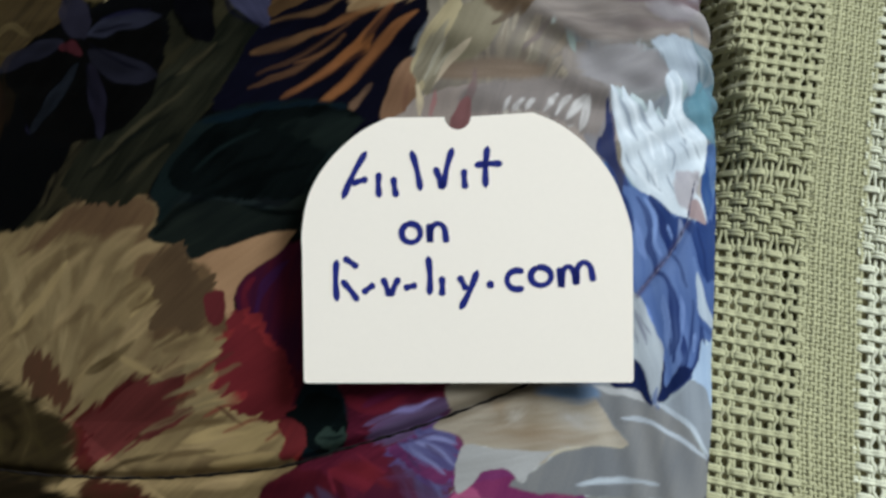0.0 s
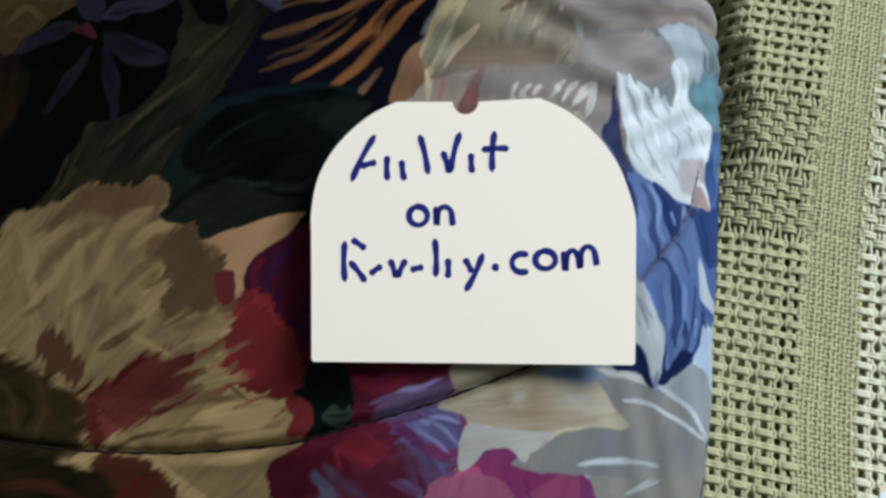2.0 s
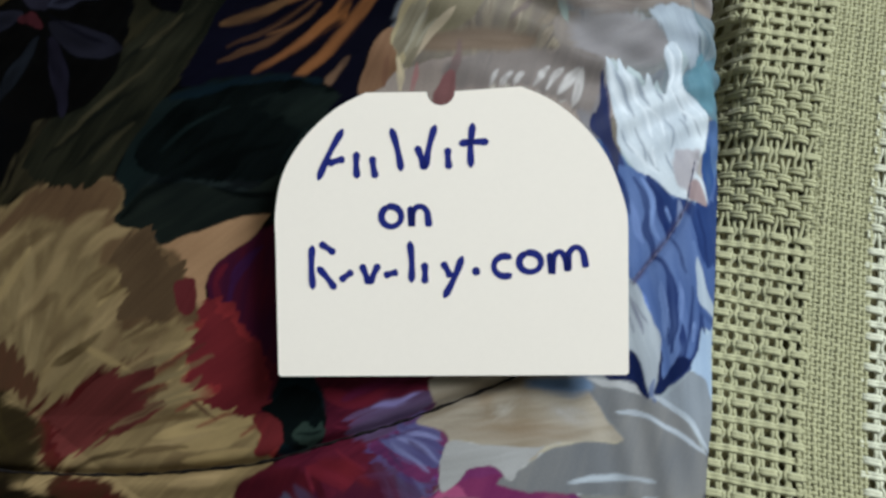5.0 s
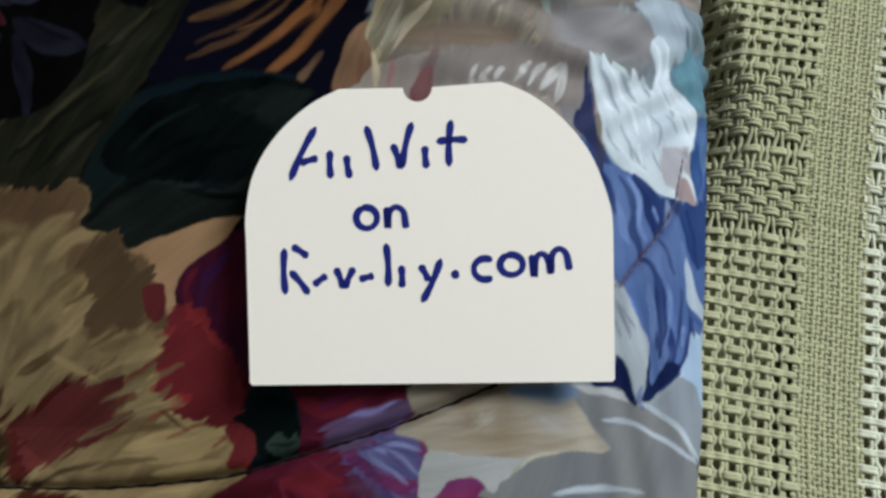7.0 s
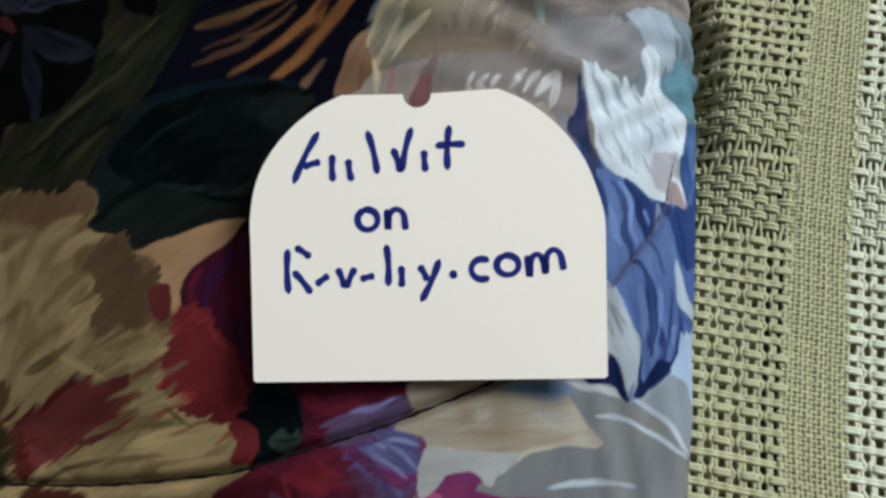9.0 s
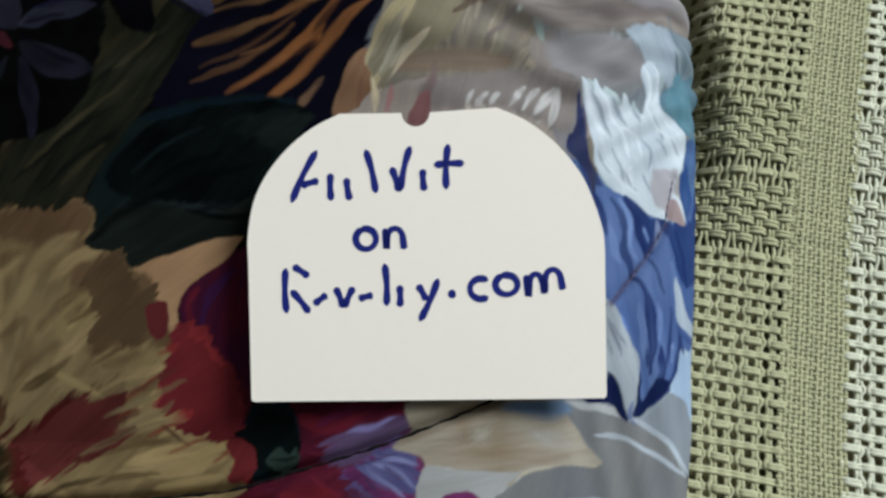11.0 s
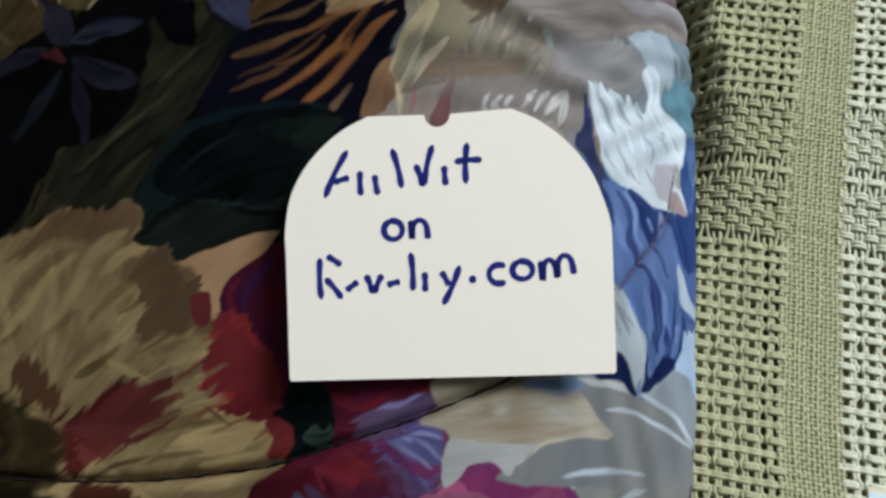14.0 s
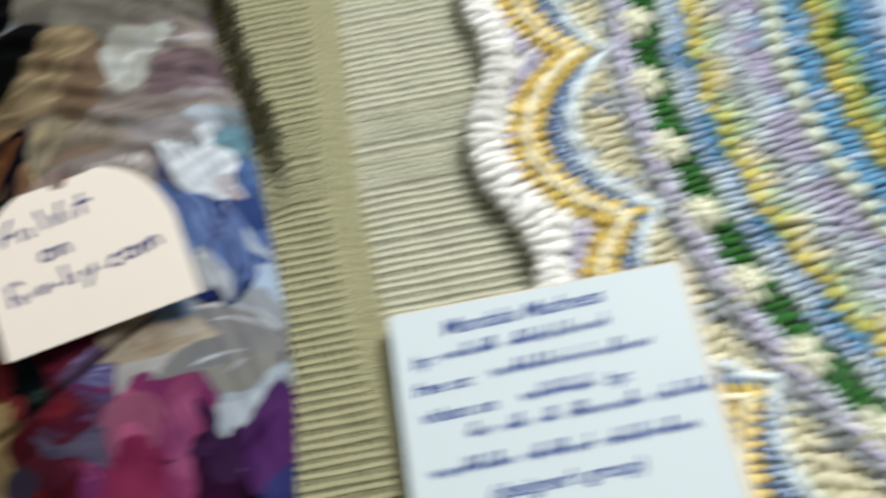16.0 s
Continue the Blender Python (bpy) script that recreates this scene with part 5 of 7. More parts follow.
stroke([(79.4, 4.8), (78.3, -6.3), (76.0, -19.3)], (0.023, 0.018, 0.058), 1.38, 0.5, 0.6)
# blue petal beside the tag
area([(48.9, 65.8), (59.8, 64.7), (66.3, 60.1), (76.7, 58.9), (81.5, 67.8), (82.5, 43.1), (78.9, 25.5), (73.5, 24.6), (72.1, 18.3), (68.0, 13.2), (61.5, 9.7), (60.2, 16.5), (58.4, 30.2), (54.5, 36.1), (51.4, 39.1), (51.8, 51.4)], (0.090, 0.140, 0.292), (0.052, 0.092, 0.228), 100, 0.4, 0.9, 1.5)
area([(58.7, 65.9), (66.3, 60.0), (77.4, 59.1), (83.0, 69.7), (82.7, 46.6), (76.3, 41.6), (73.2, 49.9), (69.2, 57.5), (67.2, 52.2), (64.9, 48.2), (62.2, 55.3)], (0.023, 0.047, 0.147), (0.014, 0.031, 0.111), 100, 1.8, 1, 1.5)
stroke([(49.2, 65.8), (52.0, 60.0), (53.5, 53.9)], (0.010, 0.021, 0.087), 1.55, 0.75, 0.5)
stroke([(54.8, 63.8), (57.4, 60.0), (58.7, 55.0), (58.0, 50.3), (59.8, 45.7), (60.7, 42.3)], (0.010, 0.021, 0.087), 2.41, 0.75, 0.5)
stroke([(58.6, 63.8), (62.0, 59.2), (62.8, 53.8), (65.1, 48.1)], (0.010, 0.021, 0.087), 1.9, 0.75, 0.5)
stroke([(59.7, 43.5), (62.9, 41.1), (64.7, 36.5), (65.0, 30.3), (65.1, 24.1), (64.2, 17.7)], (0.010, 0.021, 0.087), 2.41, 0.75, 0.5)
stroke([(65.0, 48.4), (67.5, 44.6), (69.7, 38.9)], (0.010, 0.021, 0.087), 0.69, 0.75, 0.5)
stroke([(71.1, 35.3), (70.6, 27.5), (69.5, 21.3), (67.1, 14.7)], (0.010, 0.021, 0.087), 1.03, 0.75, 0.5)
stroke([(67.5, 24.6), (67.7, 18.1), (65.1, 12.7)], (0.010, 0.021, 0.087), 1.9, 0.75, 0.5)
stroke([(73.8, 31.6), (73.6, 23.0), (71.3, 16.8), (66.3, 11.7), (61.0, 7.7)], (0.010, 0.021, 0.087), 1.9, 0.75, 0.5)
stroke([(73.6, 56.4), (75.3, 51.5), (76.8, 42.2)], (0.010, 0.021, 0.087), 1.03, 0.75, 0.5)
stroke([(64.5, 56.3), (65.9, 50.8)], (0.010, 0.021, 0.087), 0.52, 0.75, 0.5)
stroke([(63.4, 24.1), (63.5, 19.3)], (0.010, 0.021, 0.087), 0.69, 0.75, 0.5)
stroke([(57.2, 64.1), (60.0, 58.6), (60.0, 51.2), (61.9, 47.4)], (0.148, 0.219, 0.417), 1.38, 0.9, 0.6)
stroke([(54.0, 57.8), (55.4, 50.9), (56.9, 46.3)], (0.124, 0.183, 0.364), 1.55, 0.9, 0.6)
stroke([(67.9, 59.0), (68.3, 54.2), (67.1, 51.7)], (0.210, 0.251, 0.374), 1.21, 0.9, 0.6)
stroke([(64.0, 56.7), (65.1, 52.4)], (0.138, 0.206, 0.399), 0.69, 0.9, 0.6)
stroke([(67.4, 36.7), (67.8, 30.5), (67.1, 25.8)], (0.124, 0.182, 0.356), 1.03, 0.9, 0.6)
stroke([(61.9, 36.4), (62.7, 28.7), (62.4, 21.1)], (0.115, 0.171, 0.340), 1.38, 0.9, 0.6)
stroke([(71.5, 26.0), (70.9, 20.6)], (0.138, 0.200, 0.382), 0.86, 0.9, 0.6)
stroke([(71.8, 48.1), (73.3, 41.9)], (0.115, 0.176, 0.347), 1.38, 0.9, 0.6)
area([(61.3, 18.0), (61.8, 10.5), (64.5, 14.4), (66.9, 16.5), (70.0, 15.1), (67.1, 11.7), (63.8, 9.4), (61.3, 6.4), (58.7, 7.1), (59.9, 11.9)], (0.007, 0.016, 0.067), (0.005, 0.010, 0.045), 100, 0.4, 0.8, 1.2)
area([(72.8, 43.7), (74.6, 39.7), (76.7, 33.7), (81.5, 29.8), (80.9, 27.5), (73.6, 30.8), (72.6, 37.0)], (0.436, 0.484, 0.539), (0.313, 0.363, 0.426), 100, 0.4, 0.8, 1.2)
area([(73.7, 24.3), (75.5, 22.9), (81.2, 25.8), (80.0, 5.6), (76.5, 6.2), (74.6, 10.7), (70.8, 12.7), (70.2, 14.9), (72.7, 18.8)], (0.341, 0.426, 0.541), (0.258, 0.339, 0.457), 95, 0.3, 0.8, 1.2)
stroke([(72.8, 31.1), (74.9, 27.8), (81.1, 26.1)], (0.036, 0.066, 0.175), 1.21, 0.7, 0.5)
area([(53.8, 36.4), (56.0, 33.9), (57.5, 30.1), (59.3, 25.6), (61.1, 22.3), (60.8, 15.0), (59.7, 8.9), (58.1, 5.6), (56.8, 6.4), (55.5, 11.6), (53.8, 16.1), (51.7, 18.6), (52.1, 33.0)], (0.367, 0.398, 0.430), (0.251, 0.276, 0.302), 105, 0.4, 0.8, 1.2)
stroke([(52.7, 32.2), (54.8, 26.9), (56.5, 22.1)], (0.130, 0.138, 0.180), 0.86, 1, 0.5)
stroke([(54.2, 30.6), (56.1, 27.3), (57.6, 24.6)], (0.130, 0.138, 0.180), 0.52, 1, 0.5)
stroke([(52.6, 26.9), (54.0, 22.4)], (0.130, 0.138, 0.180), 0.52, 1, 0.5)
area([(52.3, 18.2), (55.0, 15.6), (56.6, 10.4), (57.8, 5.6), (55.7, 6.4), (53.8, 9.4), (52.0, 10.1), (47.2, 9.7), (45.7, 11.8), (52.1, 12.5)], (0.006, 0.012, 0.056), (0.004, 0.008, 0.036), 100, 0.3, 0.8, 1.2)
stroke([(59.2, 10.4), (58.3, 6.7), (59.3, 4.7)], (0.075, 0.108, 0.225), 1.21, 0.6, 0.5)
stroke([(73.1, 60.9), (69.1, 55.8), (65.0, 49.2), (60.5, 43.2), (54.1, 35.8)], (0.047, 0.040, 0.082), 0.86, 0.3, 1.2)
# pale petal and the grey cloth above the tag
area([(38.5, 103.8), (55.5, 109.7), (66.0, 106.6), (68.4, 100.7), (58.8, 97.3), (47.8, 94.3), (39.6, 93.6)], (0.220, 0.206, 0.209), (0.178, 0.166, 0.173), 30, 2, 0.6, 10)
area([(-38.7, 125.0), (-26.1, 161.3), (-10.9, 168.0), (2.1, 171.6), (13.5, 167.3), (-0.2, 146.9), (-8.6, 135.0), (-22.6, 123.5)], (0.002, 0.003, 0.003), (0.002, 0.002, 0.002), 70, 1, 0.8, 2)
area([(8.3, 117.9), (29.9, 109.3), (44.8, 105.5), (62.8, 113.9), (94.0, 123.1), (97.3, 148.4), (92.6, 169.5), (76.1, 179.7), (53.0, 173.9), (40.0, 161.9), (26.9, 140.5)], (0.211, 0.179, 0.160), (0.121, 0.100, 0.093), 20, 1.5, 0.8, 6)
area([(-23.4, 124.0), (-14.4, 128.3), (-6.4, 138.7), (4.0, 146.3), (13.3, 165.1), (33.3, 163.3), (29.9, 146.3), (20.7, 130.6), (11.9, 116.7), (-2.2, 115.3), (-14.9, 115.2)], (0.231, 0.178, 0.108), (0.100, 0.070, 0.038), 38, 2.5, 1, 2)
area([(16.0, 129.3), (31.4, 155.8), (39.0, 148.3), (29.3, 118.5), (19.1, 110.3), (9.6, 114.5)], (0.135, 0.090, 0.058), (0.085, 0.057, 0.036), 50, 2.5, 0.8, 4)
area([(50.9, 141.2), (66.5, 155.6), (78.9, 155.6), (86.7, 147.1), (76.6, 123.5), (60.5, 122.9), (49.1, 122.8)], (0.124, 0.088, 0.095), (0.077, 0.052, 0.060), 15, 2, 0.8, 4)
area([(36.4, 156.4), (52.0, 171.4), (68.7, 172.4), (54.3, 148.7), (48.9, 132.0), (42.2, 122.4), (36.2, 125.2), (33.7, 140.5)], (0.338, 0.353, 0.338), (0.202, 0.207, 0.181), 80, 2.5, 1, 2)
stroke([(60.5, 122.9), (78.4, 125.3), (92.2, 123.0)], (0.328, 0.307, 0.321), 4.1, 0.9, 2)
stroke([(60.5, 160.7), (73.6, 164.1), (87.7, 179.4)], (0.444, 0.436, 0.453), 2.82, 0.9, 2)
stroke([(-8.0, 131.5), (4.3, 134.9), (15.5, 141.8)], (0.303, 0.245, 0.156), 2.31, 0.9, 2)
stroke([(-16.8, 123.0), (-2.0, 119.7), (10.2, 122.5)], (0.278, 0.213, 0.131), 2.31, 0.9, 2)
stroke([(38.4, 131.0), (44.8, 144.0), (53.6, 160.2)], (0.426, 0.443, 0.435), 1.79, 0.9, 2)
stroke([(68.6, 139.8), (74.5, 132.7), (81.5, 135.8)], (0.247, 0.223, 0.253), 2.31, 0.9, 2)
stroke([(53.5, 113.8), (66.2, 119.7), (81.6, 122.3)], (0.129, 0.102, 0.099), 2.05, 0.9, 2)
area([(39.5, 83.6), (42.0, 91.3), (46.7, 93.5), (47.0, 84.9), (44.6, 76.8), (45.7, 72.3), (39.4, 77.5)], (0.190, 0.180, 0.190), (0.142, 0.133, 0.146), 80, 0.8, 0.8, 1.2)
area([(7.7, 88.7), (43.7, 94.8), (43.5, 79.6), (33.1, 81.1), (23.9, 83.4), (7.6, 81.7)], (0.182, 0.155, 0.144), (0.130, 0.113, 0.107), 70, 1.2, 0.8, 5)
stroke([(15.9, 82.9), (17.4, 85.6), (18.3, 87.0)], (0.386, 0.367, 0.356), 0.86, 0.85, 0.5)
stroke([(18.8, 82.9), (20.4, 85.3), (22.2, 87.1)], (0.386, 0.367, 0.356), 1.38, 0.85, 0.5)
stroke([(22.4, 83.5), (24.0, 86.1), (25.2, 87.0)], (0.386, 0.367, 0.356), 1.21, 0.85, 0.5)
stroke([(27.3, 83.8), (29.5, 87.3), (31.8, 89.6)], (0.386, 0.367, 0.356), 1.38, 0.85, 0.5)
stroke([(31.0, 83.4), (32.9, 86.9), (35.2, 89.9)], (0.386, 0.367, 0.356), 1.55, 0.85, 0.5)
stroke([(34.1, 82.7), (37.3, 87.8), (39.6, 90.7)], (0.386, 0.367, 0.356), 2.07, 0.85, 0.5)
stroke([(37.5, 79.9), (39.6, 85.4), (40.4, 90.7)], (0.386, 0.367, 0.356), 2.24, 0.85, 0.5)
area([(46.4, 91.0), (47.4, 84.9), (48.3, 77.2), (50.7, 70.0), (50.1, 64.3), (47.4, 71.1), (42.6, 75.8), (45.1, 81.7)], (0.026, 0.029, 0.064), (0.015, 0.022, 0.075), 100, 0.5, 0.8, 1.2)
area([(73.2, 95.7), (77.7, 104.0), (80.8, 99.5), (83.2, 91.9), (79.7, 85.8), (75.5, 89.4), (72.6, 90.4)], (0.055, 0.139, 0.186), (0.098, 0.193, 0.237), 100, 0.5, 0.8, 1.2)
area([(61.2, 112.5), (74.4, 115.8), (76.6, 107.5), (74.4, 98.7), (71.1, 100.9), (66.2, 105.0)], (0.311, 0.354, 0.400), (0.220, 0.255, 0.300), 110, 1.5, 0.8, 3)
stroke([(76.0, 121.5), (76.7, 116.2), (79.8, 109.5), (80.8, 106.6), (77.0, 99.9)], (0.080, 0.127, 0.157), 0.69, 0.6, 0.5)
area([(47.0, 94.4), (48.4, 85.1), (50.1, 77.3), (51.3, 71.4), (55.5, 66.2), (61.4, 63.8), (66.3, 60.0), (72.5, 59.6), (77.2, 59.1), (76.0, 65.1), (73.7, 67.9), (76.4, 75.0), (79.4, 82.6), (76.2, 88.3), (70.8, 90.4), (70.8, 97.8), (68.5, 104.7), (65.2, 101.0), (66.6, 94.5), (65.7, 88.4), (63.4, 88.7), (61.3, 90.7), (59.3, 92.3), (58.4, 89.2), (55.0, 90.2), (51.5, 95.4), (50.5, 91.3)], (0.520, 0.562, 0.597), (0.378, 0.425, 0.476), 115, 0.6, 0.9, 1.2)
stroke([(49.8, 91.8), (52.8, 86.0), (55.3, 79.7)], (0.207, 0.235, 0.278), 1.21, 0.9, 0.6)
stroke([(55.6, 90.3), (58.2, 87.2), (59.8, 83.6)], (0.207, 0.235, 0.278), 1.03, 0.9, 0.6)
stroke([(62.5, 89.6), (64.0, 85.5)], (0.207, 0.235, 0.278), 1.03, 0.9, 0.6)
stroke([(65.0, 81.8), (67.2, 77.8), (66.2, 73.2)], (0.207, 0.235, 0.278), 0.52, 0.9, 0.6)
stroke([(69.3, 82.2), (72.2, 77.4)], (0.207, 0.235, 0.278), 0.52, 0.9, 0.6)
stroke([(55.6, 77.2), (58.0, 72.5), (59.0, 67.8)], (0.207, 0.235, 0.278), 0.69, 0.9, 0.6)
stroke([(59.0, 71.1), (62.4, 66.3)], (0.207, 0.235, 0.278), 0.52, 0.9, 0.6)
stroke([(72.8, 82.4), (76.2, 78.4)], (0.207, 0.235, 0.278), 0.52, 0.9, 0.6)
stroke([(51.6, 75.8), (54.8, 70.3)], (0.207, 0.235, 0.278), 0.52, 0.9, 0.6)
stroke([(67.6, 88.2), (70.5, 85.1), (70.9, 81.2)], (0.207, 0.235, 0.278), 0.52, 0.9, 0.6)
stroke([(64.4, 71.7), (66.5, 66.0)], (0.207, 0.235, 0.278), 0.52, 0.9, 0.6)
stroke([(48.1, 92.7), (50.1, 86.1), (53.4, 80.2)], (0.562, 0.596, 0.632), 1.9, 0.9, 0.5)
stroke([(52.3, 92.4), (56.4, 85.4), (59.5, 79.9), (60.5, 75.0)], (0.562, 0.596, 0.632), 1.21, 0.9, 0.5)
stroke([(66.1, 103.2), (67.9, 97.0), (67.0, 89.1), (71.4, 83.9), (74.8, 81.0)], (0.562, 0.596, 0.632), 0.86, 0.9, 0.5)
stroke([(69.2, 104.5), (70.5, 98.4), (69.1, 90.7), (74.2, 86.0), (76.8, 82.5)], (0.562, 0.596, 0.632), 0.86, 0.9, 0.5)
stroke([(58.6, 83.1), (63.2, 81.5), (64.3, 76.1)], (0.562, 0.596, 0.632), 1.03, 0.9, 0.5)
stroke([(53.4, 73.6), (57.3, 69.0), (62.4, 65.7)], (0.562, 0.596, 0.632), 0.86, 0.9, 0.5)
stroke([(69.1, 63.1), (71.6, 60.2)], (0.562, 0.596, 0.632), 0.86, 0.9, 0.5)
stroke([(60.4, 72.5), (61.6, 67.4)], (0.562, 0.596, 0.632), 0.69, 0.9, 0.5)
area([(67.6, 72.2), (74.3, 74.6), (75.6, 72.7), (73.3, 65.4), (70.1, 62.5), (66.7, 65.2)], (0.387, 0.364, 0.380), (0.306, 0.292, 0.320), 110, 1.5, 0.8, 3)
area([(71.9, 64.3), (74.8, 64.9), (77.0, 58.8), (73.5, 59.0), (71.1, 60.5)], (0.306, 0.231, 0.231), (0.241, 0.176, 0.181), 110, 0.4, 0.8, 1.2)
area([(-8.4, 96.3), (-5.5, 100.7), (-0.9, 104.6), (1.7, 106.9), (1.2, 100.6), (-1.2, 93.8), (-4.4, 87.3), (-6.8, 91.6)], (0.247, 0.218, 0.156), (0.122, 0.099, 0.067), 58, 2.5, 1, 2)
stroke([(-5.6, 90.7), (-3.4, 96.2), (0.5, 101.2)], (0.330, 0.302, 0.233), 0.86, 1, 0.8)
stroke([(-2.7, 92.2), (-0.4, 96.1), (2.6, 99.2)], (0.271, 0.246, 0.185), 0.69, 1, 0.8)
stroke([(8.8, 94.0), (7.4, 87.9), (5.6, 83.1)], (0.133, 0.091, 0.088), 1.55, 0.9, 1)
area([(2.0, 80.9), (5.9, 86.1), (7.2, 82.4), (5.8, 77.2), (1.9, 77.2)], (0.202, 0.090, 0.090), (0.143, 0.065, 0.065), 75, 0.6, 0.8, 1.2)
# flowers on the far side: dark print, darkened further by shade put into the dyes
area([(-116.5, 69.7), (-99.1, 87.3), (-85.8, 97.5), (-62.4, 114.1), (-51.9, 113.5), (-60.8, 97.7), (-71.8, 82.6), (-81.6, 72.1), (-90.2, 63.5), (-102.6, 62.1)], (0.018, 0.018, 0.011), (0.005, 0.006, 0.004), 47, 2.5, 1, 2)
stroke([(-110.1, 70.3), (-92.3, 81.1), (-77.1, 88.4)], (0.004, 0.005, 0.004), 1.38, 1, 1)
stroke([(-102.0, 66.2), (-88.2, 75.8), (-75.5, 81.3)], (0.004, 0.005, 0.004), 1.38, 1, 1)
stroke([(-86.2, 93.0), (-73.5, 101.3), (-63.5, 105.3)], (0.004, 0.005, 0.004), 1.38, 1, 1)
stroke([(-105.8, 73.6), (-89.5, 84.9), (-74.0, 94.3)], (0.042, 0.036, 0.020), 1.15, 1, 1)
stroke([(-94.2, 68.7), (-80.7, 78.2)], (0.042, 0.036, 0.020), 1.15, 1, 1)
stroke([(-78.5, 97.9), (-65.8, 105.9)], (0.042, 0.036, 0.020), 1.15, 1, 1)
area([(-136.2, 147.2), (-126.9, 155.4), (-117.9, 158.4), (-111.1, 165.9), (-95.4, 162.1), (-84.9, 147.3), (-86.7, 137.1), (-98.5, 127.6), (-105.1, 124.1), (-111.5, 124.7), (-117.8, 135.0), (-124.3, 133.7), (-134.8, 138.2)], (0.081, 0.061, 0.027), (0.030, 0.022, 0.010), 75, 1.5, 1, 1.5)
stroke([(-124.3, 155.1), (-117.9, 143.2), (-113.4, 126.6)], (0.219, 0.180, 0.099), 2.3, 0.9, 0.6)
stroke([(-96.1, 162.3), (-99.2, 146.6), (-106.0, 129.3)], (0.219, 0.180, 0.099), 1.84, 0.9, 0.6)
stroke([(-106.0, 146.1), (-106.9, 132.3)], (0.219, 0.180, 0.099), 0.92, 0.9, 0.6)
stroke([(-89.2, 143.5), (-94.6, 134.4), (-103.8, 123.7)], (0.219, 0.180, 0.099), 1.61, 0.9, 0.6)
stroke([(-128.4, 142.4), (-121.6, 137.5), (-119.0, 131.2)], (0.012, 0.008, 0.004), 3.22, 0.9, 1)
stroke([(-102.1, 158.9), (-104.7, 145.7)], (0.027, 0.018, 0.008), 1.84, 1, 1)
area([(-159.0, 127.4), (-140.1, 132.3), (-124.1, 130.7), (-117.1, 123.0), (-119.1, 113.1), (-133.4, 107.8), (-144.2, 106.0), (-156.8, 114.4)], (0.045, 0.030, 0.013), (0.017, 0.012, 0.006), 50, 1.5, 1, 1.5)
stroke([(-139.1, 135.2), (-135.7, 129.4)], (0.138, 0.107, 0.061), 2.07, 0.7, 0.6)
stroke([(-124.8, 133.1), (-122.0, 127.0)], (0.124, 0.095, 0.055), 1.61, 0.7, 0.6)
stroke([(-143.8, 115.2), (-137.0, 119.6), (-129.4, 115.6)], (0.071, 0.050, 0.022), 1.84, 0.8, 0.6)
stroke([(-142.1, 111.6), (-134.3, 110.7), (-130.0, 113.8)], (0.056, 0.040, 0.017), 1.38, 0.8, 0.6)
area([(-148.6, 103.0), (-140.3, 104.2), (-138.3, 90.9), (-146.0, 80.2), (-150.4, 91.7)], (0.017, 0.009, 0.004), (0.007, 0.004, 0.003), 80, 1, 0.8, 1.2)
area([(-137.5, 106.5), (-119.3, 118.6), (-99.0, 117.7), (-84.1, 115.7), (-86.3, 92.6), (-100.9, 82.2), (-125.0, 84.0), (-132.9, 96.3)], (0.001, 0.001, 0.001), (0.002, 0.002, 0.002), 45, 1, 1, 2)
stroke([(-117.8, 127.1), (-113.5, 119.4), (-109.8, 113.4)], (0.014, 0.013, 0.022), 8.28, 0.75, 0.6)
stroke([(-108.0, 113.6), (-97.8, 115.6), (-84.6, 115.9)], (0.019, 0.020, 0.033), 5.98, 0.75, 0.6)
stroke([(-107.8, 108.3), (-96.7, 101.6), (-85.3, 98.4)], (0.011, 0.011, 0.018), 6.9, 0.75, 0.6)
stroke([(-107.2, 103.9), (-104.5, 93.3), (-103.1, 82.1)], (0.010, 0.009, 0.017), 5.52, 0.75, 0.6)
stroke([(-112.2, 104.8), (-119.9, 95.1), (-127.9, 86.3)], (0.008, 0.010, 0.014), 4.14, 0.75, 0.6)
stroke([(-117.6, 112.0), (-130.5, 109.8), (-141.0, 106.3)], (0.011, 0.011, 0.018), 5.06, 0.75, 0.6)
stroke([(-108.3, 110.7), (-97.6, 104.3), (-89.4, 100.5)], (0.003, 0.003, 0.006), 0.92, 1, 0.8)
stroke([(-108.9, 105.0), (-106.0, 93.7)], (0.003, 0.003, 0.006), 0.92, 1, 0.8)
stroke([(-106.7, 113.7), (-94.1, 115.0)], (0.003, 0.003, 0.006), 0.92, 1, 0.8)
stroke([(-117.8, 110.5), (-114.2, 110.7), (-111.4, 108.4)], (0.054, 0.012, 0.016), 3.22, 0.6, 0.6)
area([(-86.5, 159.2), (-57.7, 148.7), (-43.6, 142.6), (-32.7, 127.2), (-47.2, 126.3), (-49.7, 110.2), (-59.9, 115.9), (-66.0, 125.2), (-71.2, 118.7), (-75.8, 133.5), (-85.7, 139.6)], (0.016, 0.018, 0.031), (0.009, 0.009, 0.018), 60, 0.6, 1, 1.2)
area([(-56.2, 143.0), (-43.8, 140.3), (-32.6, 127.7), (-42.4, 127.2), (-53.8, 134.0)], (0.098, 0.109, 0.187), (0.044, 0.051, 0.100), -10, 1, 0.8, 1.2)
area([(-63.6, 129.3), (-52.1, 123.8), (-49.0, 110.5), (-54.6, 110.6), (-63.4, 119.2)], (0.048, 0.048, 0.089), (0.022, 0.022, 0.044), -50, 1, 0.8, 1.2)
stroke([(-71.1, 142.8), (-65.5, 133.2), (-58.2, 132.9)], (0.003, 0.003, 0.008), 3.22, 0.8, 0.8)
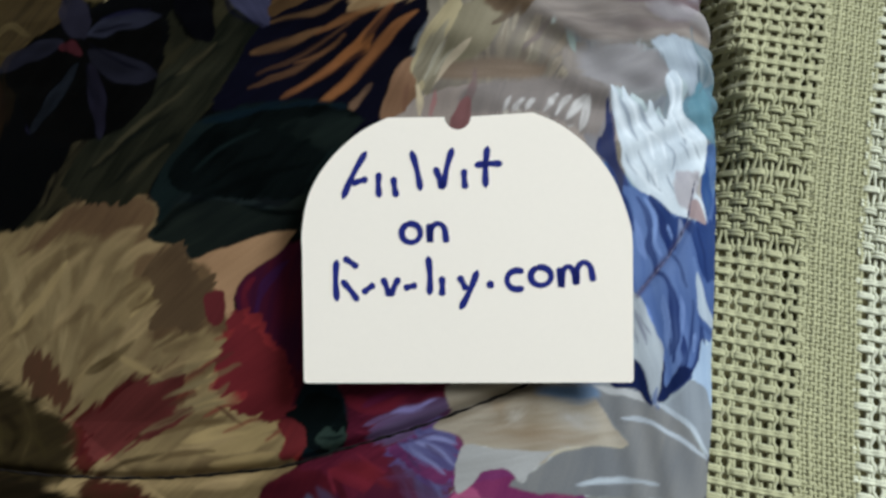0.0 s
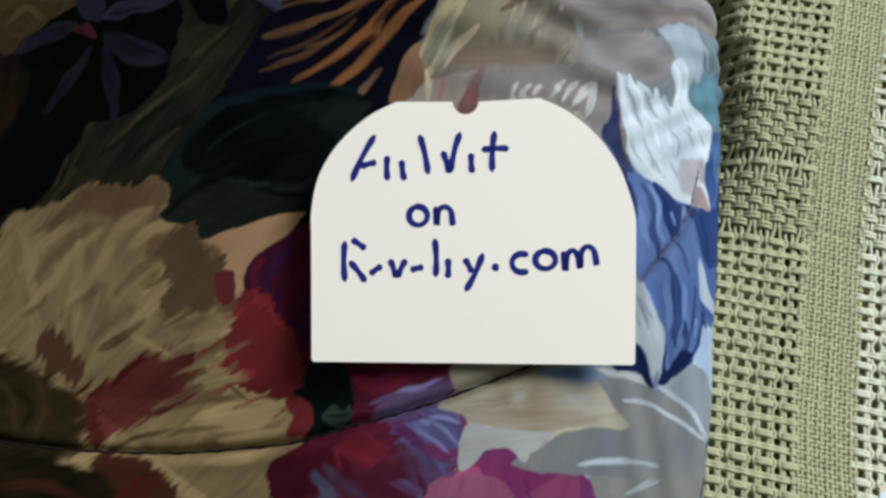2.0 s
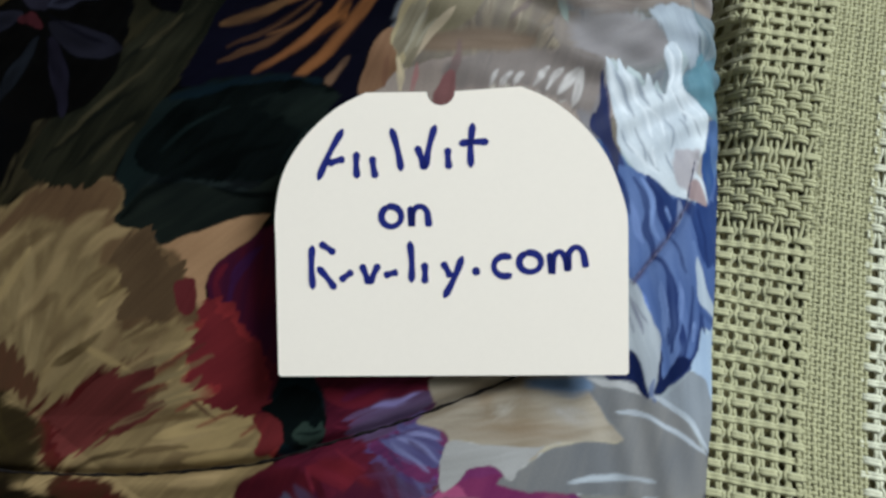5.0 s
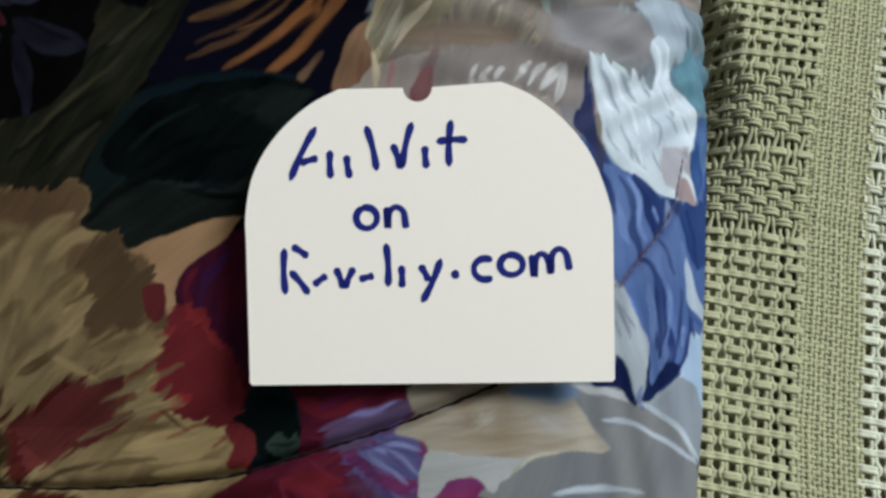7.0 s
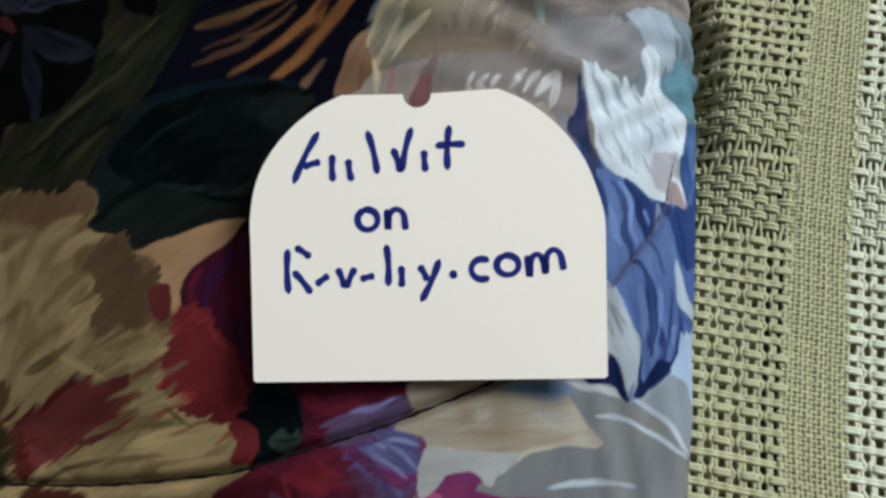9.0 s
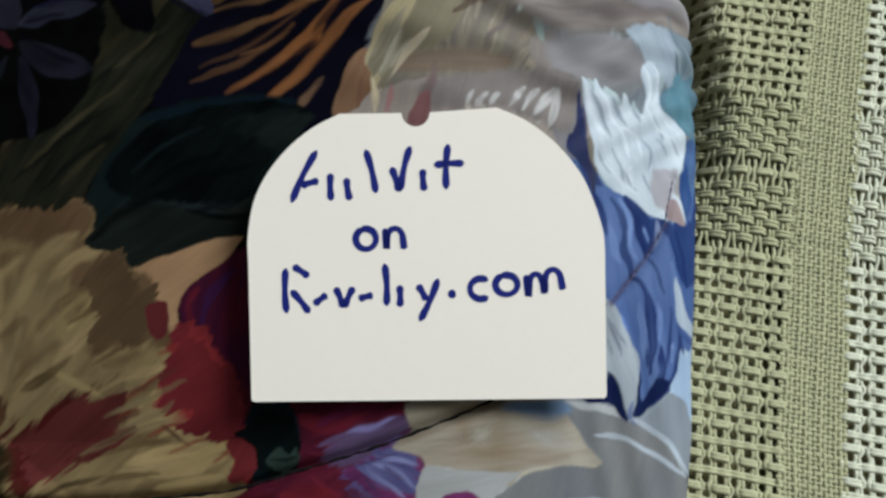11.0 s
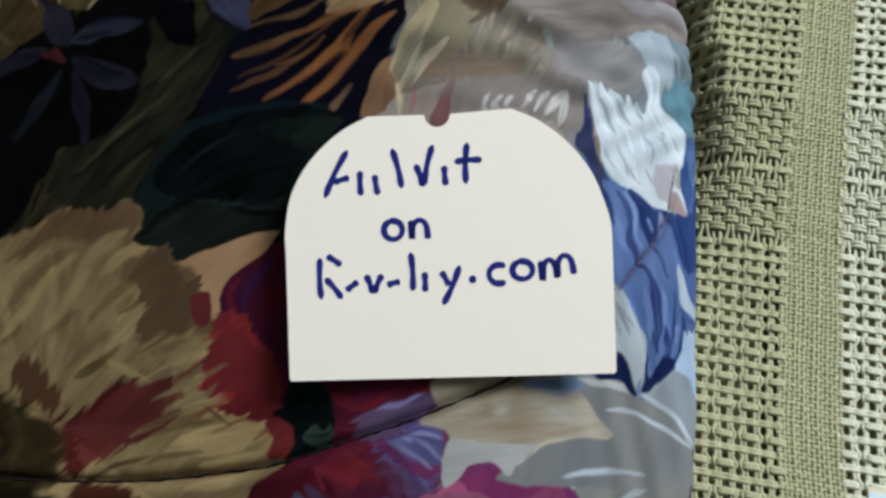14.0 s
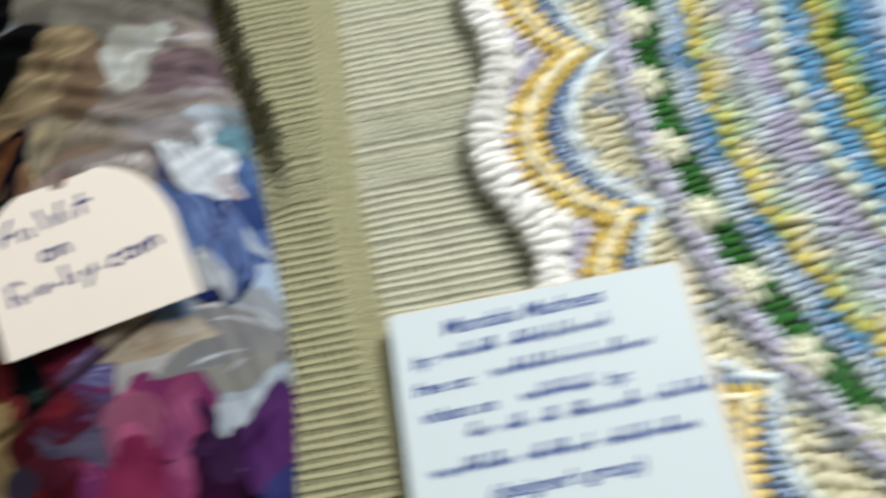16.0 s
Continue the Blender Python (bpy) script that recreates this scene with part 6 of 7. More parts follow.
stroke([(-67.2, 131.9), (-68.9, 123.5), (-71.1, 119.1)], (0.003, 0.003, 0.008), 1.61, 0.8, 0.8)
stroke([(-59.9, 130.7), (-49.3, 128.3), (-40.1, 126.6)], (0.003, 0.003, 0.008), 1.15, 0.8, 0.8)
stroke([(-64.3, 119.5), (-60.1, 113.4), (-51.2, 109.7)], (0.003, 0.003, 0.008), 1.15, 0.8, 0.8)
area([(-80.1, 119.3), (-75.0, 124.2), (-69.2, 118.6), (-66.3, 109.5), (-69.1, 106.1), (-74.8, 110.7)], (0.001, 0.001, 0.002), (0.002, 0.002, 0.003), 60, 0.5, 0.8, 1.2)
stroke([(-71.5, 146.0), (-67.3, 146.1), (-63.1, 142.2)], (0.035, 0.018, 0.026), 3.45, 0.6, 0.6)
area([(-48.2, 119.5), (-42.7, 124.1), (-33.5, 124.1), (-26.3, 121.9), (-31.8, 118.2), (-43.8, 113.5), (-49.0, 112.2)], (0.092, 0.052, 0.023), (0.041, 0.022, 0.010), 30, 1.5, 0.8, 1.2)
# petals along the near side
area([(-39.2, -20.0), (-26.5, -28.5), (-13.0, -27.7), (-6.7, -24.8), (-7.9, -46.1), (-13.4, -41.9), (-20.9, -36.2), (-34.1, -32.5)], (0.090, 0.080, 0.130), (0.051, 0.040, 0.078), -20, 2, 1, 2)
area([(-59.7, -33.9), (-50.0, -28.9), (-41.6, -37.0), (-46.2, -43.2), (-58.6, -41.2)], (0.058, 0.048, 0.083), (0.037, 0.028, 0.052), 60, 2, 1, 2)
area([(-5.5, -22.5), (6.4, -19.7), (14.4, -20.8), (19.1, -31.0), (12.6, -45.8), (8.8, -34.1), (1.1, -31.4), (-4.3, -43.3)], (0.259, 0.086, 0.148), (0.189, 0.054, 0.098), 70, 0.6, 0.8, 1.2)
area([(33.5, -33.0), (38.0, -43.1), (41.4, -51.3), (46.9, -47.4), (47.1, -57.1), (25.5, -54.0), (29.0, -48.5), (33.8, -48.5)], (0.022, 0.008, 0.032), (0.037, 0.013, 0.048), 70, 0.5, 0.8, 1.2)
stroke([(17.6, -25.6), (20.9, -35.7), (20.2, -45.0)], (0.099, 0.024, 0.062), 1.15, 1, 0.8)
stroke([(22.6, -25.3), (25.7, -36.4)], (0.107, 0.028, 0.068), 0.92, 1, 0.8)
area([(34.0, -53.9), (40.3, -55.3), (43.8, -54.1), (46.2, -61.0), (41.9, -69.5), (33.5, -67.9), (31.2, -60.7)], (0.035, 0.012, 0.046), (0.022, 0.008, 0.032), 70, 0.8, 0.8, 1.2)

rows, cols = XX.shape
top = np.stack([XX, YY, ZZ], -1)
under = []
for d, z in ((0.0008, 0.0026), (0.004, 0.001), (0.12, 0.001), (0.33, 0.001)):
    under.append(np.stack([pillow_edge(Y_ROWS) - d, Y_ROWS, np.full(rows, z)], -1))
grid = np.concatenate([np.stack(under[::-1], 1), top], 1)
n_under, wide_n = len(under), cols + len(under)
idx = np.arange(rows * wide_n).reshape(rows, wide_n)
quads = np.stack([idx[:-1, 1:], idx[:-1, :-1], idx[1:, :-1], idx[1:, 1:]], -1).reshape(-1, 4)
closing = np.stack([idx[:-1, 0], idx[:-1, -1], idx[1:, -1], idx[1:, 0]], -1)
me = bpy.data.meshes.new("cover")
me.from_pydata(grid.reshape(-1, 3).tolist(), [], np.concatenate([quads, closing]).tolist())
me.materials.append(M_PRINT)
me.polygons.foreach_set("use_smooth", [True] * len(me.polygons))
layer = me.color_attributes.new("dye", "FLOAT_COLOR", "POINT")
full = np.ones((rows, wide_n, 4), np.float32)
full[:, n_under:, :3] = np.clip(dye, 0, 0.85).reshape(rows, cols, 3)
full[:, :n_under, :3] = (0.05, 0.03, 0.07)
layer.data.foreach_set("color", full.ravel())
me.update()
pillow = tagged(new("floral_pillow"), "soft pillow in glossy dark floral cotton with painted flowers", "pillow")
part("cover", me, pillow)
for nm, q, fat, thread in (("front_seam", SEAM_FRONT, 0.00036, M_THREAD), ("side_seam", SEAM_SIDE, 0.00015, M_THREAD_PALE)):
    seam = Yarns()
    s = np.linspace(0, len(q) - 1, len(q) * 6)
    x = np.interp(s, np.arange(len(q)), q[:, 0]) / 1000
    y = np.interp(s, np.arange(len(q)), q[:, 1]) / 1000
    y = y + 0.00012 * np.sin(s * 1.7)
    z = pillow_height(x, y) - (0.0021 if thread is M_THREAD else 0.0008) + 0.0002 * np.sin(s * 2.6)
    seam.tube(np.stack([x, y, z], -1), fat * (1 + 0.4 * np.sin(s * 0.9)), fat)
    part(nm, seam.mesh(nm, thread), pillow, "dark stitched quilting seam")


# ---- woven throw ----
throw = tagged(new("woven_throw"), "cream cotton throw with open lattice and plain woven bands", "throw")
TURN = radians(-10.5)
throw.rotation_euler = (0, 0, TURN)
V0, V1 = -0.18, 0.27
# rows of weft: F runs straight over all warps, D shows as dashes, B is close basket weave
weft_rows = [(0.0995, "D")]
weft_rows += [(v, "B") for v in np.linspace(0.0775, 0.0942, 7)] + [(v, "B") for v in np.linspace(0.1050, 0.1222, 7)]
weft_rows += [(0.0726 - 0.00436 * k, "DF"[k % 2]) for k in range(58)]
weft_rows += [(0.1272 + 0.00436 * k, "DF"[k % 2]) for k in range(33)]
weft_rows.sort()
PITCH = 0.00393
BANDS = ((0.042, 0.1027), (0.1200, 0.235))
BEND_V = np.array([-180, -140, -60, -29, -12, 5, 20, 45, 80, 120, 165, 270]) / 1000
BEND_U = np.array([26, 22, 14, 8.5, 4.6, 2.4, 1.0, 0.2, -1.2, -0.6, 0.6, 2]) / 1000
rng = np.random.RandomState(5)


def drape(yarns):
    """Lets the straight weave bow along its length and sink where the pillow presses into the bed."""
    for p in yarns.v:
        p[:, 0] += np.interp(p[:, 1], BEND_V, BEND_U)
        x = p[:, 0] * math.cos(TURN) - p[:, 1] * math.sin(TURN)
        y = p[:, 0] * math.sin(TURN) + p[:, 1] * math.cos(TURN)
        p[:, 2] += bed_sink(x, y) + 0.0003 * np.sin(x * 190 + y * 40) * np.sin(y * 130)
    return yarns


def woven_band(u0, u1, cotton):
    warp, weft = Yarns(), Yarns()
    columns = u1 - 0.0016 - np.arange(0, u1 - u0 - 0.002, PITCH)[::-1] if u0 < 0.1 else np.arange(u0 + 0.0022, u1 - 0.001, PITCH)
    vs = np.array([r[0] for r in weft_rows])
    is_basket = [1.0 if r[1] == "B" else 0.0 for r in weft_rows]
    is_dash = [1.0 if r[1] == "D" else 0.0 for r in weft_rows]
    is_full = [1.0 if r[1] == "F" else 0.0 for r in weft_rows]
    s = np.arange(V0, V1, 0.00075)
    k = np.interp(s, vs, np.arange(len(vs)))
    at_row = np.cos(np.pi * k) ** 2
    basket, dash, full = (np.interp(s, vs, q) for q in (is_basket, is_dash, is_full))
    for c, u in enumerate(columns):
        odd = c % 2
        jitter = rng.normal(0, 0.00014)
        for ply in (-1, 1):
            spread = 0.00156 - at_row * (dash * (0.00100 if odd else 0.0002) + full * 0.00042)
            gap = basket * 0.00058 + (1 - basket) * spread
            uu = u + jitter + ply * gap + 0.00013 * np.sin(s * 210 + c * 1.3 + ply) + rng.normal(0, 0.00008)
            over = np.cos((k + c) * np.pi)
            zz = 0.00045 * over * basket + (1 - basket) * at_row * (dash * (0.0005 if odd else -0.0005) - full * 0.0004)
            fat = 0.00050 + 0.00014 * (1 - basket) + 0.00008 * np.sin(s * 900 + c * 3 + ply)
            warp.tube(np.stack([uu, s, zz], -1), fat, 0.00044, 6)
    for r, (v, kind) in enumerate(weft_rows):
        lean = rng.normal(0, 0.00018)
        for ply in (-1, 1):
            s2 = np.arange(u0 - 0.001, u1 + 0.0014, 0.0005)
            q = (s2 - columns[0]) / PITCH
            cross = np.cos(np.pi * q) ** 2
            if kind == "B":
                half, fat = 0.00060, 0.00064 + 0 * s2
                zz = 0.0002 - 0.0009 * np.tanh(1.8 * np.cos((q + r) * np.pi))
            elif kind == "D":
                on_top = 0.5 + 0.5 * np.tanh(2.4 * (np.cos(q * np.pi) + 0.35))
                half, fat = 0.00052 - 0.0001 * on_top, 0.00062 + 0.00018 * on_top
                zz = -0.0003 + 0.0012 * on_top
            else:
                half, fat = 0.00044, 0.00063 + 0.00008 * cross
                zz = 0.0003 + 0.00022 * np.cos(2 * np.pi * q + 0.4 * r) + 0.0001 * np.sin(s2 * 500 + r)
            vv = v + ply * half + lean + 0.00017 * np.sin(s2 * 160 + r * 2.1) + 0.00006 * np.sin(s2 * 900 + r * 5 + ply)
            weft.tube(np.stack([s2, vv, zz], -1), fat + 0.00005 * np.sin(s2 * 700 + r + ply), 0.0005, 6)
    part("lattice_warp", drape(warp).mesh("lattice_warp", cotton), throw, "cream cotton warp threads", "stuff")
    part("lattice_weft", drape(weft).mesh("lattice_weft", cotton), throw, "cream cotton weft threads", "stuff")


# the right band's brighter light is put into its yarn colour
for (u0, u1), cotton in zip(BANDS, (M_COTTON, M_COTTON_LIT)):
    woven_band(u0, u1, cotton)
warp, weft = Yarns(), Yarns()
FINE_U, FINE_V = 0.00142, 0.00134
us, vs = np.arange(0.1020, 0.1207, FINE_U), np.arange(V0, V1, FINE_V)
for c, u in enumerate(us):
    k = np.arange(0, len(vs), 0.5)
    slub = 0.00012 * np.sin(k * 0.13 + c * 2.9) * np.sin(k * 0.031 + c)
    warp.tube(np.stack([u + 0.00010 * np.sin(k * 0.31 + c) + rng.normal(0, 0.0001), V0 + k * FINE_V, 0.00030 * np.cos((k + c) * np.pi) + 0.0004 + 0.00012 * np.sin(k * 0.23 + c * 2.1)], -1), 0.00064 + slub + 0.00008 * math.sin(c * 2.7), 0.00042, 5)
for r, v in enumerate(vs):
    k = np.arange(-0.5, len(us), 0.5)
    slub = 0.00012 * np.sin(k * 0.4 + r * 1.7)
    weft.tube(np.stack([us[0] + k * FINE_U, v + 0.00010 * np.sin(k * 0.5 + r * 1.9) + rng.normal(0, 0.00007), -0.00030 * np.cos((k + r) * np.pi) + 0.0004], -1), 0.00060 + slub + 0.00010 * math.sin(r * 2.3) * math.sin(r * 0.37), 0.00038, 5)
part("band_warp", drape(warp).mesh("band_warp", M_COTTON_FINE), throw, "plain woven band, warp", "stuff")
part("band_weft", drape(weft).mesh("band_weft", M_COTTON_FINE), throw, "plain woven band, weft", "stuff")
outer = Yarns()
for lo, hi in (((-0.6, -0.6), (0.042, 0.75)), ((0.235, -0.6), (1.0, 0.75)), ((0.042, -0.6), (0.235, V0)), ((0.042, V1), (0.235, 0.75))):
    outer.v.append(np.array([(lo[0], lo[1], -0.001), (hi[0], lo[1], -0.001), (hi[0], hi[1], -0.001), (lo[0], hi[1], -0.001)]))
    outer.f.append(np.arange(4)[None] + outer.n)
    outer.n += 4
part("far_cloth", outer.mesh("far_cloth", M_COTTON_FINE), throw, "rest of the cream cloth")


# ---- pen marks ----
def pen(yarn_points, wide, name, parent, lift=0.0, colour=M_INK):
    """A flat ribbon of ink along a line on a card."""
    p = np.asarray(yarn_points, float)
    t = np.gradient(p, axis=0)
    n = np.stack([-t[:, 1], t[:, 0]], -1) / (np.linalg.norm(t, axis=1)[:, None] + 1e-12)
    s = np.linspace(0, 1, len(p))
    w = wide / 2 * (1 + 0.12 * np.sin(s * 9 + p[0, 0]))
    caps = np.minimum(1, np.sqrt(np.maximum(0.05, np.minimum(s, 1 - s) * len(p) / 2.2)))
    w = (w * caps)[:, None]
    left, right = p + n * w, p - n * w
    verts = np.concatenate([np.column_stack([left, np.full(len(p), lift)]), np.column_stack([right, np.full(len(p), lift)])])
    i = np.arange(len(p) - 1)
    faces = np.stack([i, i + len(p), i + len(p) + 1, i + 1], -1)
    return part(name, mesh_from(name, verts, faces, colour), parent, "blue pen mark")


def line(a, b, bow=0.0, n=21):
    a, b = np.array(a, float), np.array(b, float)
    s = np.linspace(0, 1, n)[:, None]
    d = b - a
    return a + s * d + np.sin(s * np.pi) * bow * np.array([-d[1], d[0]])


def loop(c, rx, ry, start, sweep, n=36):
    a = np.radians(start + np.linspace(0, 1, n) * sweep)
    return np.stack([c[0] + rx * np.cos(a), c[1] + ry * np.sin(a)], -1)


def plate(outline, thick):
    """A card: outline in metres, with two faces and a thin edge."""
    bm = bmesh.new()
    f = bm.faces.new([bm.verts.new((x, y, 0)) for x, y in outline])
    bmesh.ops.recalc_face_normals(bm, faces=[f])
    if f.normal.z < 0:
        f.normal_flip()
    up = bmesh.ops.extrude_face_region(bm, geom=[f])
    for v in up["geom"]:
        if isinstance(v, bmesh.types.BMVert):
            v.co.z += thick
    bmesh.ops.recalc_face_normals(bm, faces=bm.faces[:])
    me = bpy.data.meshes.new("leaf")
    bm.to_mesh(me)
    bm.free()
    return me


# ---- arched tag on the pillow ----
tag = tagged(new("arched_tag"), "white arched card tag with handwritten blue words, lying on the pillow", "card")
tag.matrix_world = pose(0.006, 0.0105, 0.0372, 14.8, 0.4, 0.4)
MM = 0.001
right = [(43.4, 0.0), (44.0, 0.6), (44.0, 20.0)] + catmull([(44, 36), (43.4, 42), (40.0, 52), (36, 58.6), (30.8, 64.2), (24.5, 68.8), (18, 71.7)], False, 4).tolist()
left = catmull([(-20.5, 71.0), (-27.5, 67.6), (-34, 62.4), (-39, 56.4), (-42.4, 49.5), (-44, 41), (-44, 35)], False, 4).tolist() + [(-44.0, 20.0), (-44.0, 0.6), (-43.4, 0.0)]
notch = [(-1.8 + 3.5 * math.cos(math.radians(k)), 71.0 + 3.5 * math.sin(math.radians(k))) for k in np.linspace(-2, -178, 13)]
body = plate([(x * MM, y * MM) for x, y in right + notch + left], 0.0005)
body.materials.append(M_CARD)
part("card", body, tag, "stiff white card with an arched top and a thumb notch")
INK_Z = 0.00056


def ink(points, wide=1.6, name="pen_stroke"):
    pen(np.asarray(points) * MM, wide * MM, name, tag, INK_Z)


def at(x, y):
    """A place on the tag, millimetres from its lower middle, from a drawing at 6.68 units to the millimetre."""
    return ((x - 825.5) / 6.68, (677 - y) / 6.68)


def bars(*ends):
    for x0, y0, x1, y1 in ends:
        ink(line(at(x0, y0), at(x1, y1), 0.03), 1.65, "ink_bar")


# a name and a site name, kept as plain bars
bars((606, 347, 650, 262), (622, 320, 652, 312), (672, 345, 672, 300), (703, 345, 698, 308))
bars((730, 262, 746, 334), (772, 292, 784, 332), (786, 332, 804, 258), (826, 332, 824, 296), (862, 330, 866, 256), (842, 290, 892, 288))
bars((594, 530, 594, 455), (606, 452, 632, 470), (602, 492, 632, 530), (640, 516, 662, 500), (676, 488, 688, 522), (690, 522, 706, 488), (714, 508, 738, 502))
bars((758, 450, 760, 520), (782, 486, 782, 522), (812, 486, 826, 512), (846, 476, 814, 546))
# the small words
ink(loop(at(728, 409), 2.5, 2.5, 100, 385))
ink(np.concatenate([line(at(760, 392), at(762, 426)), loop(at(776, 410), 2.0, 2.6, 170, -160), line(at(789, 408), at(791, 427))]))
ink(loop(at(868, 502), 0.5, 0.5, 0, 380), 1.1)
ink(loop(at(916, 494), 2.7, 2.5, 50, 260))
ink(loop(at(958, 488), 2.7, 2.4, 100, 385))
ink(np.concatenate([line(at(990, 472), at(994, 508)), loop(at(1006, 488), 1.6, 2.5, 170, -150), line(at(1018, 484), at(1020, 504))]))
ink(np.concatenate([line(at(1020, 503), at(1021, 492)), loop(at(1034, 484), 2.0, 3.0, 170, -150), line(at(1047, 480), at(1050, 498))]))


# ---- folded note card beside the pillow ----
note = tagged(new("note_card"), "folded white note card with blue handwriting on the throw", "card")
note.matrix_world = pose(0.1235, -0.0215, 0.0108, 0.6, -3.0, -11.5)
W, H = 0.1345, 0.103
leaf = plate([(0.001, -H), (W - 0.001, -H), (W, -H + 0.001), (W, -0.001), (W - 0.001, 0), (0.001, 0), (0, -0.001), (0, -H + 0.001)], 0.0005)
leaf.materials.append(M_CARD2)
part("front_leaf", leaf, note)
leaf = plate([(0.0005, -H), (W + 0.003, -H), (W + 0.003, 0.0012), (0.0005, 0.0012)], 0.0005)
leaf.materials.append(M_CARD_EDGE)
part("back_leaf", leaf, note, "cream back leaf of the folded card").location.z = -0.0016
rng = random.Random(3)


def note_words(y, x0, lengths, rise=0.0):
    """A line of bars the size of small handwritten words."""
    x = x0
    for n in lengths:
        s = np.arange(0, n, 0.22)
        beat = 3.0 * rng.uniform(0.9, 1.1)
        wobble = np.interp(s, np.arange(0, n + 3, 1.1), [rng.uniform(0.6, 1.3) for _ in np.arange(0, n + 3, 1.1)])
        p = np.stack([x + s + 0.25 * np.sin(s * 6.283 / beat * 2), y + rise * (x + s) + 1.9 * wobble * np.sin(s * 6.283 / beat)], -1)
        pen(p * MM, 0.9 * MM, "word_bar", note, 0.00056, M_INK_PALE)
        for _ in range(int(n / 4.5) + 1):
            u = x + rng.uniform(0.05, 0.95) * n
            pen(line((u * MM, (y + rise * u - 1) * MM), ((u + 1.1) * MM, (y + rise * u + 5.4) * MM)), 0.95 * MM, "word_bar", note, 0.00057, M_INK_PALE)
        x += n + 4.0


def written(text, x, y, size, name):
    """Words that can be read, in pen."""
    cu = bpy.data.curves.new(name, "FONT")
    cu.body, cu.size, cu.shear, cu.offset = text, size * MM, 0.15, 0.0002
    cu.materials.append(M_INK_PALE)
    ob = part(name, cu, note, "blue handwritten words")
    ob.location = (x * MM, y * MM, 0.0006)
    ob.rotation_euler = (0, 0, radians(1.5))


written("Mandala Madness", 24, -14, 10.5, "title")
written("by:", 8, -27, 8.5, "small_word")
note_words(-24.5, 21, (27, 46), 0.03)
written("free on:", 7, -39.5, 8.5, "small_word")
note_words(-36, 42, (72,), 0.02)
written("videos on", 9, -52, 8.5, "small_word")
note_words(-49, 53, (33,), 0.02)
written("by:", 91, -49.5, 8.5, "small_word")
note_words(-60, 28, (11, 12, 9, 33, 25), 0.02)
note_words(-74, 9, (37, 30, 40), 0.02)
written("(designer's group)", 33, -88, 9, "small_word")


# ---- crocheted mandala ----
mandala = tagged(new("crochet_mandala"), "round crocheted blanket in white, yellow, lilac, blue and green rings", "blanket")
CX, CY = 0.614, -0.03
mandala.location = (CX, CY, 0)
YARN = {}


def yarn(name, colour, island=0.22):
    if name not in YARN:
        YARN[name] = fabric("yarn_" + name, colour, 0.9, 0.2, 1500, 0.6, island, 0.12, 70)
    return YARN[name]


WHITE, YELLOW, PALE = yarn("white", (0.90, 0.90, 0.86)), yarn("yellow", (0.80, 0.59, 0.15)), yarn("pale_yellow", (0.84, 0.77, 0.54))
LILAC, BLUE, NAVY = yarn("lilac", (0.56, 0.53, 0.70)), yarn("pale_blue", (0.42, 0.56, 0.74)), yarn("dark_blue", (0.10, 0.17, 0.36))
ICE, CREAM, GREEN = yarn("ice", (0.70, 0.79, 0.82)), yarn("cream", (0.74, 0.70, 0.50)), yarn("green", (0.018, 0.13, 0.02))
GREY, TEAL, SAGE = yarn("grey", (0.46, 0.50, 0.52)), yarn("teal", (0.13, 0.36, 0.58)), yarn("sage", (0.36, 0.54, 0.30))
RIPPLES = 23
PHASE = -0.042


def hump(theta, gentle=False):
    """0 at the inward points of the ripple, 1 at the crest of its rounded humps."""
    k = ((theta - PHASE) * RIPPLES / (2 * math.pi)) % 1.0
    return abs(math.sin(math.pi * k)) ** (1.7 if gentle else 0.75)


def ring(name, radius, amp, length, wide, high, z, material, gap=1.15, zig=0.0, gentle=False, label="", second=None, share=0.0, wave=0.0):
    """A round of stitches that stand across the ring; a second yarn may take turns with the first."""
    y, other, theta, i = Yarns(), Yarns(), 0.0, 0
    rr = random.Random(len(name) * 31 + int(radius * 1e5))
    while theta < 2 * math.pi:
        r = radius + amp * hump(theta, gentle) + zig * (i % 2) + rr.gauss(0, wide * 0.10) + wave * math.sin(theta * 61 + 4 * radius) + 0.5 * wave * math.sin(theta * 143)
        slope = amp * (hump(theta + 0.004, gentle) - hump(theta - 0.004, gentle)) / 0.008 / r
        slope = max(-1.6, min(1.6, slope))
        turn = math.sin(theta * 37 + radius * 900) + 0.6 * math.sin(theta * 91) > share
        step = wide * rr.uniform(0.8, 1.2)
        (y if turn or second is None else other).stitch((r * math.cos(math.pi + theta), r * math.sin(math.pi + theta), z + rr.uniform(-0.0005, 0.0005)), math.pi + theta - math.atan(slope) + rr.uniform(-0.24, 0.24), length * rr.uniform(0.82, 1.18), step, high * rr.uniform(0.85, 1.15), rr.uniform(-0.0006, 0.0006))
        theta += step * gap / r / math.sqrt(1 + slope * slope)
        i += 1
    if second is not None:
        part(name, other.mesh(name, second), mandala, label, "stuff")
    return part(name, y.mesh(name, material), mandala, label, "stuff")


def rope(name, radius, amp, wide, high, z, material, label=""):
    """A plied cord that runs along a ring."""
    y = Yarns()
    th = np.linspace(0, 2 * np.pi, 2600)
    r = np.array([radius + amp * hump(t) for t in th])
    for ply in (0, math.pi):
        rp = r + wide * 0.22 * np.cos(th * radius / wide * 1.3 + ply)
        zz = z + high * 0.3 * np.sin(th * radius / wide * 1.3 + ply)
        y.tube(np.stack([rp * np.cos(np.pi + th), rp * np.sin(np.pi + th), zz], -1), wide * 0.36, high * 0.42, 6)
    return part(name, y.mesh(name, material), mandala, label, "stuff")


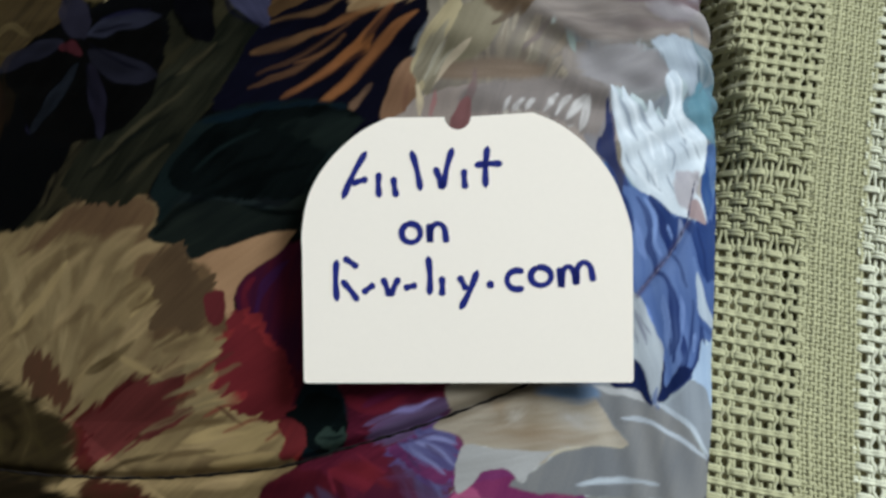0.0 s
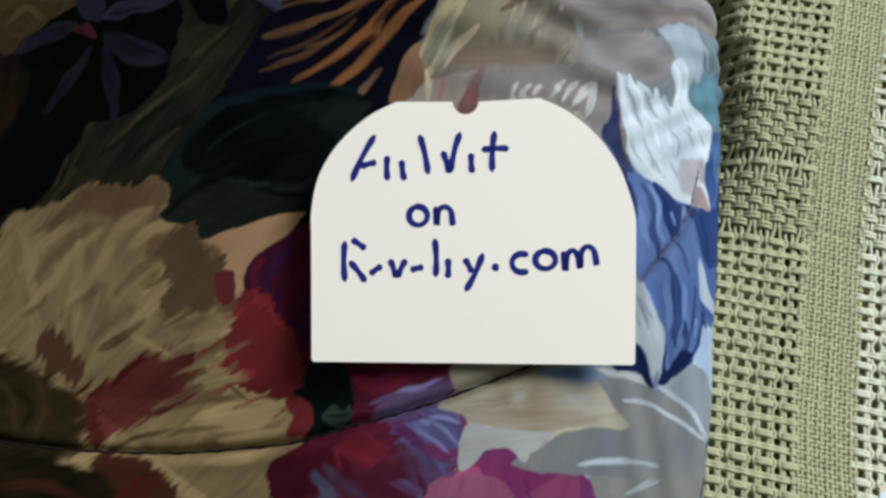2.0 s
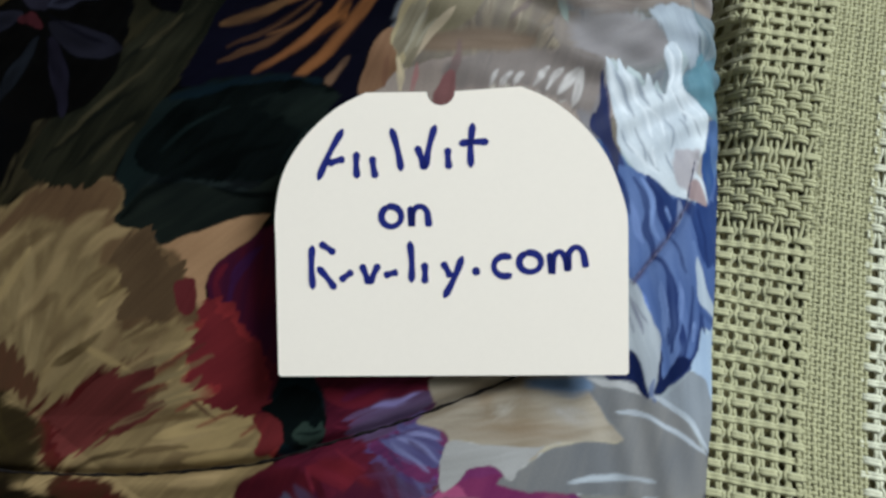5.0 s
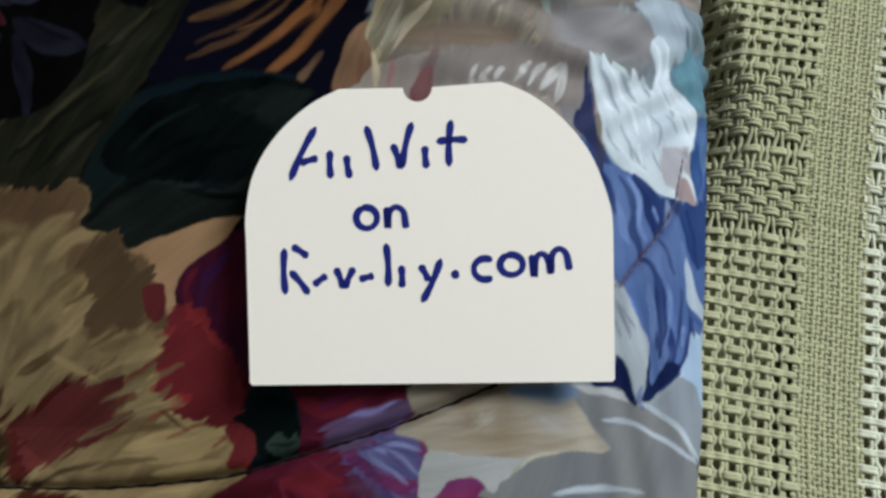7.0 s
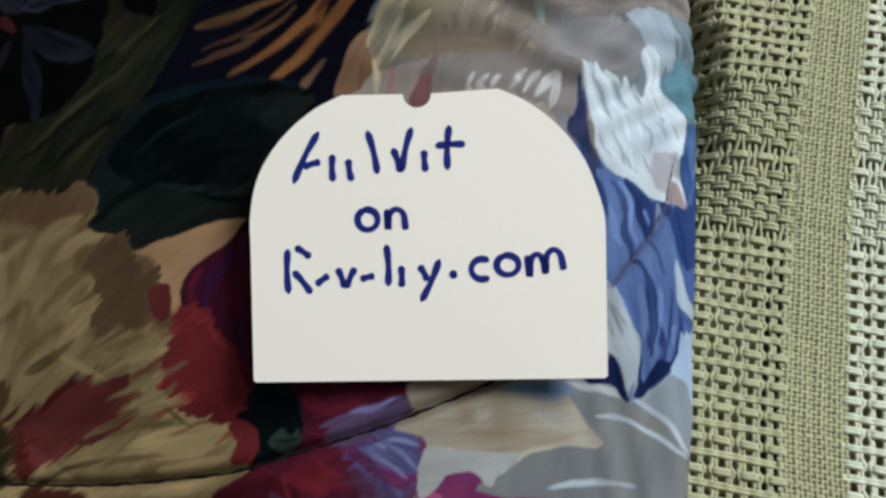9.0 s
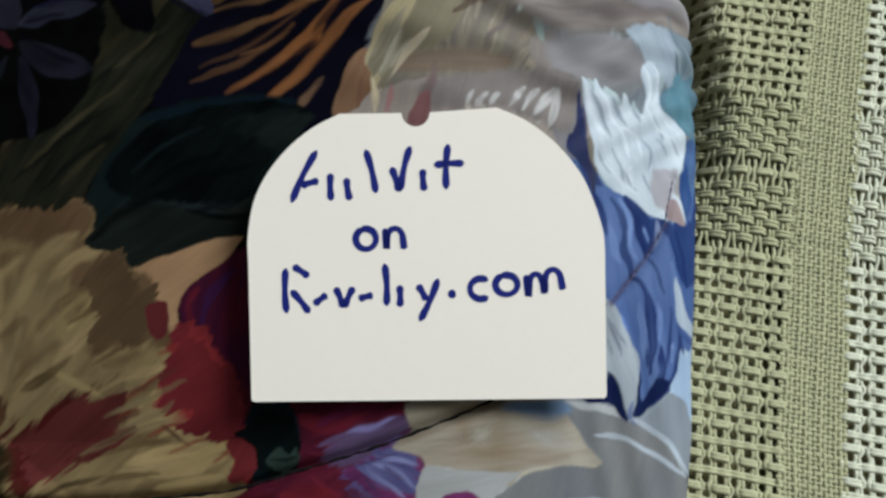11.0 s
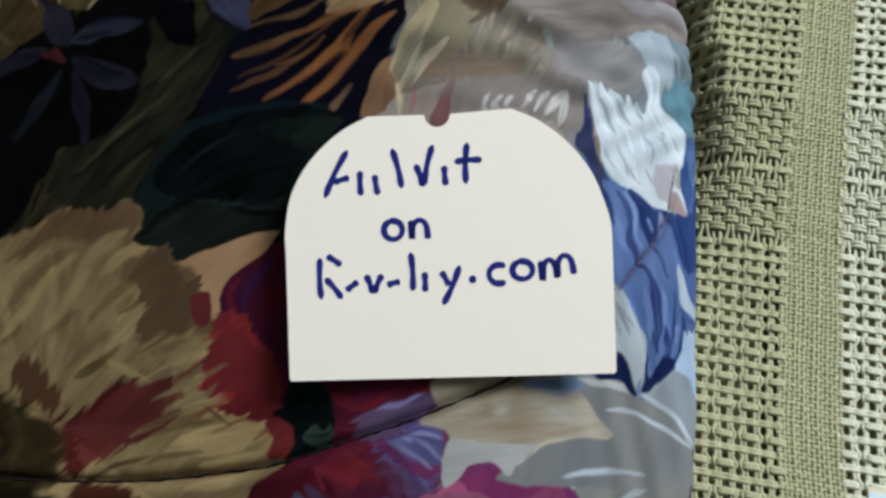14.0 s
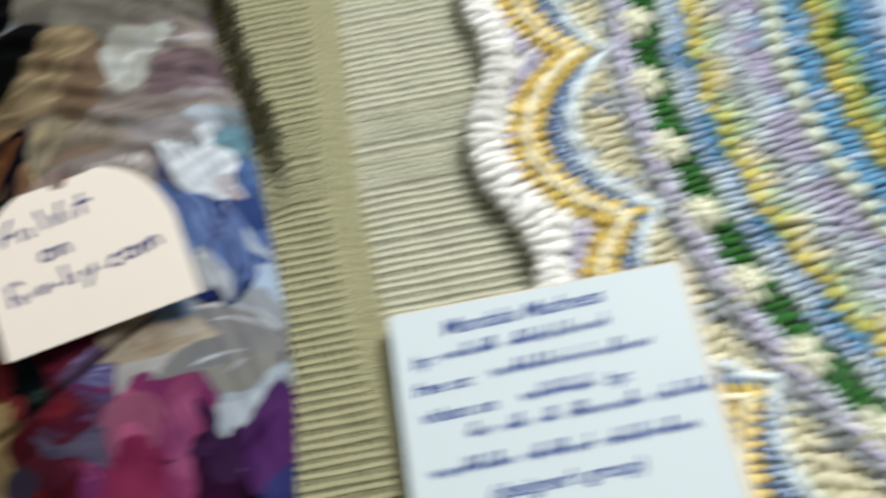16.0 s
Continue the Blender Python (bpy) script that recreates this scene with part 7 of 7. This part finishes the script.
def disc(name, r0, r1, amp0, amp1, z, material, label=""):
    th = np.linspace(0, 2 * np.pi, 1401)[:-1]
    h = np.array([hump(t) for t in th])
    soft = np.array([hump(t, True) for t in th])
    n = len(th)
    verts, faces = [], []
    for r, am, zz in ((r0, amp0, z), (r1, amp1, z), (r1, amp1, 0.0012), (r0, amp0, 0.0012)):
        rr = r + am * (soft if r > 0.4 else h)
        verts.append(np.stack([rr * np.cos(np.pi + th), rr * np.sin(np.pi + th), np.full(n, zz)], -1))
    i = np.arange(n)
    j = (i + 1) % n
    for k in range(4):
        a, b = k * n, ((k + 1) % 4) * n
        faces.append(np.stack([a + i, b + i, b + j, a + j], -1))
    return part(name, mesh_from(name, np.concatenate(verts), np.concatenate(faces), material), mandala, label)


disc("ground_round", 0.02, 0.345, 0.0, 0.0, 0.0035, GREY, "grey crocheted ground")
disc("wedge_round", 0.3452, 0.350, 0.0, 0.028, 0.0036, CREAM, "cream crocheted wedges")
disc("border_ground", 0.3502, 0.4105, 0.0282, 0.0158, 0.0044, WHITE, "white crocheted ground of the border")
ring("border_stitches", 0.4060, 0.0150, 0.0190, 0.0062, 0.0064, 0.0076, WHITE, 1.0, 0, True, "thick white crocheted border")
ring("border_edge_stitches", 0.4120, 0.0150, 0.0085, 0.0052, 0.0070, 0.0060, WHITE, 1.0, 0.001, True, "thick white crocheted border")
ring("lilac_stitches", 0.3850, 0.025, 0.0100, 0.0040, 0.0040, 0.0044, LILAC, 1.15, 0.0022, False, "", WHITE, -0.5)
ring("yellow_stitches", 0.3712, 0.036, 0.0090, 0.0046, 0.0048, 0.0046, YELLOW, 1.18, 0.0010)
rope("yellow_cord", 0.3642, 0.036, 0.0058, 0.0044, 0.0074, PALE, "pale yellow raised cord")
ring("yellow_stitches", 0.3575, 0.036, 0.0080, 0.0044, 0.0046, 0.0046, YELLOW, 1.2, 0.0008)
ring("dark_blue_stitches", 0.3535, 0.034, 0.0060, 0.0034, 0.0034, 0.0042, NAVY, 1.1, 0.0006)
ring("blue_stitches", 0.3512, 0.031, 0.0050, 0.0030, 0.0036, 0.0050, BLUE, 1.1, 0.0006)
rope("ice_cord", 0.3492, 0.027, 0.0058, 0.0048, 0.0064, ICE, "ice blue raised cord")
for q in range(4):
    ring("wedge_stitches", 0.3485 + 0.0012 * q, 0.0046 * q + 0.002, 0.0075, 0.0042, 0.0036, 0.0038, CREAM, 1.2, 0.002, False, "", GREY, -0.7)
rope("grey_cord", 0.3480, 0.0, 0.0056, 0.005, 0.0062, GREY)
rope("lilac_cord", 0.3425, 0.0, 0.0062, 0.006, 0.0082, LILAC, "raised lilac cord")
PALE_LILAC = yarn("pale_lilac", (0.62, 0.60, 0.74))
ring("lilac_edge_stitches", 0.3425, 0.0, 0.0080, 0.0046, 0.0046, 0.0080, PALE_LILAC, 1.25, 0.0012, False, "", GREY, -0.4, 0.0008)
ring("sage_stitches", 0.3355, 0.0, 0.006, 0.003, 0.003, 0.0046, ICE, 1.15)
ring("green_stitches", 0.3275, 0.0, 0.0210, 0.0042, 0.0046, 0.0044, GREEN, 1.0, 0.0018, False, "deep green crocheted round")
ring("ice_stitches", 0.3170, 0.0, 0.0080, 0.0031, 0.0048, 0.0052, ICE, 1.15, 0.0016, False, "", BLUE, -0.3, 0.0008)
ring("blue_stitches", 0.3105, 0.0, 0.0085, 0.0031, 0.0048, 0.0054, BLUE, 1.12, 0.0014, False, "", TEAL, -0.2, 0.0012)
ring("yellow_stitches", 0.3030, 0.0, 0.0105, 0.0062, 0.0050, 0.0050, yarn("lemon", (0.68, 0.58, 0.16), 0.6), 1.12, 0.001, False, "", yarn("moss_yellow", (0.56, 0.55, 0.14)), -0.2, 0.0020)
ring("sage_stitches", 0.2945, 0.0, 0.0120, 0.0042, 0.0046, 0.0044, yarn("pale_sage", (0.52, 0.64, 0.46), 0.4), 1.08, 0.002, False, "", CREAM, -0.1, 0.0022)
ring("grey_stitches", 0.2860, 0.0, 0.0100, 0.0035, 0.0046, 0.0048, ICE, 1.1, 0.002, False, "", GREY, -0.1, 0.0020)
ring("lilac_stitches", 0.2780, 0.0, 0.0095, 0.0035, 0.0046, 0.0048, PALE_LILAC, 1.1, 0.002, False, "", ICE, -0.3, 0.0018)
ring("lilac_stitches", 0.2705, 0.0, 0.0090, 0.0034, 0.0046, 0.0050, LILAC, 1.1, 0.001, False, "", BLUE, -0.5, 0.0010)
ring("cream_stitches", 0.2620, 0.0, 0.0110, 0.0074, 0.0070, 0.0056, yarn("pale_cream", (0.70, 0.76, 0.62)), 1.12, 0.001)
ring("teal_stitches", 0.2490, 0.0, 0.0160, 0.0036, 0.004, 0.0044, TEAL, 1.0, 0.002, False, "", BLUE, -0.9, 0.0022)
ring("lemon_stitches", 0.2370, 0.0, 0.0110, 0.0050, 0.0050, 0.0050, yarn("moss_yellow", (0.60, 0.56, 0.12)), 1.05, 0.001, False, "", yarn("lemon", (0.68, 0.58, 0.16)), -0.2, 0.0022)
ring("green_stitches", 0.2280, 0.0, 0.0095, 0.0060, 0.0056, 0.0048, SAGE, 1.08, 0.001, False, "", GREEN, -0.5, 0.0012)
ring("teal_stitches", 0.2175, 0.0, 0.0130, 0.0036, 0.0046, 0.0046, TEAL, 1.05, 0.001)
ring("blue_stitches", 0.2060, 0.0, 0.0130, 0.0048, 0.0046, 0.0046, BLUE, 1.05, 0.001)


def popcorn_flower():
    """The petals and the heart of a small raised flower of plump stitches."""
    y, heart = Yarns(), Yarns()
    rr = random.Random(8)
    for k in range(9):
        a = k * 2 * math.pi / 9 + rr.uniform(-0.2, 0.2)
        y.stitch((0.0064 * math.cos(a), 0.0064 * math.sin(a), 0.0012), a, 0.0105, 0.0048, 0.005, rr.uniform(-0.0006, 0.0002))
    for k in range(5):
        a = k * 2 * math.pi / 5
        heart.stitch((0.0024 * math.cos(a), 0.0024 * math.sin(a), 0.004), a + 0.6, 0.006, 0.0042, 0.004)
    return y.mesh("flower", yarn("ivory", (0.78, 0.78, 0.60))), heart.mesh("heart", yarn("ivory", (0.78, 0.78, 0.60)))


petal_mesh, heart_mesh = popcorn_flower()
COUNT = 53
for k in range(COUNT):
    a = math.pi + k * 2 * math.pi / COUNT - 0.006
    f = part("flower", petal_mesh, mandala)
    f.matrix_local = pose(0.3345 * math.cos(a), 0.3345 * math.sin(a), 0.0062, 0, 0, math.degrees(a) + 37 * k)
    part("heart", heart_mesh, f)
